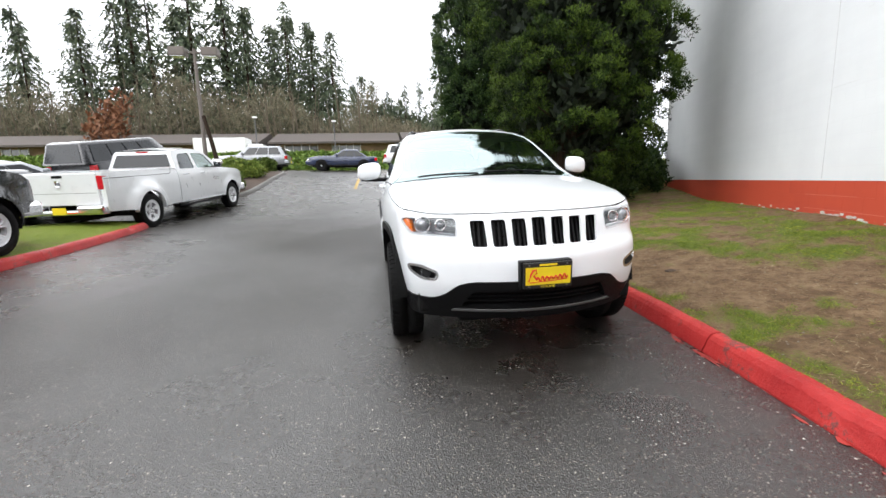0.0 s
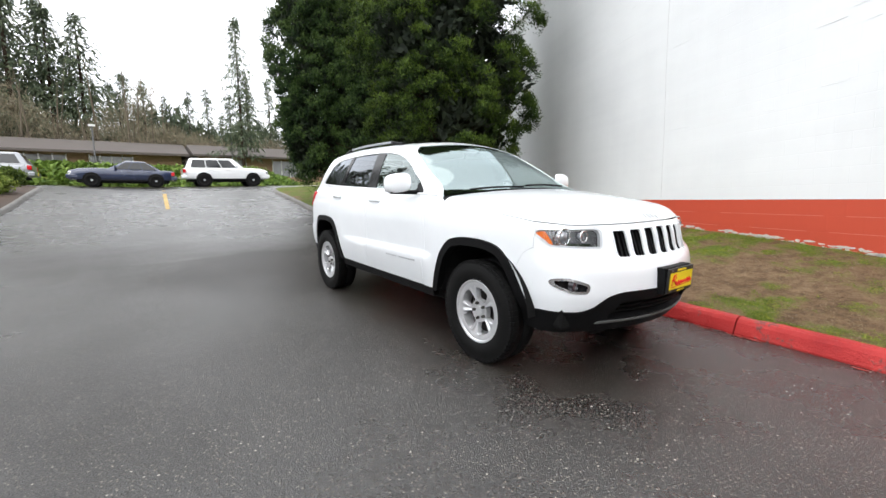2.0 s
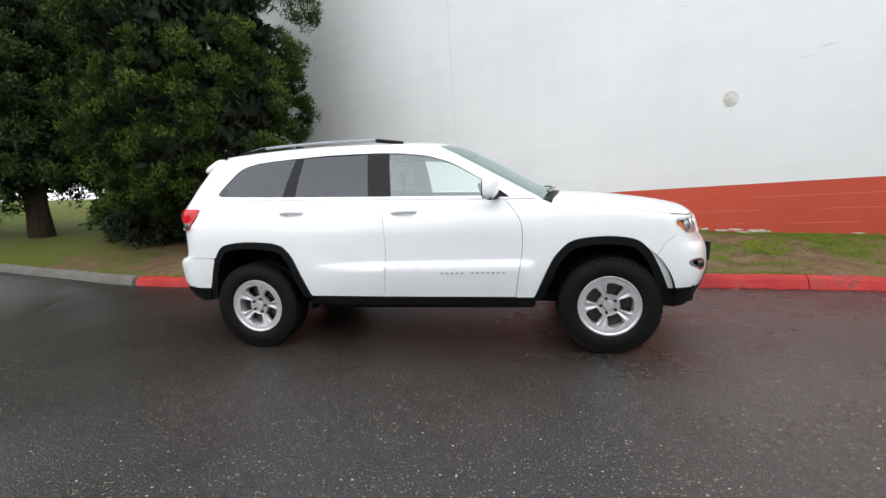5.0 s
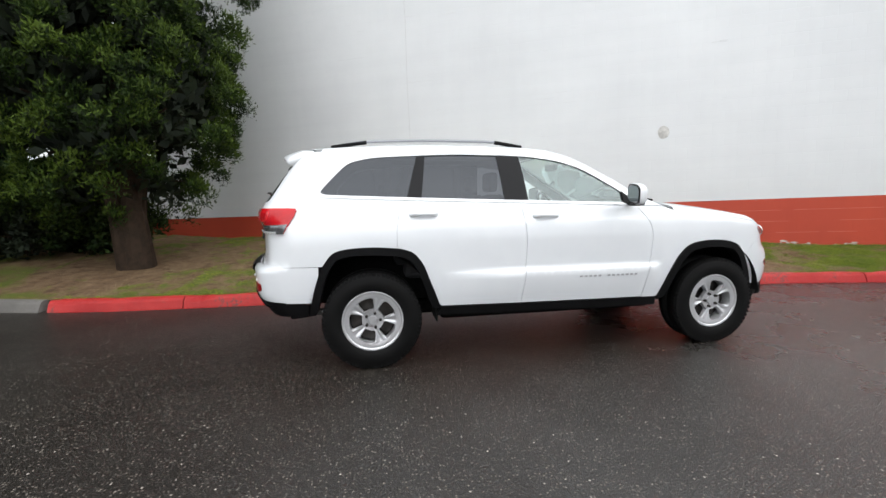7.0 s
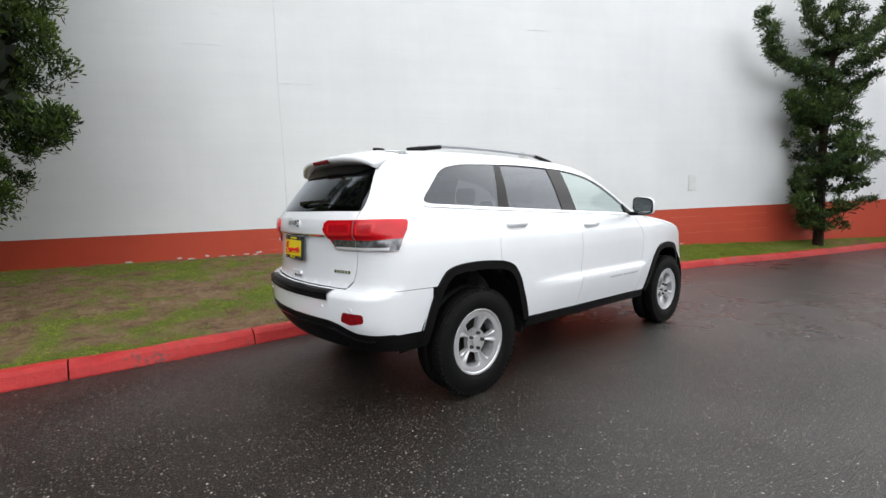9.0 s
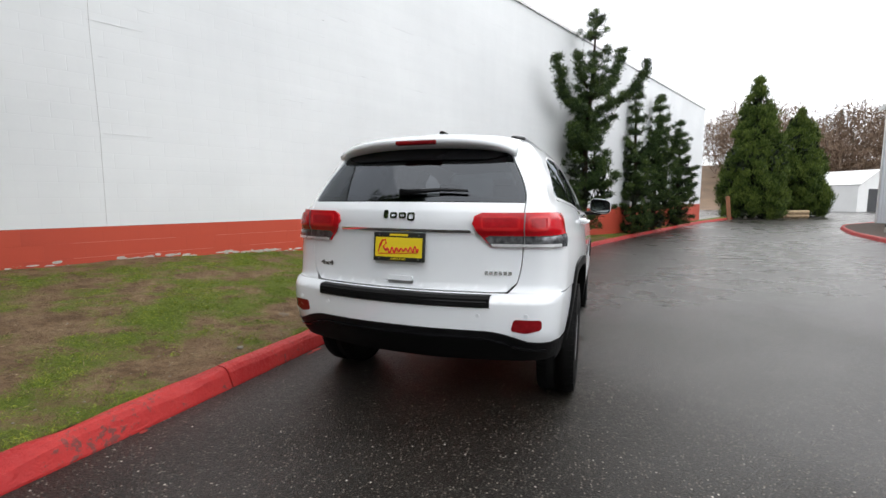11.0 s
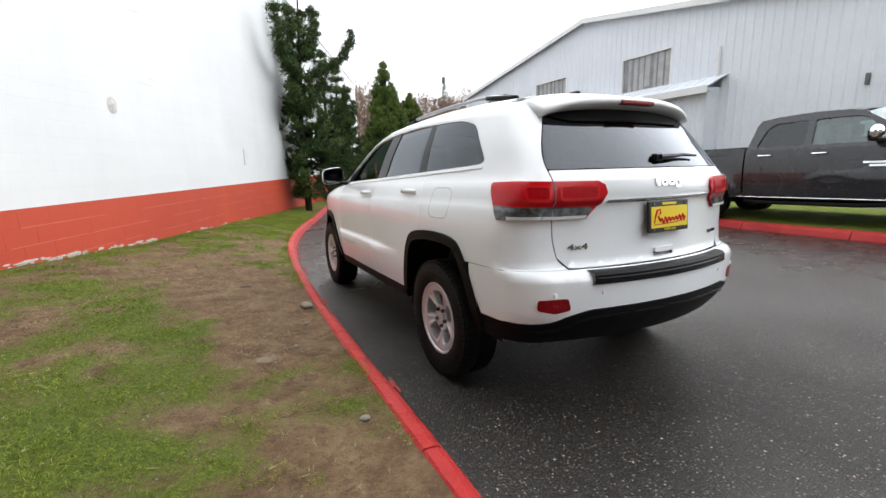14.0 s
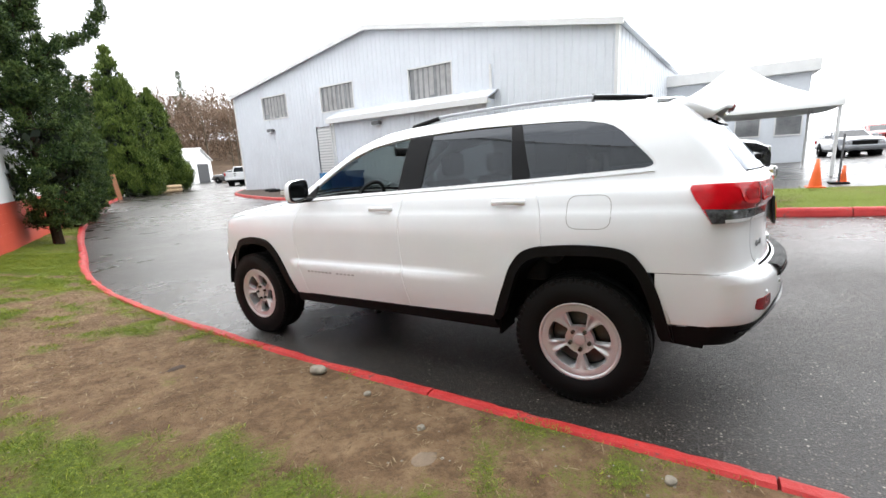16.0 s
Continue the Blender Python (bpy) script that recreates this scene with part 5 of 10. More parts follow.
# badges on the tailgate: maker's and trim names as plain chrome shapes, the driven wheels as lettering
for k, (x, wd, z0, h) in enumerate(((0.082, 0.03, 1.186, 0.045), (0.035, 0.044, 1.188, 0.032), (-0.018, 0.044, 1.188, 0.032), (-0.070, 0.044, 1.176, 0.044))):
    out = rounded([(x - wd / 2, z0), (x + wd / 2, z0), (x + wd / 2, z0 + h), (x - wd / 2, z0 + h)], 0.012)
    hole = shrunk(resample(out, 0.006), 0.010)
    panel("maker_badge", [("tail", out, [hole] if k else [])], CHROME, tailgate, step=0.02, lift=0.008, depth=0.008)
for k in range(6):
    x = -0.47 - k * 0.024
    bar = np.array([(x, 0.893), (x - 0.018, 0.893), (x - 0.018, 0.912), (x, 0.912)])
    panel("trim_badge", [("tail", bar, [])], CHROME, tailgate, step=0.02, lift=0.005, depth=0.004)
text = bpy.data.curves.new("drive_badge", "FONT")
text.body, text.size, text.extrude, text.align_x, text.align_y = "4x4", 0.06, 0.003, "CENTER", "CENTER"
text.materials.append(STEEL)
badge = new("drive_badge", text)
badge.parent = tailgate
badge.matrix_local = pose(0.535, float(tail_y(np.array([0.535]), np.array([0.905]))[0]) + 0.004, 0.905, 90, 0, 180 - 14) @ Matrix.Diagonal((1.25, 0.72, 1, 1))


# roof spoiler with high brake lamp, roof rails, aerial
def spoiler(bm):
    n = 26
    rows_ = []
    for k in range(n + 1):
        x = -0.575 + 1.15 * k / n
        a = abs(x) / 0.575
        drop = 0.055 * a ** 3
        tip = 2.165 - 0.10 * a ** 2.5
        root = 1.985 - 0.11 * a * a
        zr = float(top_z(np.array([x]), np.array([root]))[0]) + 0.001
        sec = ((root - 0.015, zr - 0.002), (root + 0.06, zr - 0.001), (tip - 0.03, zr - 0.028 - drop * 0.5), (tip, zr - 0.045 - drop * 0.6), (tip - 0.004, zr - 0.066 - drop * 0.6), (tip - 0.05, zr - 0.078 - drop * 0.6), (root + 0.03, zr - 0.10 - drop))
        rows_.append([bm.verts.new((x, y, z)) for y, z in sec])
    for a, b in zip(rows_, rows_[1:]):
        for i in range(len(a) - 1):
            bm.faces.new((a[i], a[i + 1], b[i + 1], b[i]))
    bm.faces.new(rows_[0])
    bm.faces.new(rows_[-1])


sp = bm_part("roof_spoiler", PAINT, suv, spoiler, smooth=True)
bm_part("high_brake_light", REFLECTOR, sp, lambda bm: box(bm, (-0.13, 2.10, 1.618), (0.13, 2.168, 1.643), 0.008))
under = rounded([(-0.55, 1.565), (-0.42, 1.528), (0.42, 1.528), (0.55, 1.565), (0.50, 1.655), (-0.50, 1.655)], 0.04)
panel("spoiler_underside", [("tail", under, [])], GLOSS_BLACK, sp, step=0.06, lift=0.004, depth=0.0)
for side in (1, -1):
    def rail(bm):
        pts = []
        for t in np.linspace(0, 1, 16):
            y = 0.20 + 1.50 * t
            x = float(flank_x(np.array([y]), np.array([ROOF_LINE(y)]))[0]) - 0.055
            z = float(top_z(np.array([x]), np.array([y]))[0])
            pts.append((side * x, y, z + 0.004 + 0.030 * min(1, 7 * t, 7 * (1 - t)) ** 0.7))
        tube(bm, pts, 0.012, 8)
    r = bm_part("roof_rail", RAIL, suv, rail, "silver roof rail with black feet", smooth=True)
    for y0, y1 in ((0.16, 0.40), (1.46, 1.74)):
        def foot(bm):
            pts = []
            for t in np.linspace(0, 1, 6):
                y = y0 + (y1 - y0) * t
                x = float(flank_x(np.array([y]), np.array([ROOF_LINE(y)]))[0]) - 0.055
                z = float(top_z(np.array([x]), np.array([y]))[0])
                up = t if y0 < 1 else 1 - t
                pts.append((side * x, y, z + 0.002 + 0.028 * up))
            tube(bm, pts, 0.016, 8)
        bm_part("rail_foot", PLASTIC, r, foot, smooth=True)


def fin(bm):
    box(bm, (-0.02, 1.62, 1.735), (0.02, 1.72, 1.775), 0.012)


bm_part("aerial", PLASTIC, suv, fin)

# door mirrors
for side in (1, -1):
    def shell(bm):
        bmesh.ops.create_uvsphere(bm, u_segments=24, v_segments=14, radius=1.0)
        for v in bm.verts:
            x, y, z = v.co
            sx = math.copysign(abs(x) ** 0.62, x)
            sz = math.copysign(abs(z) ** 0.62, z)
            yy = y * 0.062 if y < 0 else min(y, 0.35) * 0.08
            v.co = (side * (1.045 + sx * 0.112), -0.60 + yy + 0.02 * sx, 1.302 + sz * 0.082 - 0.012 * sx)
    mir = bm_part("door_mirror", PAINT, suv, shell, "white door mirror with black foot", smooth=True)

    def lens(bm, half_x, half_z, y, thick):
        ring = [(math.copysign(abs(math.cos(t)) ** 0.55, math.cos(t)) * half_x, math.copysign(abs(math.sin(t)) ** 0.55, math.sin(t)) * half_z) for t in np.linspace(0, 2 * math.pi, 33)[:-1]]
        a_ = [bm.verts.new((side * (1.045 + u), y + 0.02 * u / 0.112, 1.302 + w_ - 0.012 * u / 0.112)) for u, w_ in ring]
        b_ = [bm.verts.new(v.co + Vector((0, thick, 0))) for v in a_]
        for k in range(32):
            bm.faces.new((a_[k], a_[(k + 1) % 32], b_[(k + 1) % 32], b_[k]))
        bm.faces.new(b_)
        bm.faces.new(a_)
    bm_part("mirror_frame", PLASTIC, mir, lambda bm: lens(bm, 0.106, 0.076, -0.582, 0.012))
    bm_part("mirror_glass", MIRROR, mir, lambda bm: lens(bm, 0.094, 0.064, -0.571, 0.004))

    def stalk(bm):
        tube(bm, [(side * 0.83, -0.655, 1.222), (side * 0.92, -0.63, 1.225), (side * 1.05, -0.60, 1.228), (side * 1.12, -0.60, 1.235)], 0.024, 8)
        for v in bm.verts:
            v.co.z = 1.226 + (v.co.z - 1.226) * 0.8
    bm_part("mirror_foot", PLASTIC, mir, stalk, smooth=True)
    tri = np.array([(-0.735, 1.222), (-0.60, 1.226), (-0.60, 1.325)])
    panel("mirror_base", [("flank", tri, [])], PLASTIC, mir, side=side, step=0.04, lift=0.002, depth=0.01)

# under-body, exhaust
bm_part("underbody", LINER, suv, lambda bm: (box(bm, (-0.50, -2.15, 0.29), (0.50, 1.7, 0.42), 0.03), box(bm, (-0.80, -0.92, 0.32), (0.80, 0.92, 0.44), 0.03), box(bm, (-0.74, 1.98, 0.44), (0.74, 2.22, 0.6), 0.03), box(bm, (-0.76, -2.1, 0.36), (0.76, -1.95, 0.75), 0.03), box(bm, (-0.8, -1.0, 0.42), (0.8, -0.9, 1.12)), box(bm, (-0.47, -2.1, 0.42), (0.47, -1.0, 0.98))))
bm_part("exhaust", STEEL, suv, lambda bm: tube(bm, [(-0.60, 1.6, 0.36), (-0.60, 2.0, 0.40), (-0.60, 2.12, 0.405)], 0.03, 12))
for x in (-0.77, 0.77):
    bm_part("mud_flap", LINER, suv, lambda bm: box(bm, (x - 0.11, 0.955, 0.33), (x + 0.11, 0.97, 0.45), 0.004))
# inner door skins keep daylight out of the body shell
for side in (1, -1):
    trim_in = np.concatenate([[(-0.86, 0.47), (0.93, 0.47), (1.02, 0.72), (1.10, 0.97), (1.80, 0.97), (2.1, 0.7), (2.12, 1.0), (1.9, 1.25)], [(y, float(BELT(y)) - 0.015) for y in np.linspace(1.7, -0.86, 14)]])
    panel("door_trim", [("flank", trim_in, [])], CABIN, suv, "dark inner door lining", side=side, step=0.12, lift=-0.06, depth=0.0)
    wing_in = np.array([(-1.86, 0.93), (-0.9, 0.93), (-0.9, 1.13), (-1.4, 1.08), (-1.86, 1.0)])
    panel("wing_liner", [("flank", wing_in, [])], LINER, suv, side=side, step=0.15, lift=-0.05, depth=0.0)
panel("gate_lining", [("tail", np.array([(-0.62, 0.6), (0.62, 0.6), (0.62, 1.26), (-0.62, 1.26)]), [])], CABIN, suv, step=0.15, lift=-0.05, depth=0.0)
panel("headliner", [("top", shrunk(resample(roof_outline, 0.1), 0.04), [])], HEADLINER, suv, step=0.15, lift=-0.03, depth=0.0)


# ---- cabin ----
def seat(bm, x, y, wide, back):
    box(bm, (x - wide, y - 0.25, 0.62), (x + wide, y + 0.27, 0.80), 0.05)
    box(bm, (x - wide, -0.07, -0.02), (x + wide, 0.07, back), 0.05, Matrix.Translation((0, y + 0.27, 0.76)) @ pose(0, 0, 0, -14, 0, 0))


for x, y in ((0.38, -0.02), (-0.38, -0.02)):
    s = bm_part("front_seat", CLOTH, suv, lambda bm: seat(bm, x, y, 0.24, 0.56), "dark cloth front seat")
    bm_part("headrest", CLOTH, s, lambda bm: box(bm, (x - 0.12, y + 0.37, 1.33), (x + 0.12, y + 0.46, 1.50), 0.035))
s = bm_part("rear_bench", CLOTH, suv, lambda bm: seat(bm, 0, 0.92, 0.62, 0.52), "dark cloth rear bench")
for x in (-0.38, 0.0, 0.38):
    bm_part("headrest", CLOTH, s, lambda bm: box(bm, (x - 0.11, 1.28, 1.28), (x + 0.11, 1.36, 1.43 if x else 1.38), 0.03))
bm_part("dashboard", CABIN, suv, lambda bm: (box(bm, (-0.74, -1.02, 0.80), (0.74, -0.62, 1.15), 0.06), box(bm, (-0.15, -0.75, 0.55), (0.15, 0.1, 0.85), 0.03)))


def wheel_ring(bm):
    m_ = Matrix.Translation((0.38, -0.47, 1.15)) @ pose(0, 0, 0, 66, 0, 0)
    pts = [m_ @ Vector((0.185 * math.cos(a), 0.185 * math.sin(a), 0)) for a in np.linspace(0, 2 * math.pi, 29)]
    tube(bm, pts, 0.016, 8, cap=False)
    for a in (0.15, math.pi - 0.15, -math.pi / 2):
        tube(bm, [m_ @ Vector((0.02 * math.cos(a), 0.02 * math.sin(a), -0.02)), m_ @ Vector((0.18 * math.cos(a), 0.18 * math.sin(a), 0))], 0.02, 6)
    box(bm, (-0.07, -0.06, -0.05), (0.07, 0.06, 0.0), 0.02, m_)


bm_part("steering_wheel", CABIN, suv, wheel_ring, smooth=True)
bm_part("inner_mirror", CABIN, suv, lambda bm: (box(bm, (-0.12, -0.36, 1.53), (0.12, -0.325, 1.60), 0.015), tube(bm, [(0, -0.36, 1.57), (0, -0.43, 1.61)], 0.012, 6)))


# ---- wheels ----
def soften(ob):
    """Smooth shading, kept crisp at sharp edges."""
    ob.data.set_sharp_from_angle(angle=radians(38))
    return ob


def lathe(bm, prof, sides, close=False):
    """Profile of (axle x, radius) turned round the axle."""
    rings = [[bm.verts.new((x, r * math.cos(t), r * math.sin(t))) for t in [2 * math.pi * s / sides for s in range(sides)]] for x, r in prof]
    for q, w_ in zip(rings, rings[1:]):
        for s in range(sides):
            bm.faces.new((q[s], q[(s + 1) % sides], w_[(s + 1) % sides], w_[s]))
    if close:
        bm.faces.new(rings[-1])
    return rings


def road_wheel(name, parent, radius, width, rim_r, spokes, rubber=None, metal=None, label=""):
    """A wheel lying on the x axis, its outer face to +x, with tyre, rim, spokes, nuts and cap."""
    rubber, metal = rubber or RUBBER, metal or ALLOY
    w2 = width / 2
    hub = tagged(new(name), label) if label else new(name)
    hub.parent = parent

    def tyre(bm):
        prof = [(-w2 * 0.8, rim_r + 0.004), (-w2, rim_r + 0.05), (-w2 * 1.0, radius - 0.06), (-w2 * 0.93, radius - 0.018), (-w2 * 0.82, radius - 0.004), (-w2 * 0.6, radius), (-0.012, radius), (-0.012, radius - 0.008), (0.012, radius - 0.008), (0.012, radius), (w2 * 0.6, radius), (w2 * 0.82, radius - 0.004), (w2 * 0.93, radius - 0.018), (w2 * 0.985, radius - 0.045), (w2 * 0.99, rim_r + 0.100), (w2 * 1.005, rim_r + 0.096), (w2 * 1.0, rim_r + 0.06), (w2 * 0.97, rim_r + 0.03), (w2 * 0.86, rim_r + 0.006), (w2 * 0.8, rim_r - 0.004)]
        lathe(bm, prof, 56)
    t = bm_part("tyre", rubber, hub, tyre, "black all-terrain tyre", smooth=True)

    def blocks(bm):
        n = 62
        for k in range(n):
            for sx, off in ((1, 0), (-1, 0.5)):
                m_ = pose(0, 0, 0, (k + off) * 360 / n, 0, 0)
                x0, x1 = sorted((sx * w2 * 0.45, sx * w2 * 0.84))
                box(bm, (x0, -0.0125, radius - 0.02), (x1, 0.0125, radius + 0.002), 0, m_)
                x0, x1 = sorted((sx * w2 * 0.80, sx * w2 * 0.95))
                box(bm, (x0, -0.0125, radius - 0.035), (x1, 0.0125, radius - 0.006), 0, m_)
    tagged(bm_part("tread_block", rubber, t, blocks), kind="stuff")

    def rim(bm):
        lathe(bm, [(-w2 * 0.8, rim_r), (-w2 * 0.7, rim_r - 0.02), (0.0, rim_r - 0.045), (w2 * 0.35, rim_r - 0.045), (w2 * 0.62, rim_r - 0.042), (w2 * 0.69, rim_r - 0.036), (w2 * 0.735, rim_r - 0.016), (w2 * 0.84, rim_r - 0.006), (w2 * 0.89, rim_r + 0.006), (w2 * 0.86, rim_r + 0.012), (w2 * 0.8, rim_r + 0.008)], 48)
    bm_part("rim", metal, hub, rim, "silver alloy rim", smooth=True)

    def spoke(bm):
        # one fifth of the cast face: a broad arm between two pockets, from the hub to the outer ring
        half = math.pi / spokes
        p0, p1 = 0.37 * rim_r, 0.80 * rim_r
        radii = [0.10, 0.22, 0.33, 0.369, 0.37, 0.385, 0.42, 0.50, 0.60, 0.70, 0.765, 0.79, 0.80, 0.801, 0.86, 0.92, 0.965]
        cols = np.linspace(-1, 1, 13)
        rows_ = []
        for q in radii:
            r = q * rim_r
            u = (r - p0) / (p1 - p0)
            open_ = 0.0
            if 0.3695 < q < 0.8005:
                wide = (0.175 + 0.115 * u) * rim_r
                open_ = math.asin(min(0.95, wide / r)) * (0.55 + 0.45 * min(1.0, min(u, 1 - u) / 0.10) ** 0.5)
            h = half - open_
            face = w2 * (0.56 + 0.24 * min(1.0, max(0.0, (q - 0.25) / 0.65)) ** 0.8)
            trough = 0.010 * max(0.0, math.sin(math.pi * min(1.0, max(0.0, (q - 0.28) / 0.60))))
            row = []
            for c in cols:
                x = face - trough * max(0.0, 1 - (c / 0.55) ** 2)
                if open_:
                    x -= 0.006 * max(0.0, (abs(c) - 0.78) / 0.22) ** 2
                row.append(bm.verts.new((x, r * math.sin(c * h), r * math.cos(c * h))))
            if open_:
                for e, c in ((0, -1), (-1, 1)):
                    row.append(bm.verts.new((face - 0.038, r * math.sin(c * (h + 0.01)), r * math.cos(c * (h + 0.01)))))
            rows_.append(row)
        n = len(cols)
        for a, b in zip(rows_, rows_[1:]):
            for i in range(n - 1):
                bm.faces.new((a[i], a[i + 1], b[i + 1], b[i]))
            if len(a) > n and len(b) > n:
                bm.faces.new((a[0], b[0], b[n], a[n]))
                bm.faces.new((a[n - 1], a[n + 1], b[n + 1], b[n - 1]))
        # inner and outer walls of the half pockets
        for k, j in ((3, 4), (13, 12)):
            for i, wall_v in ((0, n), (n - 1, n + 1)):
                o, w_ = rows_[k][i], rows_[j][wall_v]
                d = bm.verts.new((w_.co.x, o.co.y, o.co.z))
                bm.faces.new((o, rows_[j][i], w_, d))
    first = None
    for k in range(spokes):
        m_ = pose(0, 0, 0, 360 * k / spokes, 0, 0)
        if first is None:
            first = soften(bm_part("spoke", metal, hub, spoke, smooth=True))
        else:
            o = first.copy()
            scene.collection.objects.link(o)
            o.parent, o.matrix_local = hub, m_

    def centre(bm):
        lathe(bm, [(w2 * 0.3, 0.036), (w2 * 0.60, 0.036), (w2 * 0.64, 0.033), (w2 * 0.65, 0.024), (w2 * 0.645, 0.008)], 28, True)
    bm_part("hub", metal, hub, centre, smooth=False)
    for k in range(5):
        a = 2 * math.pi * k / 5
        bm_part("wheel_nut", DISC, hub, lambda bm: bmesh.ops.create_cone(bm, cap_ends=True, segments=6, radius1=0.013, radius2=0.011, depth=0.026, matrix=Matrix.Translation((w2 * 0.585 + 0.006, 0.0575 * math.sin(a), 0.0575 * math.cos(a))) @ pose(0, 0, 0, 0, 90, 0)))
    bm_part("brake_disc", DISC, hub, lambda bm: lathe(bm, [(w2 * 0.10, 0.04), (w2 * 0.10, rim_r - 0.055), (-w2 * 0.05, rim_r - 0.055)], 36))
    bm_part("backplate", LINER, hub, lambda bm: lathe(bm, [(-w2 * 0.2, 0.02), (-w2 * 0.2, rim_r - 0.03)], 36))
    return hub


wheel_fl = road_wheel("wheel", suv, 0.374, 0.240, 0.222, 5, label="silver five-spoke alloy wheel with black tyre")
for k, (x, y, rot, turn) in enumerate(((0.812, -1.4575, 0, 12), (0.812, 1.4575, 0, 40), (-0.812, -1.4575, 180, 20), (-0.812, 1.4575, 180, 55))):
    w_ = wheel_fl if k == 0 else copy_thing(wheel_fl, Matrix.Identity(4))
    w_.parent = suv
    w_.matrix_local = Matrix.Translation((x, y, 0.372)) @ pose(0, 0, 0, 0, 0, rot) @ pose(0, 0, 0, turn, 0, 0)

# ---- west side: kerbs, island, bed, apron ----
west_path = bowed([(-6.85, 7.0), (-6.5, 6.3), (-6.23, 4.5), (-6.10, 2.6), (-6.18, 0.4), (-6.42, -1.5), (-6.8, -3.3), (-7.45, -5.95)], 10)
kerb_run("kerb_island", [tuple(p) for p in west_path], KERB_RED, "red-painted concrete kerb round the grass island", side=-1)
bed_path = bowed([(-7.75, -7.4), (-8.5, -8.9), (-9.3, -11.0), (-10.0, -13.6), (-11.0, -18.2), (-13.0, -23.5), (-15.8, -27.0)], 10)
kerb_run("kerb_bed", [tuple(p) for p in bed_path], KERB_RED, "faded red concrete kerb along the planting bed", side=-1)


def strip_sheet(name, path, width, lift, rise, mat, label, category, n=10):
    """A ground strip along a path, spreading to its right-hand side."""
    pts = [Vector(p) for p in path]
    rows = []
    for k, p in enumerate(pts):
        d = (pts[min(k + 1, len(pts) - 1)] - pts[max(k - 1, 0)]).normalized()
        q = Vector((d.y, -d.x))
        w_ = width(k / (len(pts) - 1)) if callable(width) else width
        rows.append([p + q * (0.12 + w_ * i / n) for i in range(n + 1)])
    verts = [(v.x, v.y, land(v.x, v.y) + lift + rise * math.sin(math.pi * min(1, (i / n) * 1.2)) * 0.8 + 0.012 * noise.noise(Vector((v.x * 2, v.y * 2, 0)))) for row in rows for i, v in enumerate(row)]
    w_ = n + 1
    faces = [(j * w_ + i, j * w_ + i + 1, (j + 1) * w_ + i + 1, (j + 1) * w_ + i) for j in range(len(rows) - 1) for i in range(n)]
    return tagged(mesh_object(name, verts, faces, mat, smooth=True), label, category, kind="structure")


SOIL = simple("dark_wet_soil", (0.055, 0.035, 0.024), 0.9, vary=0.4, scale=3, bump_s=0.8, bump_scale=25)
strip_sheet("island_lawn", [tuple(p) for p in west_path], 3.6, 0.12, 0.10, LAWN_GREEN, "bright green wet grass on the parking island", "lawn")
strip_sheet("planting_bed", [tuple(p) for p in bed_path], lambda t: 6.2 - 2.5 * t, 0.11, 0.06, SOIL, "bare dark soil bed beside the workshop", "soil bed")
bm = bmesh.new()
pad = [(-7.3, -6.1), (-7.75, -7.5), (-13.6, -10.6), (-13.6, -7.6)]
top = [bm.verts.new((x, y, land(x, y) + 0.10 if k > 1 else land(x, y) + 0.02)) for k, (x, y) in enumerate(pad)]
low = [bm.verts.new((x, y, land(x, y) - 0.2)) for x, y in pad]
bm.faces.new(top)
for k in range(4):
    bm.faces.new((top[k], top[(k + 1) % 4], low[(k + 1) % 4], low[k]))
tagged(part("concrete_apron", bm, CONCRETE, None), "pale worn concrete apron before the grey door", "concrete apron", kind="structure")

# ---- ribbed metal workshop across the drive ----
SHOP_A, SHOP_D = Vector((-14.5, -8.1)), Vector((-0.055, -1.0)).normalized()
SHOP = Matrix.Translation((SHOP_A.x, SHOP_A.y, 0)) @ pose(0, 0, 0, 0, 0, math.degrees(math.atan2(SHOP_D.y, SHOP_D.x)))
shop = thing("workshop_building", "pale grey ribbed metal workshop with low gable and lean-to", "building", m=SHOP)
# in its own axes x runs along the gable wall, -y is into the building, so +y faces the drive
INTERIOR_SHADE = simple("dark_interior", (0.03, 0.032, 0.035), 0.6)
PANE = simple("grey_curtained_glass", (0.17, 0.175, 0.18), 0.15, vary=0.35, scale=1.5, coat=0.6)
CURTAIN = simple("hanging_strip_curtain", (0.34, 0.335, 0.33), 0.7, vary=0.3, scale=3)


def roof_at(x):
    return 5.80 + (7.97 - 5.80) * (x + 7.0) / 12.0 if x < 5 else 7.97 + (6.12 - 7.97) * (x - 5) / 12.8


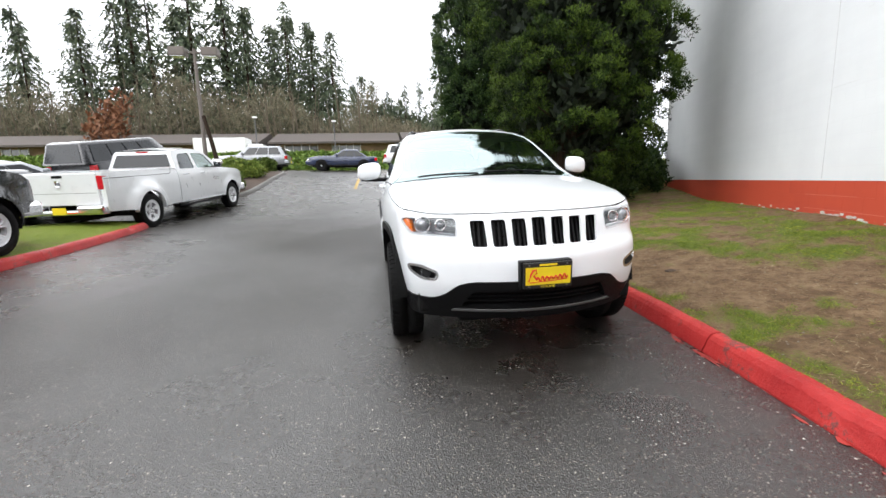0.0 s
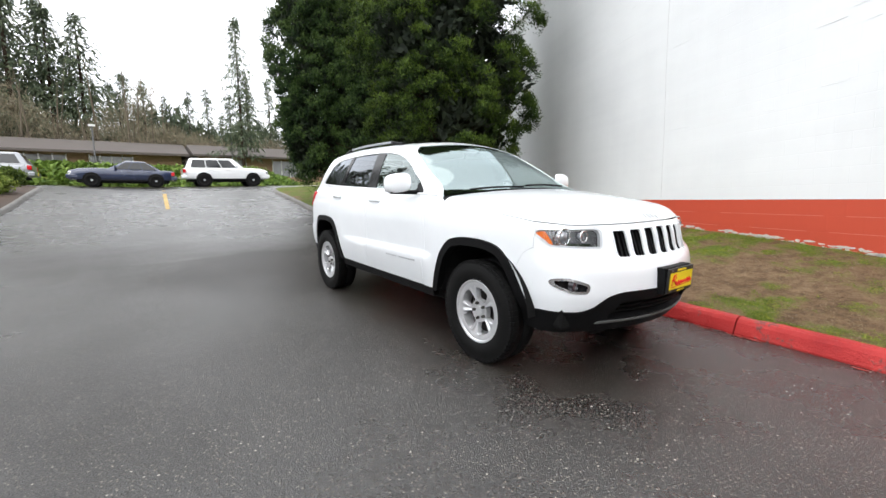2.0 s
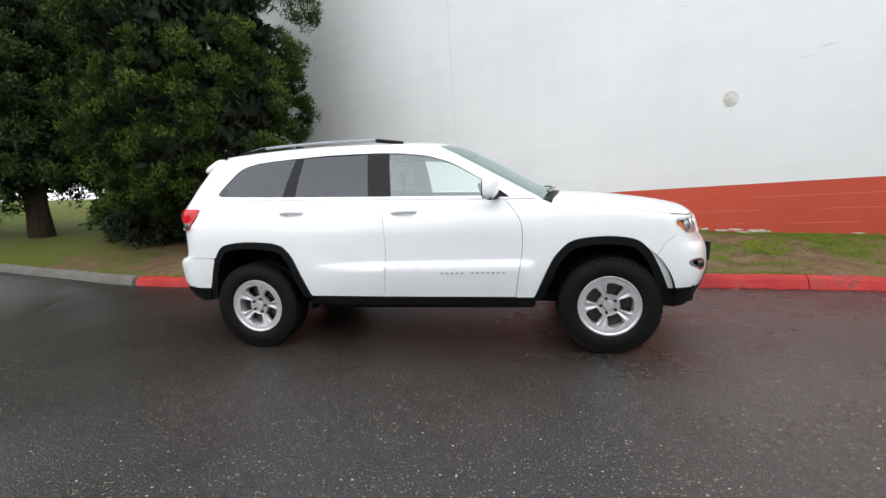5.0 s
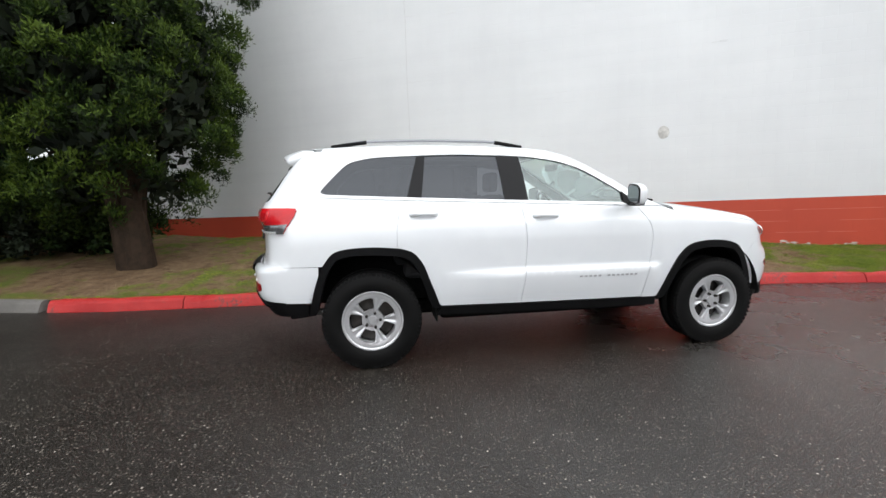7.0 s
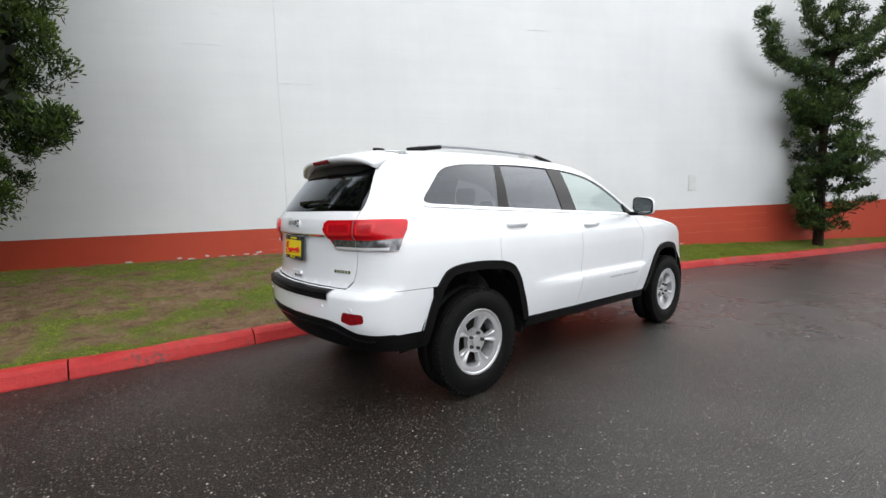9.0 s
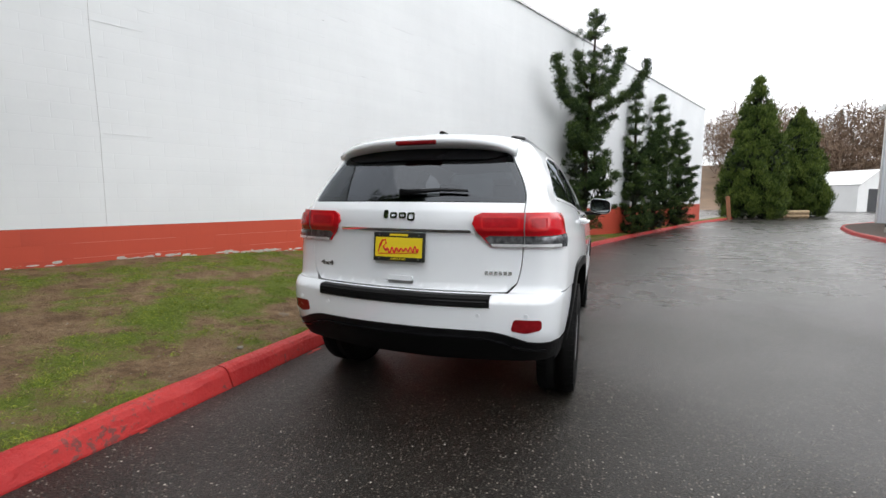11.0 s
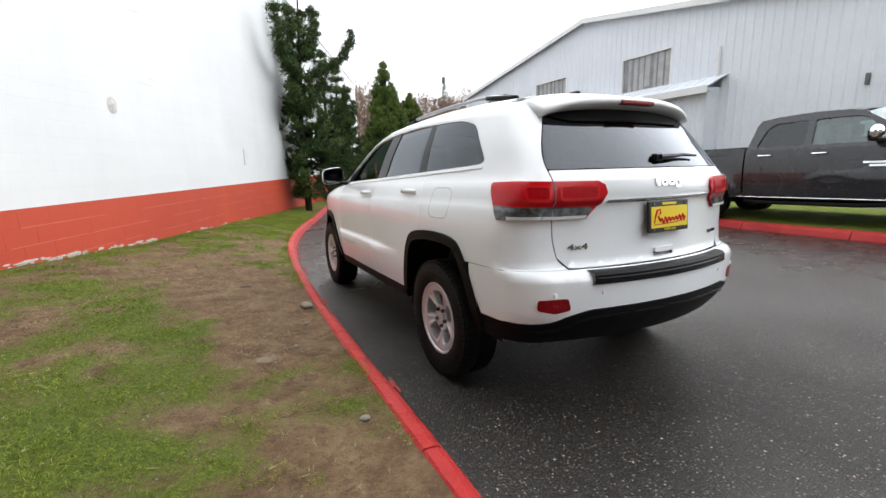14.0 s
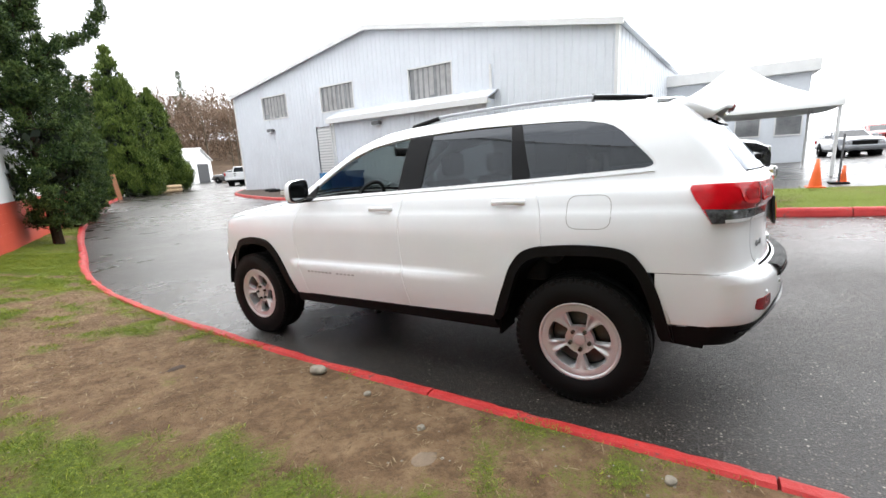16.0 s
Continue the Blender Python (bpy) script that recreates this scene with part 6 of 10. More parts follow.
def ribbed(name, x0, x1, y, zlow, ztop, mat, parent, openings=(), pitch=0.30, out=1):
    """A ribbed sheet wall standing in the plane y, with rectangular openings cut through."""
    bm = bmesh.new()
    cuts = sorted({x0, x1} | {v for o in openings for v in o[:2]})
    xs_ = [x0]
    k = math.floor(x0 / pitch)
    marks = []
    while k * pitch < x1:
        b = k * pitch
        for o, d in ((0.0, 0.0), (0.03, 0.022), (0.075, 0.022), (0.105, 0.0)):
            if x0 < b + o < x1:
                marks.append((b + o, d))
        k += 1
    for c_ in cuts:
        marks.append((c_, None))
    marks.sort(key=lambda v: v[0])
    last = 0.0
    col = []
    for x, d in marks:
        if d is None:
            d = last
        last = d
        if not col or x - col[-1][0] > 0.002:
            col.append((x, d))
    zs_of = lambda x: [zlow] + sorted({v for o in openings if o[0] - 1e-6 <= x <= o[1] + 1e-6 for v in o[2:4]}) + [ztop(x) if callable(ztop) else ztop]
    for (xa, da), (xb, db) in zip(col, col[1:]):
        mid = (xa + xb) / 2
        za = [zlow, ztop(xa) if callable(ztop) else ztop]
        holes = [o for o in openings if o[0] < mid < o[1]]
        spans = []
        cur = zlow
        for o in sorted(holes, key=lambda o: o[2]):
            spans.append((cur, o[2], False))
            cur = o[3]
        spans.append((cur, None, True))
        for lo, hi, last_ in spans:
            ha = hi if not last_ else (ztop(xa) if callable(ztop) else ztop)
            hb = hi if not last_ else (ztop(xb) if callable(ztop) else ztop)
            if ha - lo < 0.01:
                continue
            bm.faces.new([bm.verts.new(v) for v in ((xa, y + out * da, lo), (xb, y + out * db, lo), (xb, y + out * db, hb), (xa, y + out * da, ha))])
    bmesh.ops.remove_doubles(bm, verts=bm.verts, dist=0.0005)
    me = bpy.data.meshes.new(name)
    bm.to_mesh(me)
    bm.free()
    me.materials.append(mat)
    ob = new(name, me)
    ob.parent = parent
    return ob


wins = [(12.1, 14.7, 4.36, 5.80), (6.35, 9.05, 4.30, 5.72), (0.05, 2.62, 4.2, 5.70)]
roll = (7.45, 9.7, -0.4, 3.56)
ribbed("gable_wall", -7.0, 17.8, 0.0, -0.5, roof_at, METAL_WALL, shop, wins + [roll])
bm = bmesh.new()
bm.faces.new([bm.verts.new(v) for v in ((17.8, -18, -0.5), (-7.0, -18, -0.5), (-7.0, -18, roof_at(-7.0)), (5, -18, 7.97), (17.8, -18, roof_at(17.8)))])
part("rear_wall", bm, METAL_WALL, shop)
for x0, s_ in ((-7.0, -1), (17.8, 1)):
    # one folded sheet along each flank
    bm = bmesh.new()
    col = []
    for k in range(60):
        d0 = 0.02 if k % 2 else 0.0
        col += [(-18 + 0.3 * k + 0.004, d0), (-18 + 0.3 * (k + 1) - 0.004, d0)]
    lo = [bm.verts.new((x0 + s_ * d0, y, -0.5)) for y, d0 in col]
    hi = [bm.verts.new((x0 + s_ * d0, y, roof_at(x0))) for y, d0 in col]
    for k in range(len(col) - 1):
        bm.faces.new((lo[k], lo[k + 1], hi[k + 1], hi[k]))
    part("side_wall", bm, METAL_WALL, shop)
for xa, xb in ((-7.25, 5.0), (5.0, 18.05)):
    bm = bmesh.new()
    za, zb = roof_at(xa), roof_at(xb)
    vs = [bm.verts.new(v) for v in ((xa, 0.25, za + 0.02), (xb, 0.25, zb + 0.02), (xb, -18.2, zb + 0.02), (xa, -18.2, za + 0.02), (xa, 0.25, za + 0.12), (xb, 0.25, zb + 0.12), (xb, -18.2, zb + 0.12), (xa, -18.2, za + 0.12))]
    for f in ((0, 1, 2, 3), (7, 6, 5, 4), (0, 4, 5, 1), (1, 5, 6, 2), (2, 6, 7, 3), (3, 7, 4, 0)):
        bm.faces.new([vs[i] for i in f])
    part("roof_slope", bm, METAL_WALL, shop)
    bm = bmesh.new()
    vs = [bm.verts.new(v) for v in ((xa, 0.253, za - 0.10), (xb, 0.253, zb - 0.10), (xb, 0.253, zb + 0.13), (xa, 0.253, za + 0.13), (xa, 0.30, za - 0.10), (xb, 0.30, zb - 0.10), (xb, 0.30, zb + 0.13), (xa, 0.30, za + 0.13))]
    for f in ((0, 1, 2, 3), (7, 6, 5, 4), (0, 4, 5, 1), (1, 5, 6, 2), (2, 6, 7, 3), (3, 7, 4, 0)):
        bm.faces.new([vs[i] for i in f])
    part("verge_trim", bm, METAL_TRIM, shop)
bm_part("corner_trim", METAL_TRIM, shop, lambda bm: box(bm, (-7.06, -0.12, -0.5), (-6.94, 0.06, 5.8)))
bm_part("corner_trim", METAL_TRIM, shop, lambda bm: box(bm, (17.74, -0.12, -0.5), (17.86, 0.06, 6.1)))
rng = random.Random(3)
for x0, x1, z0, z1 in wins:
    w_ = bm_part("window", PANE, shop, lambda bm: box(bm, (x0, -0.09, z0), (x1, -0.07, z1)), "high window with hanging pale strips")
    for a in ((x0, -0.10, z0, x0 + 0.06, z1), (x1 - 0.06, -0.10, z0, x1, z1)):
        bm_part("frame", METAL_TRIM, w_, lambda bm: box(bm, (a[0], -0.08, a[2]), (a[3], 0.035, a[4])))
    for z in (z0, z1 - 0.06):
        bm_part("frame", METAL_TRIM, w_, lambda bm: box(bm, (x0 + 0.06, -0.08, z), (x1 - 0.06, 0.035, z + 0.06)))
    for k in range(7):
        x = x0 + 0.12 + (x1 - x0 - 0.3) * k / 7
        h = rng.uniform(0.0, 0.5) if rng.random() < 0.3 else 0.0
        bm_part("curtain_strip", CURTAIN, w_, lambda bm: box(bm, (x, -0.068, z0 + 0.07 + h), (x + rng.uniform(0.12, 0.26), -0.055, z1 - 0.07)))
door_r = bm_part("roller_door", simple("pale_roller_door", (0.42, 0.43, 0.44), 0.5), shop, lambda bm: box(bm, (roll[0], -0.10, roll[2]), (roll[1], -0.06, roll[3])), "pale ribbed roller door")
for k in range(24):
    z = roll[2] + 0.05 + k * 0.16
    bm_part("slat", METAL_TRIM, door_r, lambda bm: box(bm, (roll[0] + 0.02, -0.06, z), (roll[1] - 0.02, -0.04, z + 0.11), 0.008))
# lean-to
ribbed("lean_to_wall", -2.0, 7.4, 0.7, -0.5, 3.72, METAL_WALL, shop, [(0.0, 2.12, -0.5, 2.72)])
for x in (7.4, -2.0):
    bm_part("lean_to_end", METAL_WALL, shop, lambda bm: box(bm, (x - 0.02, 0.0, -0.5), (x + 0.02, 0.7, 3.8)))


def lean_roof(bm):
    # one folded sheet: ribs along the slope
    n, xs_ = 42, []
    for k in range(n):
        x0, x1 = -2.25 + 9.9 * k / n, -2.25 + 9.9 * (k + 1) / n
        d = 0.03 if k % 2 else 0.0
        xs_ += [(x0 + 0.004, d), (x1 - 0.004, d)]
    rows_ = [[bm.verts.new((x, y, z + d * w_)) for x, d in xs_] for y, z, w_ in ((0.0, 4.16, 0), (0.0, 4.22, 1), (0.98, 3.80, 1), (0.98, 3.74, 0))]
    for a, b in zip(rows_, rows_[1:] + rows_[:1]):
        for i in range(len(a) - 1):
            bm.faces.new((a[i], a[i + 1], b[i + 1], b[i]))


bm_part("lean_to_roof", METAL_WALL, shop, lean_roof)
bm_part("eave_board", METAL_TRIM, shop, lambda bm: box(bm, (-2.25, 0.985, 3.56), (7.65, 1.02, 3.82), 0.01))
bm_part("eave_soffit", METAL_TRIM, shop, lambda bm: box(bm, (-2.25, 0.70, 3.62), (7.65, 0.985, 3.66)))
bm_part("corner_trim", METAL_TRIM, shop, lambda bm: box(bm, (7.34, 0.64, -0.5), (7.46, 0.76, 3.7)))
bm_part("corner_trim", METAL_TRIM, shop, lambda bm: tube(bm, [(7.52, 0.85, 3.6), (7.52, 0.80, 3.3), (7.52, 0.78, -0.3)], 0.05, 8))
d_ = bm_part("door", GREY_DOOR, shop, lambda bm: box(bm, (0.0, 0.55, -0.4), (2.12, 0.60, 2.72)), "tall flat grey steel door")
for a in ((-0.10, 0.0), (2.12, 2.22)):
    bm_part("door_frame", METAL_TRIM, d_, lambda bm: box(bm, (a[0], 0.54, -0.4), (a[1], 0.735, 2.82), 0.008))
bm_part("door_frame", METAL_TRIM, d_, lambda bm: box(bm, (0.0, 0.54, 2.72), (2.12, 0.735, 2.82), 0.008))
bm_part("door_handle", STEEL, d_, lambda bm: tube(bm, [(1.9, 0.60, 1.0), (1.9, 0.66, 1.0), (1.78, 0.66, 1.0)], 0.015, 6))
LAMP_GREY = simple("grey_lamp_housing", (0.10, 0.10, 0.105), 0.5)
for x, y, z in ((13.9, 0.0, 3.69), (4.1, 0.70, 3.30), (-8.0, -2.5, 3.6)):
    if x < -7:
        continue
    l_ = bm_part("wall_lamp", LAMP_GREY, shop, lambda bm: (box(bm, (x - 0.24, y + 0.02, z - 0.06), (x + 0.24, y + 0.30, z + 0.12), 0.04), tube(bm, [(x - 0.3, y + 0.2, z + 0.05), (x + 0.3, y + 0.2, z + 0.05)], 0.03, 6)), "grey wall flood lamp")
    bm_part("lamp_glass", LAMP_CLEAR, l_, lambda bm: box(bm, (x - 0.18, y + 0.06, z - 0.08), (x + 0.18, y + 0.26, z - 0.055)))
bm_part("vent_pipe", METAL_TRIM, shop, lambda bm: tube(bm, [(-1.92, 0.10, 4.2), (-1.92, 0.10, 5.2)], 0.06, 8))
bm_part("conduit", LAMP_GREY, shop, lambda bm: tube(bm, [(-6.2, 0.05, 3.2), (-6.2, 0.05, 3.5)], 0.06, 8))
bm_part("camera_box", LAMP_GREY, shop, lambda bm: (box(bm, (-7.22, -0.6, 3.1), (-7.06, -0.3, 3.25), 0.02), box(bm, (-7.25, -3.6, 3.2), (-7.04, -3.1, 3.45), 0.03)))

# wing behind the workshop
wing = thing("office_wing", "low flat-roofed grey office wing with small windows", "building", m=Matrix.Translation((-26.0, 0, 0)))
bm_part("wall", METAL_WALL, wing, lambda bm: box(bm, (-8, -9.0, -0.2), (0.0, 6.0, 4.7)))
bm_part("roof_slab", METAL_TRIM, wing, lambda bm: box(bm, (-8.3, -9.3, 4.7), (0.4, 6.3, 5.3), 0.03))
bm_part("chimney", METAL_WALL, wing, lambda bm: box(bm, (-4.6, 5.2, 5.3), (-4.1, 5.8, 7.0), 0.02))
for k in range(8):
    y = -7.5 + 1.75 * k
    w_ = bm_part("window", PANE, wing, lambda bm: box(bm, (0.0, y, 1.7), (0.03, y + 1.05, 2.6)))
    for a in ((y - 0.06, y), (y + 1.05, y + 1.11)):
        bm_part("frame", METAL_TRIM, w_, lambda bm: box(bm, (0.0, a[0], 1.64), (0.06, a[1], 2.66)))
    bm_part("frame", METAL_TRIM, w_, lambda bm: (box(bm, (0.0, y, 1.64), (0.06, y + 1.05, 1.70)), box(bm, (0.0, y, 2.6), (0.06, y + 1.05, 2.66))))

# white peaked canopy before the wing
canopy = thing("canopy_tent", "white peaked fabric canopy on thin posts", "tent", m=Matrix.Translation((-17.8, 2.6, 0)))
FABRIC = simple("white_canopy_fabric", (0.78, 0.78, 0.77), 0.7, vary=0.05, scale=1)


def peak(bm):
    n, m_ = 12, 10
    grid = []
    for j in range(m_ + 1):
        r = j / m_
        z = 2.75 + 1.75 * (1 - r) ** 1.7
        ring = []
        for k in range(4 * n):
            s_, t = divmod(k, n)
            u = -1 + 2 * t / n
            x, y = ((u, -1), (1, u), (-u, 1), (-1, -u))[s_]
            sag = 0.06 * r * (1 - u * u)
            ring.append(bm.verts.new((x * r * 2.8, y * r * 2.8, z - sag)))
        grid.append(ring)
    for a, b in zip(grid[1:], grid[2:]):
        for k in range(4 * n):
            bm.faces.new((a[k], a[(k + 1) % (4 * n)], b[(k + 1) % (4 * n)], b[k]))
    bm.faces.new(grid[1])
    last = [bm.verts.new(v.co - Vector((0, 0, 0.32))) for v in grid[-1]]
    for k in range(4 * n):
        bm.faces.new((grid[-1][k], grid[-1][(k + 1) % (4 * n)], last[(k + 1) % (4 * n)], last[k]))
    bmesh.ops.delete(bm, geom=grid[0], context="VERTS")


bm_part("fabric", FABRIC, canopy, peak, smooth=True)
for x in (-2.7, 2.7):
    for y in (-2.7, 2.7):
        bm_part("post", METAL_TRIM, canopy, lambda bm: tube(bm, [(x, y, 0.0), (x, y, 2.75)], 0.05, 8))

# small white shed far down the drive
shed = thing("shed", "small white gabled shed with an open front", "shed", m=pose(-29.5, -56, -0.3, 0, 0, 35))
bm = bmesh.new()
sec = [(-2.8, 0), (2.8, 0), (2.8, 3.0), (0, 4.6), (-2.8, 3.0)]
a = [bm.verts.new((x, 0, z)) for x, z in sec]
b = [bm.verts.new((x, -5, z)) for x, z in sec]
bm.faces.new(a)
bm.faces.new(b)
for k in range(5):
    bm.faces.new((a[k], a[(k + 1) % 5], b[(k + 1) % 5], b[k]))
part("wall", bm, FABRIC, shed)
# dark plate on the closed front wall stands for the shade inside
bm_part("door_opening", INTERIOR_SHADE, shed, lambda bm: box(bm, (-1.8, -0.02, 0.0), (1.2, 0.03, 2.6)))
bm_part("roof", METAL_TRIM, shed, lambda bm: (box(bm, (-0.05, -5.2, -0.04), (3.3, 0.25, 0.06), 0, Matrix.Translation((0, 0, 4.66)) @ pose(0, 0, 0, 0, 29.7, 0)), box(bm, (-3.3, -5.2, -0.04), (0.05, 0.25, 0.06), 0, Matrix.Translation((0, 0, 4.66)) @ pose(0, 0, 0, 0, -29.7, 0))))

# ---- long low shops behind the street ----
SHINGLE = simple("dark_brown_shingle", (0.075, 0.062, 0.055), 0.85, vary=0.25, scale=1.5, bump_s=0.4, bump_scale=12)
TAN = simple("tan_cladding", (0.26, 0.17, 0.10), 0.8, vary=0.2, scale=0.8)
BRICK_TAN = simple("orange_brown_brick", (0.34, 0.17, 0.085), 0.8, vary=0.2, scale=2.5)


def shop_row(x0, x1, y, z, lab):
    row = thing("shop_row", lab, "building", group="shops behind the street", m=Matrix.Translation((x0, y, z)))
    L = x1 - x0
    bm_part("wall", TAN, row, lambda bm: box(bm, (0, 0, -1.0), (L, 9, 2.35)))
    bm = bmesh.new()
    vs = [bm.verts.new(v) for v in ((-0.6, -1.6, 2.3), (L + 0.6, -1.6, 2.3), (L + 0.6, 4.5, 3.95), (-0.6, 4.5, 3.95), (L + 0.6, 10.6, 2.3), (-0.6, 10.6, 2.3))]
    for f in ((0, 1, 2, 3), (3, 2, 4, 5), (0, 5, 4, 1), (1, 4, 2), (0, 3, 5)):
        bm.faces.new([vs[i] for i in f])
    part("roof", bm, SHINGLE, row)
    bm_part("fascia", SHINGLE, row, lambda bm: box(bm, (-0.6, -1.66, 2.12), (L + 0.6, -1.602, 2.34)))
    rng = random.Random(int(L * 10))
    x = 1.0
    while x < L - 4:
        w_ = rng.uniform(2.4, 4.2)
        if rng.random() < 0.62:
            win = bm_part("shop_window", PANE, row, lambda bm: box(bm, (x, -0.05, 0.2), (x + w_, -0.02, 2.0)))
            n = int(w_ / 1.0) + 1
            for k in range(n + 1):
                xx = x + w_ * k / n
                bm_part("mullion", METAL_TRIM, win, lambda bm: box(bm, (xx - 0.05, -0.10, 0.1), (xx + 0.05, -0.051, 2.1)))
        elif rng.random() < 0.6:
            bm_part("pier", BRICK_TAN, row, lambda bm: box(bm, (x, -0.6, -1.0), (x + 1.6, -0.003, 2.25)))
        else:
            bm_part("sign_board", FABRIC, row, lambda bm: box(bm, (x, -0.08, 1.5), (x + w_, -0.02, 2.05), 0.01))
        x += w_ + rng.uniform(1.2, 3.0)
    return row


shop_row(-62, -14.5, 49, 3.9, "long low brown-roofed shop row with tan walls")
shop_row(-12.5, 1.5, 49.5, 3.9, "low brown-roofed shop row with white shop windows")
shop_row(3.0, 26, 49, 3.9, "low brown-roofed shop row with brick end pier")

# ---- other vehicles ----
CAR_GLASS = simple("dark_window_glass", (0.016, 0.018, 0.021), 0.08, vary=0.2, scale=2, coat=0.0, spec=0.45)
WHITE_CAR = simple("white_vehicle_paint", (0.72, 0.73, 0.74), 0.3, vary=0.03, coat=0.8)
GREY_CAR = simple("dark_grey_metallic", (0.022, 0.022, 0.026), 0.26, metal=0.3, vary=0.08, coat=1.0)
BLACK_CAR = simple("black_vehicle_paint", (0.012, 0.012, 0.014), 0.2, vary=0.1, coat=1.0)
SILVER_CAR = simple("silver_vehicle_paint", (0.30, 0.31, 0.33), 0.3, metal=0.5, vary=0.05, coat=0.8)
BLUE_CAR = simple("dark_blue_vehicle_paint", (0.02, 0.03, 0.07), 0.25, metal=0.2, vary=0.1, coat=1.0)
YELLOW_CAR = simple("yellow_vehicle_paint", (0.65, 0.40, 0.02), 0.3, vary=0.05, coat=0.8)
RED_CAR = simple("red_vehicle_paint", (0.32, 0.02, 0.02), 0.3, vary=0.05, coat=0.8)


def loft(bm, stations, cap=True):
    """Half sections (y, [(x, z), ...]) from sill to centre, mirrored and skinned."""
    rings = []
    for y, half in stations:
        pts = [(x, z) for x, z in half] + [(-x, z) for x, z in half[::-1] if x > 1e-4]
        rings.append([bm.verts.new((x, y, z)) for x, z in pts])
    n = len(rings[0])
    for a, b in zip(rings, rings[1:]):
        for k in range(n):
            bm.faces.new((a[k], a[(k + 1) % n], b[(k + 1) % n], b[k]))
    if cap:
        bm.faces.new(rings[0])
        bm.faces.new(rings[-1])


def body_half(w_, z0, z1, crown=0.02):
    h = z1 - z0
    return [(w_ * 0.90, z0), (w_ * 0.97, z0 + 0.06), (w_, z0 + h * 0.35), (w_ * 1.0, z0 + h * 0.60), (w_ * 0.985, z0 + h * 0.85), (w_ * 0.95, z1 - 0.035), (w_ * 0.90, z1), (w_ * 0.5, z1 + crown * 0.8), (0.0, z1 + crown)]


def quad_part(name, mat, parent, pts, thick=0.012, label=""):
    """A thin plate from a planar outline, thickened inwards."""
    bm = bmesh.new()
    f = bm.faces.new([bm.verts.new(p) for p in pts])
    bm.normal_update()
    r = bmesh.ops.extrude_face_region(bm, geom=[f])
    bmesh.ops.translate(bm, vec=f.normal * -thick, verts=[v for v in r["geom"] if isinstance(v, bmesh.types.BMVert)])
    return part(name, bm, mat, parent, label)


def plain_wheel(name, parent, r, w_, metal):
    hub = new(name)
    hub.parent = parent
    bm_part("tyre", RUBBER, hub, lambda bm: lathe(bm, [(-w_ / 2, r * 0.66), (-w_ / 2, r * 0.93), (-w_ * 0.38, r), (w_ * 0.38, r), (w_ / 2, r * 0.93), (w_ / 2, r * 0.66), (w_ * 0.36, r * 0.62)], 28), smooth=True)

    def face(bm):
        lathe(bm, [(w_ * 0.36, r * 0.64), (w_ * 0.30, r * 0.60)], 28)
        for k in range(6):
            box(bm, (w_ * 0.22, -0.035, 0.0), (w_ * 0.34, 0.035, r * 0.62), 0, pose(0, 0, 0, 60 * k, 0, 0))
        lathe(bm, [(w_ * 0.30, r * 0.2), (w_ * 0.40, r * 0.16)], 16, True)
    bm_part("rim", metal, hub, face)
    bm_part("dark_dish", LINER, hub, lambda bm: lathe(bm, [(w_ * 0.12, r * 0.63), (w_ * 0.10, 0.01)], 24))
    return hub


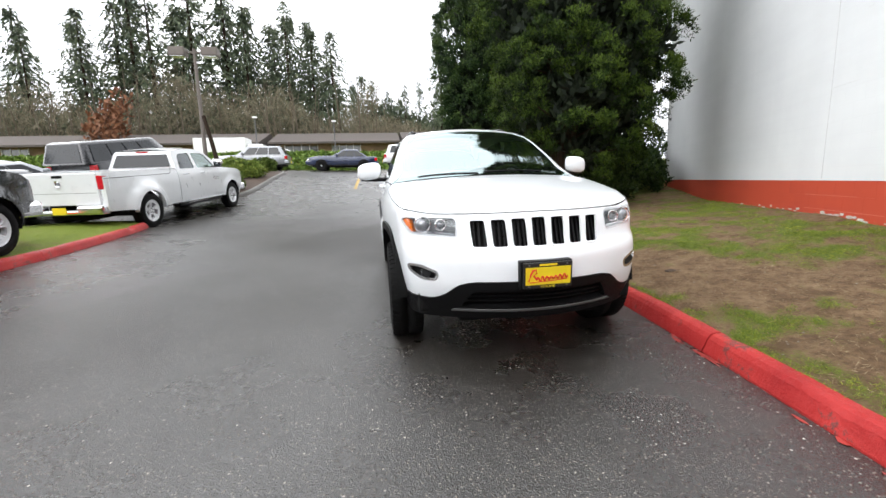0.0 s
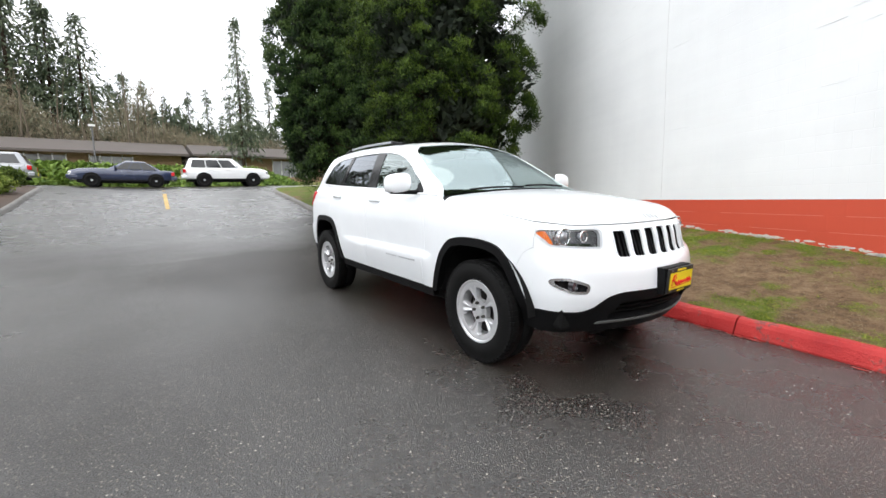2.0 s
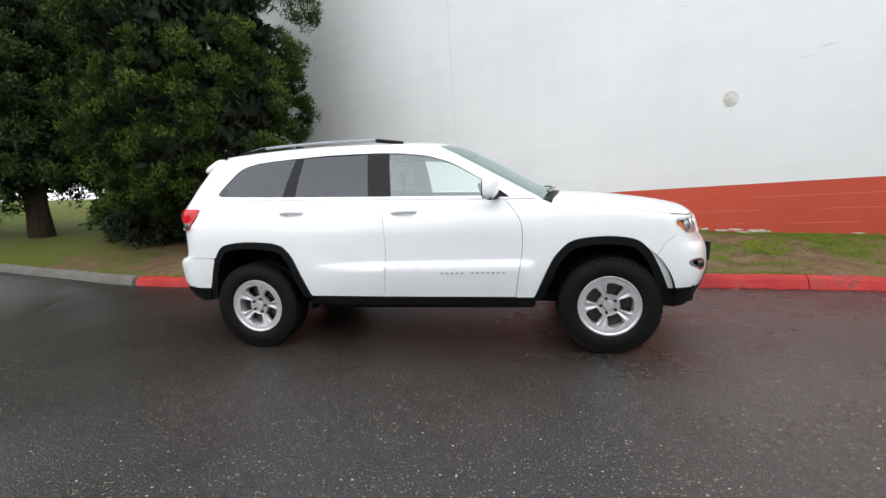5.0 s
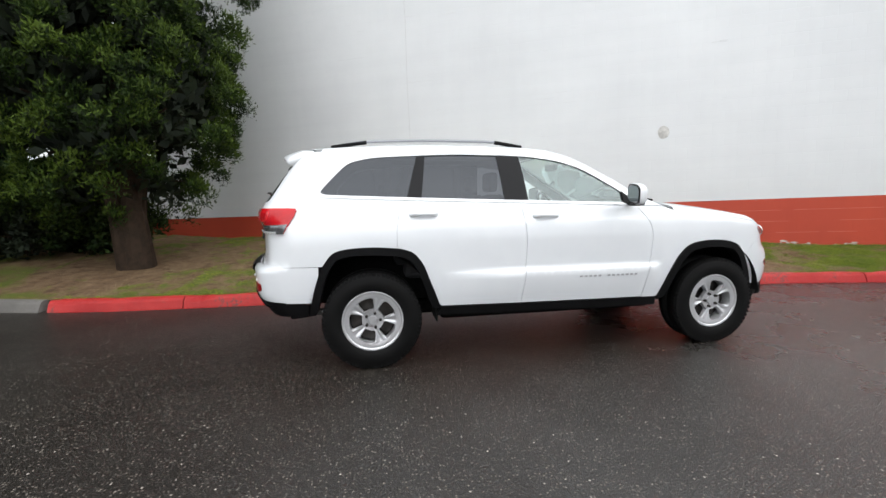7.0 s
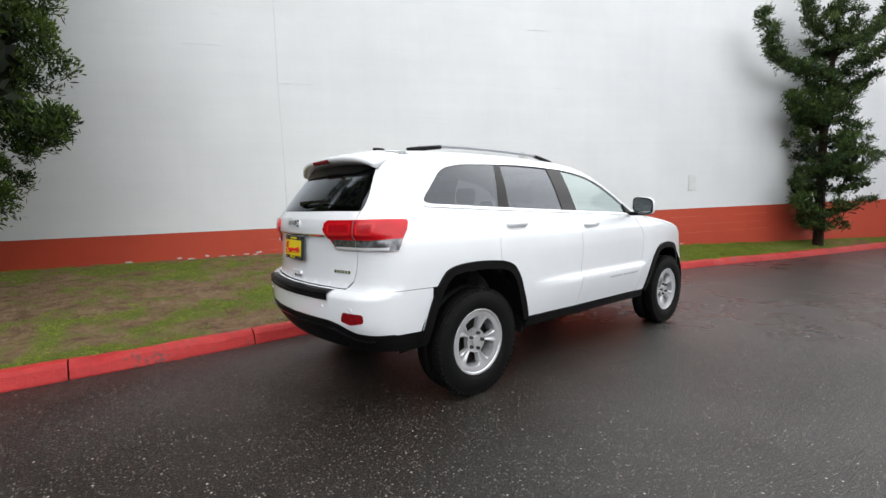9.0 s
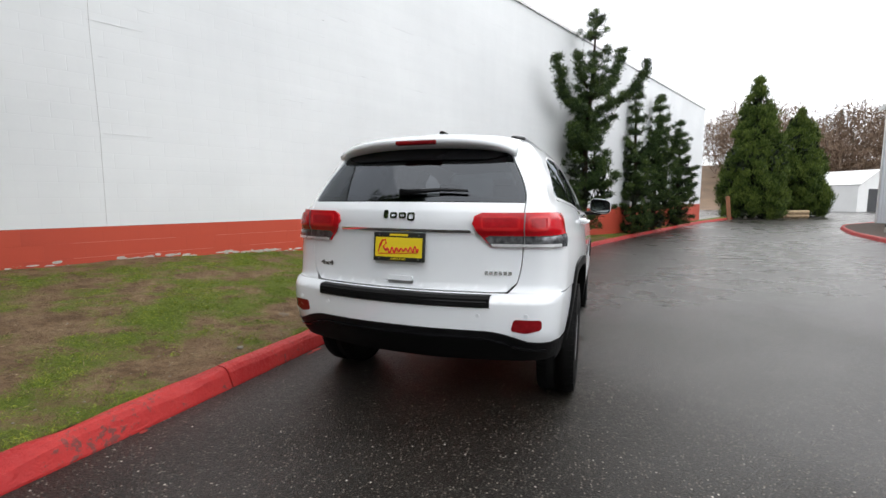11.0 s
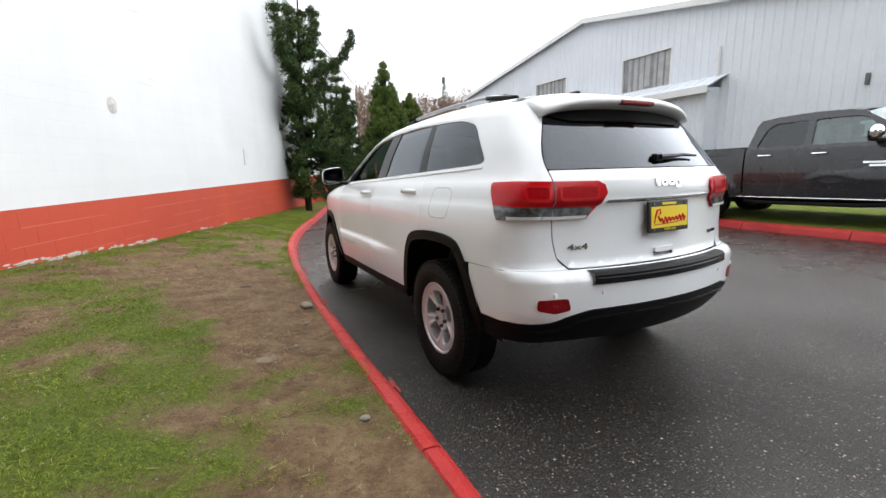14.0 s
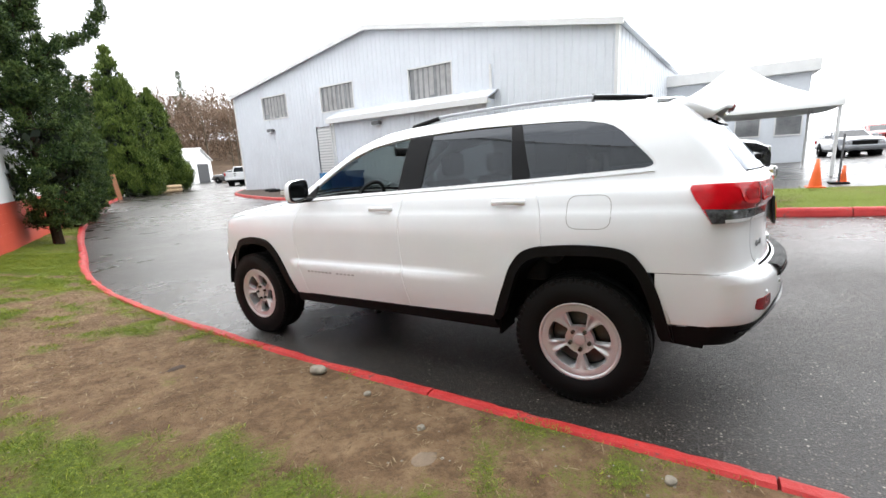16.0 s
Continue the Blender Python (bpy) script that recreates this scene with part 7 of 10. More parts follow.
def vehicle(name, label, category, m, paint, length=4.8, width=1.86, wheelbase=2.85, front=0.95, sill=0.33, hood=1.02, belt=1.0, roof=1.5, screen=(-0.75, 0.05), back=(1.7, 2.2), wheel=0.34, bed=None,
            metal=None, panes=3, bumper=None, trim=None, plate=True, group=""):
    """A car, front towards -y, its middle of wheelbase at the origin. bed: (front y, rail height) of a pickup."""
    metal, bumper, trim = metal or ALLOY, bumper or paint, trim or paint
    v = thing(name, label, category, group, m)
    yf = -wheelbase / 2 - front
    yb = yf + length
    w_ = width / 2
    cab_end = bed[0] if bed else yb
    st = []
    for t, y in ((0.84, yf), (0.93, yf + 0.10), (0.985, yf + 0.40), (1.0, yf + 0.9)):
        st.append((y, body_half(w_ * t, sill + 0.02, hood - 0.16 * (1 - min(1, (y - yf) / 0.5)), 0.05)))
    st.append((screen[0] - 0.05, body_half(w_, sill, hood + 0.02, 0.04)))
    st.append((screen[0] + 0.35, body_half(w_, sill, belt, 0.01)))
    if bed:
        st += [(cab_end, body_half(w_, sill, belt, 0.0))]
    else:
        st += [(yb - 0.7, body_half(w_, sill, belt, 0.01)), (yb - 0.18, body_half(w_ * 0.97, sill + 0.03, belt, 0.01)), (yb, body_half(w_ * 0.90, sill + 0.12, belt - 0.05, 0.0))]
    soften(bm_part("body", paint, v, lambda bm: loft(bm, st), smooth=True))
    # cabin
    a0, a1 = screen
    b1, b0 = back
    wr, wb = w_ * (0.80 if bed else 0.76), w_ * 0.94
    rz = roof

    def cab(bm):
        base = [(wb * 0.93, a0), (wb, a0 + 0.45), (wb, b0 - 0.3), (wb * 0.95, b0)]
        tops = [(wr * 0.92, a1), (wr, a1 + 0.3), (wr, b1 - 0.25), (wr * 0.93, b1)]
        lower = [bm.verts.new((x, y, belt - 0.02)) for x, y in base] + [bm.verts.new((-x, y, belt - 0.02)) for x, y in base[::-1]]
        upper = [bm.verts.new((x, y, rz - 0.06)) for x, y in tops] + [bm.verts.new((-x, y, rz - 0.06)) for x, y in tops[::-1]]
        top = [bm.verts.new((x * 0.86, a1 + (y - a1) * 0.94 + 0.05, rz)) for x, y in tops] + [bm.verts.new((-x * 0.86, a1 + (y - a1) * 0.94 + 0.05, rz)) for x, y in tops[::-1]]
        for lo, hi in ((lower, upper), (upper, top)):
            for k in range(8):
                bm.faces.new((lo[k], lo[(k + 1) % 8], hi[(k + 1) % 8], hi[k]))
        bm.faces.new(top)
    soften(bm_part("cabin", paint, v, lambda bm: (cab(bm), bmesh.ops.bevel(bm, geom=bm.edges[:], offset=0.045, segments=3, affect="EDGES", profile=0.5)), smooth=True))

    def on(u, s, inset=0.0):
        """A point of the cabin's side: u from belt to roof, s from front to back."""
        z = belt + (rz - 0.06 - belt) * u
        yl, yh = a0 + (b0 - a0) * s, a1 + (b1 - a1) * s
        x = wb + (wr - wb) * u
        return x + 0.006, yl + (yh - yl) * u, z
    for side in (1, -1):
        edges = [0.13 + (0.93 - 0.13) * k / panes for k in range(panes + 1)]
        for s0, s1 in zip(edges, edges[1:]):
            pts = [on(0.06, s0 + 0.008), on(0.06, s1 - 0.012), on(0.90, s1 - 0.012), on(0.90, s0 + 0.008)]
            pts = [(side * x, y, z) for x, y, z in pts]
            quad_part("side_window", CAR_GLASS, v, pts if side > 0 else pts[::-1], 0.02)

    def span(y0, y1, z0, z1, x0, x1, off):
        return [(x0, y0 + off, z0), (-x0, y0 + off, z0), (-x1, y1 + off, z1), (x1, y1 + off, z1)]
    z0, z1 = belt + 0.04, rz - 0.09
    f0, f1 = (z0 - belt) / (rz - 0.06 - belt), (z1 - belt) / (rz - 0.06 - belt)
    quad_part("windscreen", CAR_GLASS, v, span(a0 + (a1 - a0) * f0, a0 + (a1 - a0) * f1, z0, z1, wb * 0.85, wr * 0.84, -0.012), 0.01)
    quad_part("rear_window", CAR_GLASS, v, span(b0 + (b1 - b0) * f0, b0 + (b1 - b0) * f1, z0 + 0.02, z1, wb * 0.82, wr * 0.82, 0.012)[::-1], 0.01)
    if bed:
        rail = bed[1]
        half = [(w_ * 0.90, sill + 0.05), (w_, sill + 0.2), (w_, rail - 0.25), (w_ * 0.985, rail)]

        def tub(bm):
            for side in (1, -1):
                pts = [(side * x, z) for x, z in half] + [(side * (w_ - 0.09), rail), (side * (w_ - 0.09), sill + 0.45)]
                a = [bm.verts.new((x, cab_end + 0.03, z)) for x, z in pts]
                b = [bm.verts.new((x, yb - 0.04, z)) for x, z in pts]
                for i in range(len(a) - 1):
                    bm.faces.new((a[i], a[i + 1], b[i + 1], b[i]))
                bm.faces.new(a)
                bm.faces.new(b)
            box(bm, (-w_ + 0.09, cab_end + 0.03, sill + 0.40), (w_ - 0.09, yb - 0.04, sill + 0.46))
            box(bm, (-w_ + 0.09, cab_end + 0.03, sill + 0.3), (w_ - 0.09, cab_end + 0.08, rail))
        bm_part("cargo_bed", paint, v, tub)
        gate = bm_part("tailgate", paint, v, lambda bm: box(bm, (-w_ + 0.10, yb - 0.08, sill + 0.28), (w_ - 0.10, yb, rail), 0.02))
        bm_part("handle", PLASTIC, gate, lambda bm: box(bm, (-0.13, yb, rail - 0.17), (0.13, yb + 0.012, rail - 0.09), 0.01))
        bm_part("maker_badge", CHROME, gate, lambda bm: box(bm, (-0.09, yb, rail - 0.42), (0.09, yb + 0.01, rail - 0.26), 0.03))
        for x0, x1 in ((w_ - 0.10, w_ * 0.985), (-w_ * 0.985, -w_ + 0.10)):
            bm_part("bed_rail_cap", paint, v, lambda bm: box(bm, (x0, cab_end + 0.05, rail), (x1, yb - 0.05, rail + 0.02), 0.008))
    # lamps, bumpers, grille
    tz = (bed[1] - 0.32, bed[1] - 0.03) if bed else (belt - 0.30, belt - 0.08)
    for side in (1, -1):
        x0, x1 = (w_ * (0.86 if bed else 0.80), w_ * 1.005)
        lo, hi = (min(side * x0, side * x1), max(side * x0, side * x1))
        bm_part("tail_light", LAMP_RED, v, lambda bm: box(bm, (lo, yb - 0.16, tz[0]), (hi, yb + 0.012, tz[1]), 0.015))
        lo, hi = (min(side * w_ * 0.58, side * w_ * 0.93), max(side * w_ * 0.58, side * w_ * 0.93))
        bm_part("headlight", LAMP_CLEAR, v, lambda bm: box(bm, (lo, yf - 0.004, hood - 0.36), (hi, yf + 0.30, hood - 0.20), 0.03))
        mx = (side * w_ * 0.95, side * (w_ + 0.22))
        bm_part("mirror", trim, v, lambda bm: box(bm, (min(mx), screen[0] + 0.40, belt + 0.02), (max(mx), screen[0] + 0.52, belt + 0.20), 0.04))
        bm_part("sill", PLASTIC, v, lambda bm: box(bm, (min(side * w_ * 0.86, side * w_ * 0.965), -wheelbase / 2 + 0.45, sill - 0.06), (max(side * w_ * 0.86, side * w_ * 0.965), wheelbase / 2 - 0.45, sill + 0.04), 0.02))
        for k_ in range(min(panes, 2)):
            y = screen[0] + 1.05 + 0.95 * k_
            bm_part("handle", CHROME if bumper is CHROME else paint, v, lambda bm: box(bm, (min(side * w_ * 0.99, side * (w_ + 0.025)), y - 0.09, belt - 0.14), (max(side * w_ * 0.99, side * (w_ + 0.025)), y + 0.09, belt - 0.10), 0.01))
    bm_part("grille", PLASTIC, v, lambda bm: box(bm, (-w_ * 0.55, yf - 0.01, hood - 0.46), (w_ * 0.55, yf + 0.1, hood - 0.18), 0.02))
    bm_part("front_bumper", bumper, v, lambda bm: box(bm, (-w_ * 0.97, yf - 0.10, sill + 0.06), (w_ * 0.97, yf + 0.45, sill + 0.30), 0.06))
    bm_part("rear_bumper", bumper, v, lambda bm: box(bm, (-w_ * 0.97, yb - 0.18, sill + 0.06), (w_ * 0.97, yb + 0.12, sill + 0.28), 0.05))
    if plate:
        bm_part("plate_card", YELLOW, v, lambda bm: box(bm, (-0.15, yb + 0.121, sill + 0.10), (0.15, yb + 0.13, sill + 0.25)))
    bm_part("chassis", LINER, v, lambda bm: box(bm, (-w_ * 0.8, yf + 0.3, sill - 0.10), (w_ * 0.8, yb - 0.25, sill + 0.12), 0.02))
    # wheels before black discs, set on the solid body as the arches' shade
    hub = None
    for y in (-wheelbase / 2, wheelbase / 2):
        for side in (1, -1):
            bm_part("wheel_arch", LINER, v, lambda bm: (lathe(bm, [(side * (w_ * 0.6), wheel + 0.07), (side * (w_ + 0.006), wheel + 0.075)], 32), bmesh.ops.translate(bm, vec=(0, y, wheel + 0.02), verts=bm.verts), bm.faces.new([bm.verts.new((side * (w_ + 0.004), y + (wheel + 0.075) * math.cos(t), wheel + 0.02 + (wheel + 0.075) * math.sin(t))) for t in [2 * math.pi * q / 32 for q in range(32)]])))
            mm = Matrix.Translation((side * (w_ - 0.09), y, wheel)) @ pose(0, 0, 0, 0, 0, 0 if side > 0 else 180)
            if hub is None:
                hub = q = plain_wheel("wheel", v, wheel, 0.24, metal)
            else:
                q = copy_thing(hub, Matrix.Identity(4))
            q.parent, q.matrix_local = v, mm
    return v


def flat_panel(name, outline, holes, surface, mat, parent, side=1, step=0.09, label="", depth=0.03):
    """A skin over an outline drawn in (y, z), set at x = surface(y, z), its rims turned inwards."""
    q, f = triangulated(np.asarray(outline, float), holes, step)
    x = surface(q[:, 0], q[:, 1])
    p = np.stack([x, q[:, 0], q[:, 1]], 1)
    edges = {}
    for t in f:
        for k in range(3):
            i, j = int(t[k]), int(t[(k + 1) % 3])
            if (j, i) in edges:
                del edges[(j, i)]
            else:
                edges[(i, j)] = True
    verts, faces = p.tolist(), [tuple(int(i) for i in t) for t in f]
    for i, j in edges:
        b = len(verts)
        verts += [p[i].tolist(), p[j].tolist(), (p[j] - [depth, 0, 0]).tolist(), (p[i] - [depth, 0, 0]).tolist()]
        faces.append((b, b + 1, b + 2, b + 3))
    verts = [(side * v[0], v[1], v[2]) for v in verts]
    return soften(mesh_object(name, verts, faces, mat, parent, label, smooth=True))


def crown_skin(name, edge, mat, parent, surface, crown=0.05, inset=0.0, lift=0.0, label=""):
    """A skin across the car between its two upper edges, which run through (y, z)."""
    bm = bmesh.new()
    rows_ = []
    for y, z in edge:
        w_ = float(surface(np.array([y]), np.array([z]))[0]) - inset
        rows_.append([bm.verts.new((w_ * u, y - 0.12 * (1 - u * u) * (crown > 0.08), z + lift + crown * (1 - u * u))) for u in np.linspace(-1, 1, 11)])
    for a, b in zip(rows_, rows_[1:]):
        for i in range(10):
            bm.faces.new((a[i], a[i + 1], b[i + 1], b[i]))
    return soften(part(name, bm, mat, parent, label, smooth=True))


PICKUP_GLASS = glass("pickup_door_glass", (0.40, 0.50, 0.48), 0.14, sheen=(0.86, 0.96, 0.95))
PICKUP_TINT = glass("pickup_tinted_glass", (0.10, 0.105, 0.11), 0.07)


def pickup(label, m, paint, wb, wheel_proto, dual=False):
    """A crew-cab pickup, front towards -y, the middle of its wheelbase at the origin."""
    v = thing("pickup_truck", label, "truck", m=m)
    fa, ra = -wb / 2, wb / 2
    r = 0.41
    tail = ra + 1.25

    def surface(y, z):
        y, z = np.asarray(y, float), np.asarray(z, float)
        x = np.interp(z, [0.40, 0.55, 0.80, 1.10, 1.28, 1.34], [0.95, 0.985, 1.0, 0.995, 0.975, 0.955])
        x = np.where(z > 1.34, np.where(y < ra - 0.63, 0.955 - (z - 1.34) * 0.34, 0.955), x)
        x = x - 0.13 * np.clip((fa - 0.40 - y) / 0.6, 0, 1.2) ** 2
        for c in (fa, ra):
            rho = np.hypot(y - c, z - r)
            grow = 0.15 if dual and c > 0 else 0.035
            reach = 0.16 if dual and c > 0 else 0.07
            x = x + grow * np.exp(-((rho - 0.53) / reach) ** 2) * (z < 1.30)
        return x

    def arch(c, flip=False):
        a = [(c + 0.50 * math.cos(t), r + 0.50 * math.sin(t)) for t in np.linspace(math.pi - 0.06, 0.06, 22)]
        return a[::-1] if flip else a
    cab_end = fa + 2.88
    sill, belt = 0.45, 1.34
    front_win = rounded([(fa + 0.83, belt + 0.03), (fa + 1.86, belt + 0.03), (fa + 1.88, 1.80), (fa + 1.33, 1.795), (fa + 1.18, 1.74)], 0.04)
    rear_win = rounded([(fa + 1.97, belt + 0.03), (fa + 2.72, belt + 0.03), (fa + 2.60, 1.70), (fa + 2.48, 1.785), (fa + 1.99, 1.80)], 0.05)
    hood = [(fa + 0.52, 1.335), (fa + 0.2, 1.325), (fa - 0.35, 1.285), (fa - 0.72, 1.22), (fa - 0.90, 1.13)]
    roof = [(cab_end - 0.16, 1.865), (cab_end - 0.45, 1.905), (fa + 1.9, 1.925), (fa + 1.45, 1.905), (fa + 1.28, 1.875)]
    screen = [(fa + 1.26, 1.865), (fa + 1.0, 1.69), (fa + 0.75, 1.515), (fa + 0.55, 1.375)]
    cab = [(fa - 0.96, 0.62)] + [(fa - 0.53, 0.60)] + arch(fa) + [(fa + 0.53, sill), (cab_end - 0.01, sill), (cab_end, belt), (cab_end - 0.02, 1.42), (cab_end - 0.10, 1.78)] + roof + screen + hood + [(fa - 0.97, 1.0)]
    bed = [(cab_end + 0.025, sill + 0.02)] + [(ra - 0.53, sill)] + arch(ra) + [(ra + 0.53, 0.50), (tail - 0.05, 0.55), (tail, 0.66), (tail, 1.385), (cab_end + 0.025, 1.40)]
    for side in (1, -1):
        flat_panel("cab_side", cab, [front_win, rear_win], surface, paint, v, side)
        flat_panel("bed_side", bed, [], surface, paint, v, side, depth=0.10)
        inner = lambda y, z: surface(y, z) - 0.02
        flat_panel("front_window", front_win, [], inner, PICKUP_GLASS, v, side, 0.2, "clear greenish door glass", 0.0)
        flat_panel("rear_window_side", rear_win, [], inner, PICKUP_TINT, v, side, 0.2, "dark tinted door glass", 0.0)
        # seams, handles, rocker strip
        def seam(pts):
            return lambda bm: tube(bm, [(side * (float(surface(np.array([y]), np.array([z]))[0]) + 0.001), y, z) for y, z in pts], 0.005, 4)
        bm_part("door_seam", LINER, v, seam([(fa + 1.92, 0.50), (fa + 1.92, 0.9), (fa + 1.92, 1.33)]))
        bm_part("door_seam", LINER, v, seam([(fa + 0.70, 0.50), (fa + 0.68, 0.9), (fa + 0.76, 1.33)]))
        bm_part("door_seam", LINER, v, seam([(cab_end - 0.32, 0.50), (cab_end - 0.30, 0.9), (cab_end - 0.16, 1.33)]))
        bm_part("bed_lid_seam", LINER, v, seam([(tail - 0.02, 1.26), (cab_end + 0.40, 1.27), (cab_end + 0.32, 1.30), (cab_end + 0.27, 1.385)]))
        bm_part("rocker_strip", CHROME, v, seam([(fa + 0.56, sill + 0.02), (cab_end + 0.3, sill + 0.02), (ra - 0.56, sill + 0.02)]))
        bm_part("step_bar", PLASTIC, v, lambda bm: tube(bm, [(side * 0.90, fa + 0.62, 0.40), (side * 0.93, fa + 1.2, 0.37), (side * 0.93, cab_end - 0.3, 0.37), (side * 0.90, cab_end, 0.40)], 0.035, 8))
        for y in (fa + 1.72, fa + 2.54):
            x = float(surface(np.array([y]), np.array([1.22]))[0])
            bm_part("handle", CHROME, v, lambda bm: tube(bm, [(side * (x - 0.005), y - 0.11, 1.225), (side * (x + 0.035), y - 0.09, 1.225), (side * (x + 0.035), y + 0.09, 1.225), (side * (x - 0.005), y + 0.11, 1.225)], 0.016, 8), smooth=True)
        for k in range(2):
            x = float(surface(np.array([fa + 0.66]), np.array([1.06]))[0]) + 0.002
            bm_part("badge_bar", CHROME, v, lambda bm: box(bm, (min(side * x, side * (x + 0.008)), fa + 0.80, 1.04 - 0.05 * k), (max(side * x, side * (x + 0.008)), fa + 1.14 - 0.08 * k, 1.07 - 0.05 * k)))
        # mirror with bright cap on a dark arm
        mir = bm_part("door_mirror", CHROME, v, lambda bm: (bmesh.ops.create_uvsphere(bm, u_segments=16, v_segments=10, radius=1.0, matrix=Matrix.Translation((side * 1.13, fa + 0.98, 1.50)) @ Matrix.Diagonal((0.15, 0.085, 0.11, 1)))), "bright-capped door mirror", smooth=True)
        bm_part("mirror_arm", PLASTIC, mir, lambda bm: box(bm, (min(side * 0.90, side * 1.22), fa + 0.93, 1.365), (max(side * 0.90, side * 1.22), fa + 1.05, 1.41), 0.02))
        bm_part("mirror_glass", MIRROR, mir, lambda bm: box(bm, (min(side * 1.03, side * 1.23), fa + 1.045, 1.40), (max(side * 1.03, side * 1.23), fa + 1.058, 1.54), 0.005))
        # lamps
        tl = bm_part("tail_light", LAMP_RED, v, lambda bm: box(bm, (min(side * 0.83, side * 0.968), tail - 0.12, 1.03), (max(side * 0.83, side * 0.968), tail + 0.015, 1.33), 0.02), "tall red tail light in a bright frame")
        bm_part("lamp_frame", CHROME, tl, lambda bm: tube(bm, [(side * (0.99 if y < tail else 0.90), y, z) for y, z in ((tail - 0.13, 1.02), (tail - 0.13, 1.34))], 0.012, 6))
        hl_ = bm_part("headlight", LAMP_CLEAR, v, lambda bm: box(bm, (min(side * 0.52, side * 0.885), fa - 0.96, 0.99), (max(side * 0.52, side * 0.885), fa - 0.66, 1.16), 0.03), "clear headlight with amber corner")
        bm_part("indicator", LAMP_AMBER, hl_, lambda bm: box(bm, (min(side * 0.86, side * 0.905), fa - 0.80, 1.00), (max(side * 0.86, side * 0.905), fa - 0.64, 1.13), 0.02))
        # wells
        for c in (fa, ra):
            def well(bm):
                rings = [[bm.verts.new((side * x, c + 0.515 * math.cos(t), r + 0.515 * math.sin(t))) for t in np.linspace(-0.1, math.pi + 0.1, 22)] for x in (0.45, 0.955)]
                for a, b, c_, d in zip(rings[0], rings[0][1:], rings[1][1:], rings[1]):
                    bm.faces.new((a, b, c_, d))
                bm.faces.new(rings[0])
            bm_part("wheel_well", LINER, v, well)
            far = 0.10 if dual and c > 0 else 0.0
            w_ = copy_thing(wheel_proto, Matrix.Identity(4))
            w_.parent, w_.matrix_local = v, Matrix.Translation((side * (0.865 + far), c, r)) @ pose(0, 0, 0, 0, 0, 0 if side > 0 else 180)
    crown_skin("roof", roof, paint, v, surface, 0.05)
    crown_skin("windscreen", [(y, z) for y, z in screen], PICKUP_GLASS, v, surface, 0.085, 0.05, -0.02, "pale reflecting windscreen")
    crown_skin("hood", hood, paint, v, surface, 0.075)
    crown_skin("cab_back", [(cab_end, 1.33), (cab_end - 0.02, 1.42), (cab_end - 0.10, 1.78), (cab_end - 0.16, 1.865)], paint, v, surface, 0.0)
    crown_skin("rear_window", [(cab_end + 0.006, 1.44), (cab_end - 0.085, 1.77)], PICKUP_TINT if not dual else CAR_GLASS, v, surface, 0.0, 0.12, 0.0, "dark rear cab window")
    bm_part("brake_light", LAMP_DARKRED, v, lambda bm: box(bm, (-0.16, cab_end - 0.13, 1.825), (0.16, cab_end - 0.10, 1.86), 0.008))
    bm_part("cargo_floor", paint, v, lambda bm: (box(bm, (-0.86, cab_end + 0.03, 0.70), (0.86, tail - 0.05, 0.78)), box(bm, (-0.90, cab_end + 0.03, 0.5), (0.90, cab_end + 0.09, 1.38))))
    for s0, s1 in ((0.84, 0.955), (-0.955, -0.84)):
        bm_part("bed_rail_cap", PLASTIC if not dual else paint, v, lambda bm: box(bm, (s0, cab_end + 0.04, 1.385), (s1, tail - 0.03, 1.405), 0.008))
    gate_ = bm_part("tailgate", paint, v, lambda bm: box(bm, (-0.84, tail - 0.06, 0.70), (0.84, tail + 0.01, 1.39), 0.02))
    bm_part("handle", PLASTIC, gate_, lambda bm: box(bm, (-0.11, tail + 0.008, 1.29), (0.11, tail + 0.022, 1.345), 0.01))
    bm_part("maker_badge", CHROME, gate_, lambda bm: box(bm, (-0.06, tail + 0.008, 1.10), (0.06, tail + 0.02, 1.24), 0.03))
    bm_part("crease", LINER, gate_, lambda bm: tube(bm, [(-0.80, tail + 0.009, 0.96), (0.80, tail + 0.009, 0.96)], 0.004, 4))
    rb_ = bm_part("rear_bumper", CHROME, v, lambda bm: (box(bm, (-0.97, tail - 0.10, 0.50), (-0.40, tail + 0.16, 0.70), 0.05), box(bm, (0.40, tail - 0.10, 0.50), (0.97, tail + 0.16, 0.70), 0.05), box(bm, (-0.41, tail - 0.10, 0.50), (0.41, tail + 0.12, 0.60), 0.03)))
    bm_part("plate_card", YELLOW, rb_, lambda bm: box(bm, (-0.15, tail + 0.122, 0.515), (0.15, tail + 0.13, 0.665)))
    bm_part("grille", CHROME, v, lambda bm: box(bm, (-0.50, fa - 0.99, 0.80), (0.50, fa - 0.80, 1.14), 0.05))
    for k in range(2):
        bm_part("grille_slot", LINER, v, lambda bm: (box(bm, (-0.44, fa - 0.995, 0.84 + 0.15 * k), (-0.03, fa - 0.9, 0.96 + 0.15 * k), 0.01), box(bm, (0.03, fa - 0.995, 0.84 + 0.15 * k), (0.44, fa - 0.9, 0.96 + 0.15 * k), 0.01)))
    bm_part("nose_panel", paint, v, lambda bm: box(bm, (-0.86, fa - 0.95, 0.62), (0.86, fa - 0.70, 1.12), 0.05))
    bm_part("front_bumper", CHROME, v, lambda bm: (box(bm, (-0.95, fa - 1.08, 0.52), (0.95, fa - 0.56, 0.78), 0.07)))
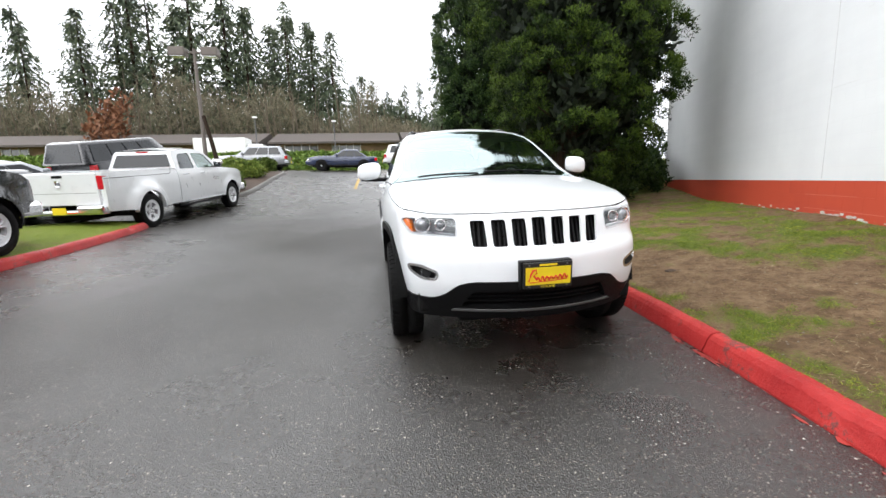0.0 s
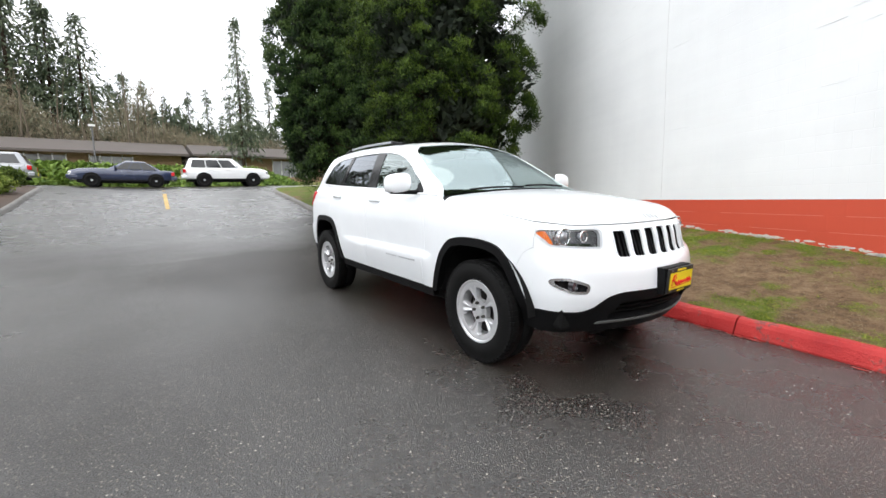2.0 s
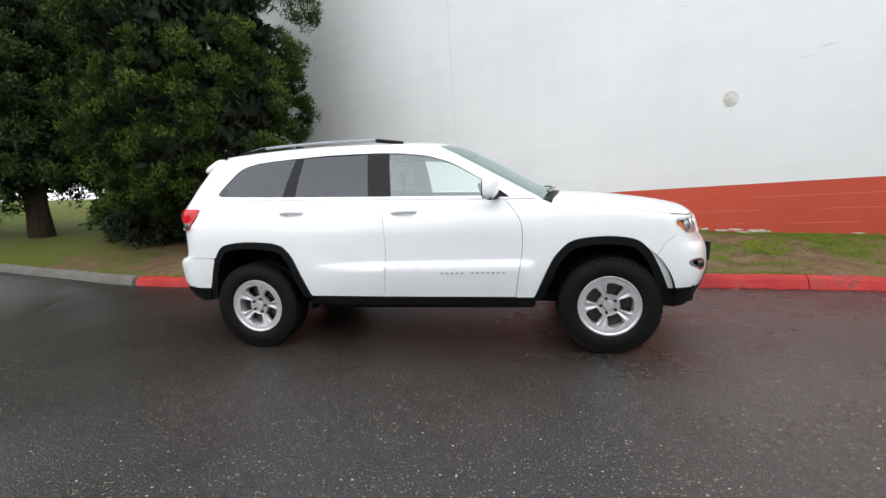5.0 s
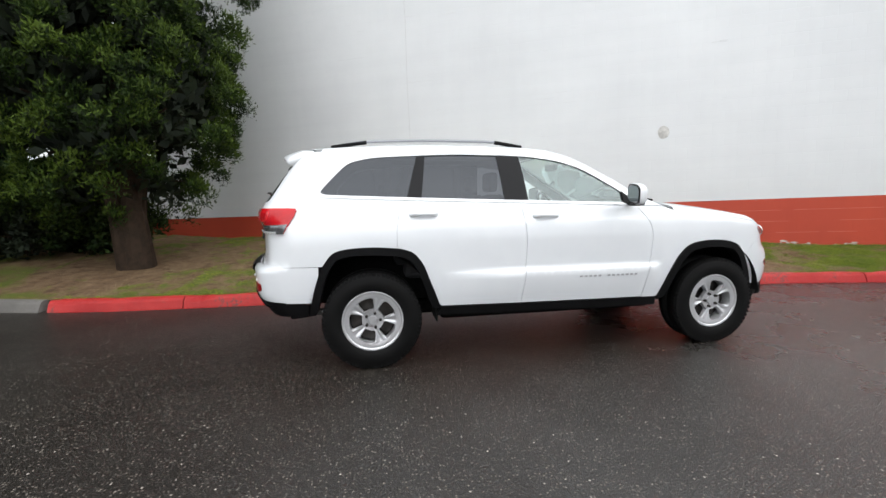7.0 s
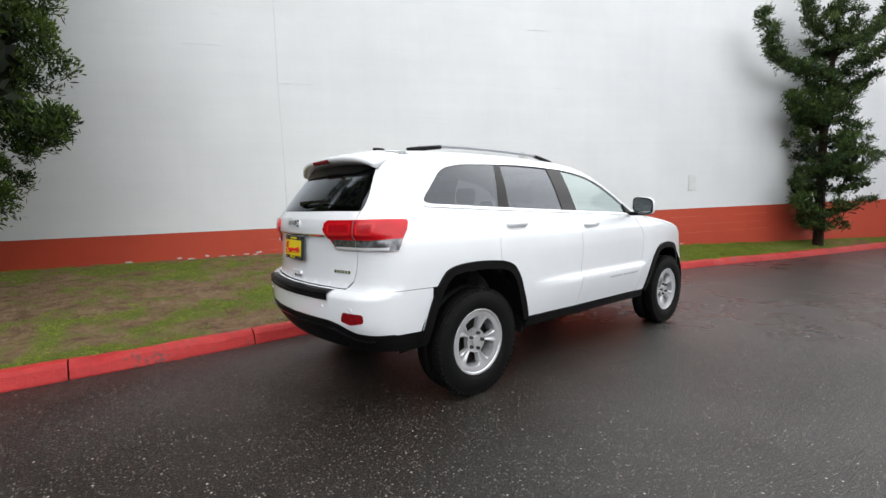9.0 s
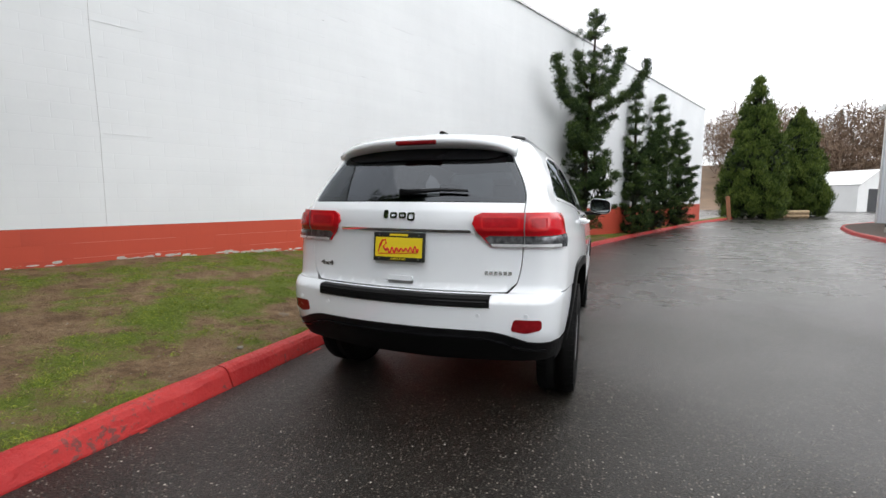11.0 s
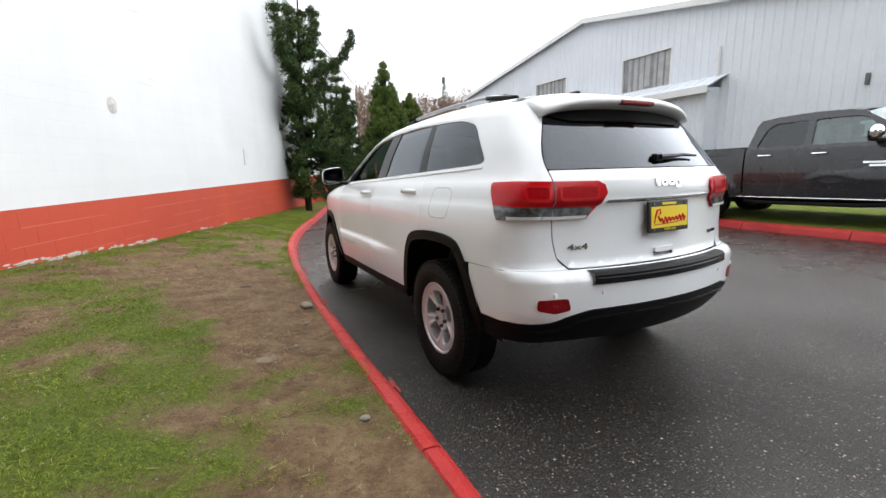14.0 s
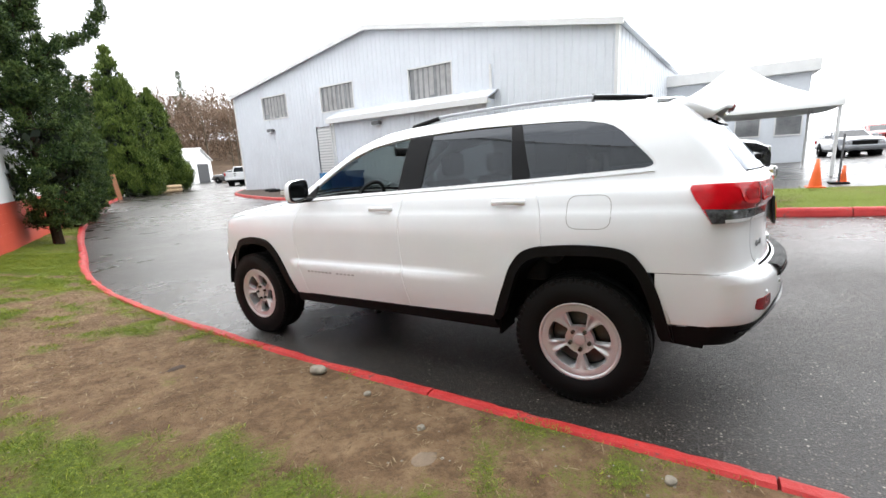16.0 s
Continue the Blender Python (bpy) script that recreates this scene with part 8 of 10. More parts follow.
    bm_part("chassis", LINER, v, lambda bm: (box(bm, (-0.42, fa - 0.7, 0.34), (0.42, tail - 0.2, 0.58), 0.03), box(bm, (-0.88, fa + 0.56, 0.42), (0.88, cab_end - 0.05, 0.62), 0.02), box(bm, (-0.86, fa - 0.6, 0.75), (0.86, fa + 0.6, 1.2))))
    # cabin
    bm_part("dashboard", CABIN, v, lambda bm: box(bm, (-0.85, fa + 0.60, 0.9), (0.85, fa + 0.95, 1.36), 0.05))
    for x in (-0.42, 0.42):
        for y in (fa + 1.75, fa + 2.60):
            bm_part("seat", CLOTH, v, lambda bm: (box(bm, (x - 0.26, y - 0.5, 0.75), (x + 0.26, y, 1.0), 0.05), box(bm, (x - 0.26, y - 0.1, 0.95), (x + 0.26, y + 0.05, 1.52), 0.05), box(bm, (x - 0.13, y - 0.06, 1.54), (x + 0.13, y + 0.05, 1.72), 0.03)))
    return v


def on_land(x, y, yaw, lift=0.0):
    """A pose on the ground, leaning with it, front of the vehicle towards -y before the turn."""
    e = 1.4
    d = Vector((math.cos(radians(yaw + 90)), math.sin(radians(yaw + 90))))
    za, zb = land(x + d.x * e, y + d.y * e), land(x - d.x * e, y - d.y * e)
    return pose(x, y, (za + zb) / 2 + lift, 0, 0, yaw) @ pose(0, 0, 0, math.degrees(math.atan2(za - zb, 2 * e)), 0, 0)


POLISHED = simple("polished_alloy", (0.80, 0.80, 0.82), 0.25, metal=0.35, vary=0.05)
truck_wheel = road_wheel("wheel", None, 0.41, 0.26, 0.255, 5, metal=POLISHED, label="chrome five-spoke truck wheel")
pickup("dark grey crew-cab pickup with chrome trim parked on the grass", on_land(-7.22, 0.36, 180, 0.135) @ Matrix.Scale(0.93, 4), GREY_CAR, 3.60, truck_wheel)
pickup("white crew-cab dual-wheel pickup with dealer card on the bumper", on_land(-7.21, 9.02, 171, 0.0), WHITE_CAR, 4.29, truck_wheel, True)
for o in (truck_wheel, *truck_wheel.children_recursive):
    bpy.data.objects.remove(o)
vehicle("van", "dark grey tall van parked beyond the white pickup", "van", on_land(-11.6, 16.4, 165, 0.0), GREY_CAR, length=5.4, width=2.0, wheelbase=3.3, front=0.9, sill=0.4, hood=1.25, belt=1.25, roof=2.05, screen=(-1.5, -0.75), back=(2.9, 3.1), wheel=0.37, panes=4)
vehicle("sedan", "black car parked behind the white pickup", "car", on_land(-10.6, 8.2, 182, 0.0), BLACK_CAR, roof=1.45)
vehicle("sedan", "grey car with roof bars in the lot", "car", on_land(-13.2, 12.5, 150, 0.0), SILVER_CAR, roof=1.5)
vehicle("sport_utility_vehicle", "white sport utility vehicle driving on the street", "car", on_land(2.2, 27.6, 90, 0.0), WHITE_CAR, length=4.9, width=1.9, wheelbase=2.85, sill=0.42, hood=1.12, belt=1.12, roof=1.74, screen=(-0.95, -0.35), back=(2.15, 2.4), wheel=0.38)
vehicle("sedan", "dark blue sedan driving on the street", "car", on_land(-3.2, 26.6, -90, 0.0), BLUE_CAR, length=4.7, roof=1.42, hood=0.95, belt=0.92, screen=(-0.85, 0.0), back=(1.0, 1.7), wheel=0.32)
vehicle("sport_utility_vehicle", "grey sport utility vehicle driving on the street", "car", on_land(-9.6, 27.8, -90, 0.0), SILVER_CAR, length=4.9, sill=0.38, hood=1.05, belt=1.05, roof=1.66, screen=(-0.85, -0.2), back=(2.1, 2.4), wheel=0.36)
vehicle("sedan", "silver sedan on the street beyond the planter", "car", on_land(-15.5, 27.0, -90, 0.0), SILVER_CAR, length=4.6, roof=1.42, hood=0.95, belt=0.92, screen=(-0.85, 0.0), back=(1.0, 1.7), wheel=0.32)
vehicle("sedan", "white sedan parked before the shops", "car", pose(-10.3, 45.5, 3.75, 0, 0, 90), WHITE_CAR, length=4.6, roof=1.42, hood=0.95, belt=0.92, screen=(-0.85, 0.0), back=(1.0, 1.7), wheel=0.32)
box_truck = thing("box_truck", "white box truck parked before the shops", "truck", m=pose(-15.8, 44.8, 3.6, 0, 0, 90))
bm_part("cargo_box", FABRIC, box_truck, lambda bm: box(bm, (-1.2, -1.5, 0.6), (1.2, 3.6, 2.75), 0.03))
bm_part("cab", WHITE_CAR, box_truck, lambda bm: box(bm, (-1.0, -3.2, 0.5), (1.0, -1.55, 2.1), 0.15))
for y in (-2.6, 2.4):
    for x in (-1.0, 1.0):
        bm_part("wheel", RUBBER, box_truck, lambda bm: (lathe(bm, [(x - 0.12, 0.2), (x - 0.12, 0.42), (x + 0.12, 0.42), (x + 0.12, 0.2)], 20), bmesh.ops.translate(bm, vec=(0, y, 0.42), verts=bm.verts)))
# the lot beyond the island
lot = [(-30.5, 8.6, 95, SILVER_CAR, "silver hatchback"), (-37.5, 11.5, 95, RED_CAR, "dark red sedan"), (-24.0, 11.5, 95, WHITE_CAR, "white car"), (-23.5, 14.5, 95, YELLOW_CAR, "yellow car"), (-24.2, 17.5, 92, BLACK_CAR, "black car"),
       (-23.8, 20.5, 95, GREY_CAR, "grey car"), (-24.0, 23.5, 90, WHITE_CAR, "white car"), (-31, 13, 95, BLACK_CAR, "black car"), (-31, 16.2, 92, WHITE_CAR, "white car"), (-31, 19.4, 95, YELLOW_CAR, "yellow car"), (-31.4, 22.6, 90, BLUE_CAR, "blue car"), (-38, 17, 92, RED_CAR, "red car"), (-38, 20.5, 90, WHITE_CAR, "white car"), (-38, 24, 94, BLACK_CAR, "black car")]
for x, y, yaw, paint_, lab in lot:
    vehicle("sedan", lab + " parked in the lot behind the island", "car", on_land(x, y, yaw), paint_, roof=1.5, plate=False, group="cars in the far lot")
vehicle("pickup_truck", "white pickup parked beside the far end of the workshop", "truck", on_land(-24.5, -39.5, -50), WHITE_CAR, length=5.6, width=1.95, wheelbase=3.4, sill=0.5, hood=1.2, belt=1.2, roof=1.85, screen=(-1.2, -0.4), back=(0.8, 0.95), wheel=0.38, bed=(1.0, 1.3), panes=2, plate=False)
vehicle("sedan", "dark car parked by the shed", "car", on_land(-28.5, -48, 10), BLACK_CAR, plate=False)

# ---- trees and shrubs ----
def blades(name, centres, dirs, length, width, per, spread, mat, parent, seed, bend=0.3, kind="", label=""):
    """Many small leaf blades: at each centre a tuft of per blades fanning round a direction."""
    rs = np.random.RandomState(seed)
    c = np.repeat(np.asarray(centres, float), per, axis=0)
    d = np.repeat(np.asarray(dirs, float), per, axis=0) + rs.normal(0, spread, (len(c), 3))
    d /= np.linalg.norm(d, axis=1, keepdims=True)
    s = np.cross(d, rs.normal(0, 1, (len(c), 3)))
    s /= np.linalg.norm(s, axis=1, keepdims=True)
    if np.ndim(length):
        length = np.repeat(length, per)[:, None]
    L = length * rs.uniform(0.6, 1.3, (len(c), 1))
    W = width * rs.uniform(0.7, 1.3, (len(c), 1))
    c = c + rs.normal(0, 1, c.shape) * length * 0.25
    m1 = c + d * L * 0.5 + s * W * 0.5
    m2 = c + d * L * 0.5 - s * W * 0.5
    tip = c + d * L + np.array([0, 0, -1]) * L * bend * 0.3
    V = np.stack([c, m1, tip, m2], 1).reshape(-1, 3)
    n = len(c)
    me = bpy.data.meshes.new(name)
    me.vertices.add(len(V))
    me.vertices.foreach_set("co", V.ravel())
    me.loops.add(n * 4)
    me.loops.foreach_set("vertex_index", np.arange(n * 4, dtype=np.int32))
    me.polygons.add(n)
    me.polygons.foreach_set("loop_start", (np.arange(n) * 4).astype(np.int32))
    me.materials.append(mat)
    me.update(calc_edges=True)
    ob = new(name, me)
    if parent is not None:
        ob.parent = parent
    return tagged(ob, label, kind=kind)


def fronds(name, tufts, length, width, per, mat, parent, seed, rise=0.6, loose=0.4):
    """Flat sprays that shingle the lobes of a crown; tufts: (places, outward directions, tip and shade tone)."""
    rs = np.random.RandomState(seed)
    C, N, G = tufts
    c = np.repeat(C, per, axis=0)
    g = np.repeat(G, per)
    nrm = np.repeat(N, per, axis=0) + rs.normal(0, loose, (len(c), 3))
    nrm /= np.linalg.norm(nrm, axis=1, keepdims=True)
    d = nrm * 0.45 + np.array([0, 0, rise]) + rs.normal(0, 0.55, c.shape)
    s = np.cross(d, nrm)
    s /= np.linalg.norm(s, axis=1, keepdims=True) + 1e-9
    d /= np.linalg.norm(d, axis=1, keepdims=True)
    L = length * rs.uniform(0.6, 1.35, (len(c), 1))
    W = width * rs.uniform(0.7, 1.3, (len(c), 1))
    c = c + rs.normal(0, length * 0.45, c.shape)
    V = np.stack([c, c + d * L * 0.55 + s * W * 0.5, c + d * L, c + d * L * 0.55 - s * W * 0.5], 1).reshape(-1, 3)
    n = len(c)
    me = bpy.data.meshes.new(name)
    me.vertices.add(len(V))
    me.vertices.foreach_set("co", V.ravel())
    me.loops.add(n * 4)
    me.loops.foreach_set("vertex_index", np.arange(n * 4, dtype=np.int32))
    me.polygons.add(n)
    me.polygons.foreach_set("loop_start", (np.arange(n) * 4).astype(np.int32))
    me.materials.append(mat)
    me.update(calc_edges=True)
    me.attributes.new("growth_shade", "FLOAT", "POINT").data.foreach_set("value", np.repeat(g, 4).astype(np.float32))
    ob = new(name, me)
    ob.parent = parent
    return ob


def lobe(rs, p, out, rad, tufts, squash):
    """Tufts over the outer side of one rounded lobe; the tone runs from a shade-dark base to light young tips."""
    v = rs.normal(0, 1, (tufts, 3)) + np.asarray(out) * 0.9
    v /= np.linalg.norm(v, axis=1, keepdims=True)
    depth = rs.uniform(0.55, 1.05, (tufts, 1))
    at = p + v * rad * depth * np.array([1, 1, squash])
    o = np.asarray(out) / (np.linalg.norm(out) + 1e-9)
    # young tips are paler; lit upper side and shaded base are painted in too
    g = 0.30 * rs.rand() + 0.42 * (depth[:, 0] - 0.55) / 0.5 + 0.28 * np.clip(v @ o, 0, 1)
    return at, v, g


def clumped_crown(centre, profile, clumps, tufts, size, seed, squash=0.8, core=0.45):
    """Tufts on many rounded lobes over a crown; profile gives (height, radius)."""
    rs = np.random.RandomState(seed)
    zs_ = np.array([p[0] for p in profile])
    rr = np.array([p[1] for p in profile])
    parts = []
    w_ = np.interp(np.linspace(zs_[0], zs_[-1], 200), zs_, rr) + 0.15
    cdf = np.cumsum(w_) / np.sum(w_)
    for _ in range(clumps):
        z = np.interp(rs.rand(), cdf, np.linspace(zs_[0], zs_[-1], 200))
        r = np.interp(z, zs_, rr)
        a = rs.rand() * 2 * math.pi
        q = r * (core + (1 - core) * rs.rand() ** 0.45) * (1 + 0.14 * math.sin(3 * a + z) + 0.10 * math.sin(7 * a - 2 * z))
        p = np.array([centre[0] + q * math.cos(a), centre[1] + q * math.sin(a), centre[2] + z])
        rad = size * rs.uniform(0.6, 1.3) * min(1, 0.35 + r)
        parts.append(lobe(rs, p, (math.cos(a), math.sin(a), 0.75), rad, tufts, squash))
    return tuple(np.concatenate(k) for k in zip(*parts))


def trunk_mesh(bm, base, top, r0, r1, limbs=0, seed=0, reach=1.5, flare=1.6):
    rng = random.Random(seed)
    b, t = Vector(base), Vector(top)
    pts = [b + (t - b) * (k / 9) + Vector((rng.uniform(-0.04, 0.04), rng.uniform(-0.04, 0.04), 0)) for k in range(10)]
    pts[0].z -= 0.25
    tube(bm, pts[:2], r0 * flare, 12, r0)
    tube(bm, pts[1:], r0, 12, r1)
    for k in range(limbs):
        f = rng.uniform(0.12, 0.92)
        p = b + (t - b) * f
        a = rng.uniform(0, 2 * math.pi)
        n = reach * (1 - f * 0.7) * rng.uniform(0.6, 1.1)
        q = p + Vector((math.cos(a) * n, math.sin(a) * n, n * rng.uniform(0.1, 0.5)))
        tube(bm, [p, p.lerp(q, 0.5) + Vector((0, 0, 0.06)), q], r0 * 0.28 * (1 - f * 0.6), 6, 0.012)


def cypress(x, y, cx, cy, profile, clumps, tufts, mat, seed, label, per=8, length=0.12, width=0.05, size=0.46, girth=0.2):
    z = turf(x, y)
    t = thing("cypress_tree", label, "tree", "cypress trees by the wall", m=Matrix.Translation((x, y, z)))
    h = profile[-1][0]

    def stems(bm):
        trunk_mesh(bm, (0, 0, 0), (cx - x, cy - y, h * 0.95), girth, 0.03, 26, seed, 1.9)
        trunk_mesh(bm, (girth * 0.45, girth * 0.15, 0.1), (cx - x + 0.8, cy - y + 0.2, h * 0.62), girth * 0.66, 0.03, 8, seed + 1, 1.4)
        trunk_mesh(bm, (-girth * 0.45, girth * 0.3, 0.1), (cx - x - 0.7, cy - y + 0.4, h * 0.6), girth * 0.6, 0.03, 8, seed + 2, 1.4)
        trunk_mesh(bm, (0.02, -girth * 0.4, 0.1), (cx - x + 0.1, cy - y - 0.8, h * 0.55), girth * 0.55, 0.03, 6, seed + 3, 1.3)
    bm_part("trunk", BARK, t, stems)
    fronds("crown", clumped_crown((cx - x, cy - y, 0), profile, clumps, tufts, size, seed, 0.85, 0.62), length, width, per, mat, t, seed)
    # inner leaves, coloured as deep shade, fill the gaps between the lobes
    fronds("inner_crown", clumped_crown((cx - x, cy - y, 0), [(z_ + 0.5 * (z_ < 1.5), r_ * 0.66) for z_, r_ in profile], 260, 18, 0.4, seed + 7), 0.24, 0.12, 5, FOLIAGE_SHADE, t, seed + 7)
    return t


# near-black leaf colour that stands in for the shade within a crown
FOLIAGE_SHADE = make_foliage("shade_coloured_foliage", (0.006, 0.010, 0.005), (0.011, 0.018, 0.008), (0.018, 0.028, 0.010), 0.8)
FOLIAGE_LEAFY = make_foliage("planter_leaves", (0.04, 0.07, 0.012), (0.10, 0.15, 0.025), (0.20, 0.24, 0.05), lobed=True)
TALL = [(0.8, 0.8), (1.5, 1.4), (3.0, 1.75), (6.0, 1.8), (8.5, 1.6), (11.0, 0.9), (12.5, 0.2)]
cypress(3.5, 5.2, 3.95, 5.65, [(0.68, 0.75), (1.15, 1.5), (1.9, 1.95), (3.4, 2.12), (5.4, 2.05), (7.6, 1.7), (9.6, 1.1), (11.4, 0.2)], 760, 46, FOLIAGE_NEAR, 11, "dense green cypress with bright lobed sprays and forked trunk", 7, 0.075, 0.022, 0.25, 0.185)
cypress(4.0, 13.4, 3.75, 13.7, TALL, 430, 40, FOLIAGE_DARK, 12, "tall shaded dark green cypress on the lawn", 6, 0.11, 0.038, 0.36)
cypress(5.3, 12.0, 5.45, 12.2, TALL, 430, 40, FOLIAGE_DARK, 13, "tall shaded dark green cypress on the lawn", 6, 0.11, 0.038, 0.36)
cypress(7.6, 11.2, 7.7, 11.3, TALL, 300, 32, FOLIAGE_DARK, 14, "tall shaded dark green cypress behind the wall corner", 5, 0.12, 0.06, 0.4)


# layered junipers against the wall, with twisted arms
def juniper(x, y, profile, arms, seed, label, lean=0.0, dense=1.0):
    z = turf(x, y)
    t = thing("juniper_tree", label, "tree", "junipers by the wall", m=Matrix.Translation((x, y, z)))
    rs = np.random.RandomState(seed)
    zs_ = [p[0] for p in profile]
    rr = [p[1] for p in profile]
    top = zs_[-1]
    pads, limbs = [], []

    def spray(path, w0, w1):
        """Flat pads of foliage strung along a branch, tips turned up."""
        p = np.array(path, float)
        limbs.append(path)
        seg = np.linalg.norm(np.diff(p, axis=0), axis=1)
        run = np.concatenate([[0], np.cumsum(seg)])
        n = max(2, int(run[-1] / 0.15))
        s_ = np.linspace(0.25, 1, n) * run[-1]
        c = np.stack([np.interp(s_, run, p[:, k]) for k in range(3)], 1)
        d = np.gradient(c, axis=0)
        d /= np.linalg.norm(d, axis=1, keepdims=True) + 1e-9
        for k in range(n):
            w = w0 + (w1 - w0) * k / max(1, n - 1)
            pads.append(lobe(rs, c[k] + rs.normal(0, 0.05, 3), d[k] * 0.5 + np.array([0, 0, 0.9]), w * rs.uniform(0.75, 1.3), 20, 0.30))
    zc = zs_[0] + 0.1
    while zc < top:
        r = np.interp(zc, zs_, rr)
        f = zc / top
        a0 = rs.rand() * 6.3
        n = 7 if r > 0.5 else 5
        for k in range(n):
            if rs.rand() > dense:
                continue
            a = a0 + 2 * math.pi * k / n + rs.normal(0, 0.25)
            q = r * rs.uniform(0.5, 1.2)
            ox = lean * f
            room = wall_x(y + q * math.sin(a)) - 0.12 - x - ox
            if q * math.cos(a) > room:
                q = max(0.12, room / math.cos(a))
            spray([(ox, 0, zc + 0.08), (ox + 0.6 * q * math.cos(a), 0.6 * q * math.sin(a), zc + 0.03), (ox + q * math.cos(a), q * math.sin(a), zc + 0.10 + 0.30 * q)], 0.185, 0.10)
        zc += (0.40 + 0.12 * f) * rs.uniform(0.8, 1.25)
    for pts in arms:
        spray(pts, 0.24, 0.12)
        spray(pts, 0.18, 0.10)

    def wood(bm):
        tube(bm, [(0, 0, -0.2), (0, 0, top * 0.4), (lean * 0.6, 0, top * 0.7), (lean, 0, top)], 0.12, 8, 0.015)
        for pts in limbs:
            tube(bm, [Vector(p) for p in pts], 0.022, 5, 0.006)
    bm_part("trunk", BARK, t, wood)
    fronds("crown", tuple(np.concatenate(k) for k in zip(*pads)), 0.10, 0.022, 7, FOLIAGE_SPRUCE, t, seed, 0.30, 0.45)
    # a few leaves in the shade colour darken the heart of the tree
    fronds("inner_crown", clumped_crown((0, 0, 0), [(z_, r_ * 0.5) for z_, r_ in profile if z_ < 4.4], 14, 12, 0.18, seed + 3), 0.22, 0.14, 3, FOLIAGE_SHADE, t, seed + 3)
    return t


juniper(-0.55, -11.4, [(0.35, 0.55), (0.8, 0.95), (1.6, 1.05), (2.8, 0.95), (3.8, 0.78), (4.8, 0.58), (5.8, 0.42), (6.8, 0.36), (7.7, 0.06)],
        [[(0, 0, 4.2), (0.36, 1.0, 4.45), (0.70, 1.8, 4.8), (0.82, 2.2, 5.6)], [(0, 0, 4.7), (-0.5, -0.8, 5.2), (-0.9, -1.5, 5.8), (-1.1, -2.0, 6.9)], [(0, 0, 4.3), (-0.9, 0.1, 4.6), (-1.55, 0.2, 5.0), (-1.85, 0.2, 5.75)], [(0, 0, 5.2), (0.2, 0.6, 5.6), (0.3, 0.85, 6.1)], [(0, 0, 3.2), (0.3, 1.0, 3.5), (0.4, 1.4, 3.75)]],
        21, "tall layered dark green juniper with twisted arms against the wall", -0.25, 0.85)
juniper(-2.50, -16.2, [(0.05, 0.6), (0.6, 0.8), (1.8, 0.75), (2.8, 0.65), (3.6, 0.5), (4.6, 0.42), (5.6, 0.3), (6.3, 0.06)],
        [[(0, 0, 1.6), (0.9, 0.1, 2.4), (1.0, 0.1, 3.2)], [(0, 0, 3.4), (0.7, 0, 4.2), (0.75, 0, 5.0)], [(0, 0, 3.0), (-0.7, 0, 3.8), (-0.95, 0, 4.9)]], 22, "twisted dark green juniper with bare gaps against the wall", 0.1, 0.9)
juniper(-3.55, -18.7, [(0.05, 0.6), (0.6, 0.85), (1.8, 0.8), (2.8, 0.7), (4.0, 0.6), (5.2, 0.4), (6.3, 0.06)],
        [[(0, 0, 2.8), (-0.7, 0, 3.6), (-0.95, 0, 4.6)], [(0, 0, 3.0), (0.65, 0, 3.7), (0.75, 0, 4.5)]], 23, "twisted dark green juniper by the kerb", -0.1, 0.9)
juniper(-5.08, -22.3, [(0.05, 0.6), (0.8, 0.85), (1.8, 0.8), (2.8, 0.8), (4.2, 0.45), (5.4, 0.06)], [[(0, 0, 2.6), (0.6, 0, 3.4), (0.7, 0, 4.2)]], 24, "dark green juniper by the kerb")


def cedar(x, y, h, r, seed):
    z = land(x, y)
    t = thing("cedar_tree", "tall neat conical cedar beside the drive", "tree", "conical cedars", m=Matrix.Translation((x, y, z)))
    bm_part("trunk", BARK, t, lambda bm: trunk_mesh(bm, (0, 0, 0), (0, 0, h * 0.95), 0.16, 0.02, 0, seed))
    tufts = clumped_crown((0, 0, 0), [(0.1, r * 0.85), (h * 0.12, r), (h * 0.4, r * 0.82), (h * 0.75, r * 0.42), (h, 0.05)], 420, 22, 0.26, seed, 1.7, 0.86)
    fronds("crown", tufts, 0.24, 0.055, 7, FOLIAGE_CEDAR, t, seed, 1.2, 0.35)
    # the depth of the cone is darkened by leaves painted as shade
    fronds("inner_crown", clumped_crown((0, 0, 0), [(0.1, r * 0.6), (h * 0.4, r * 0.6), (h * 0.9, 0.1)], 120, 14, 0.4, seed + 5), 0.4, 0.22, 4, FOLIAGE_SHADE, t, seed + 5)


cedar(-12.2, -35.2, 10.4, 1.95, 31)
cedar(-16.3, -39.0, 8.5, 1.9, 32)


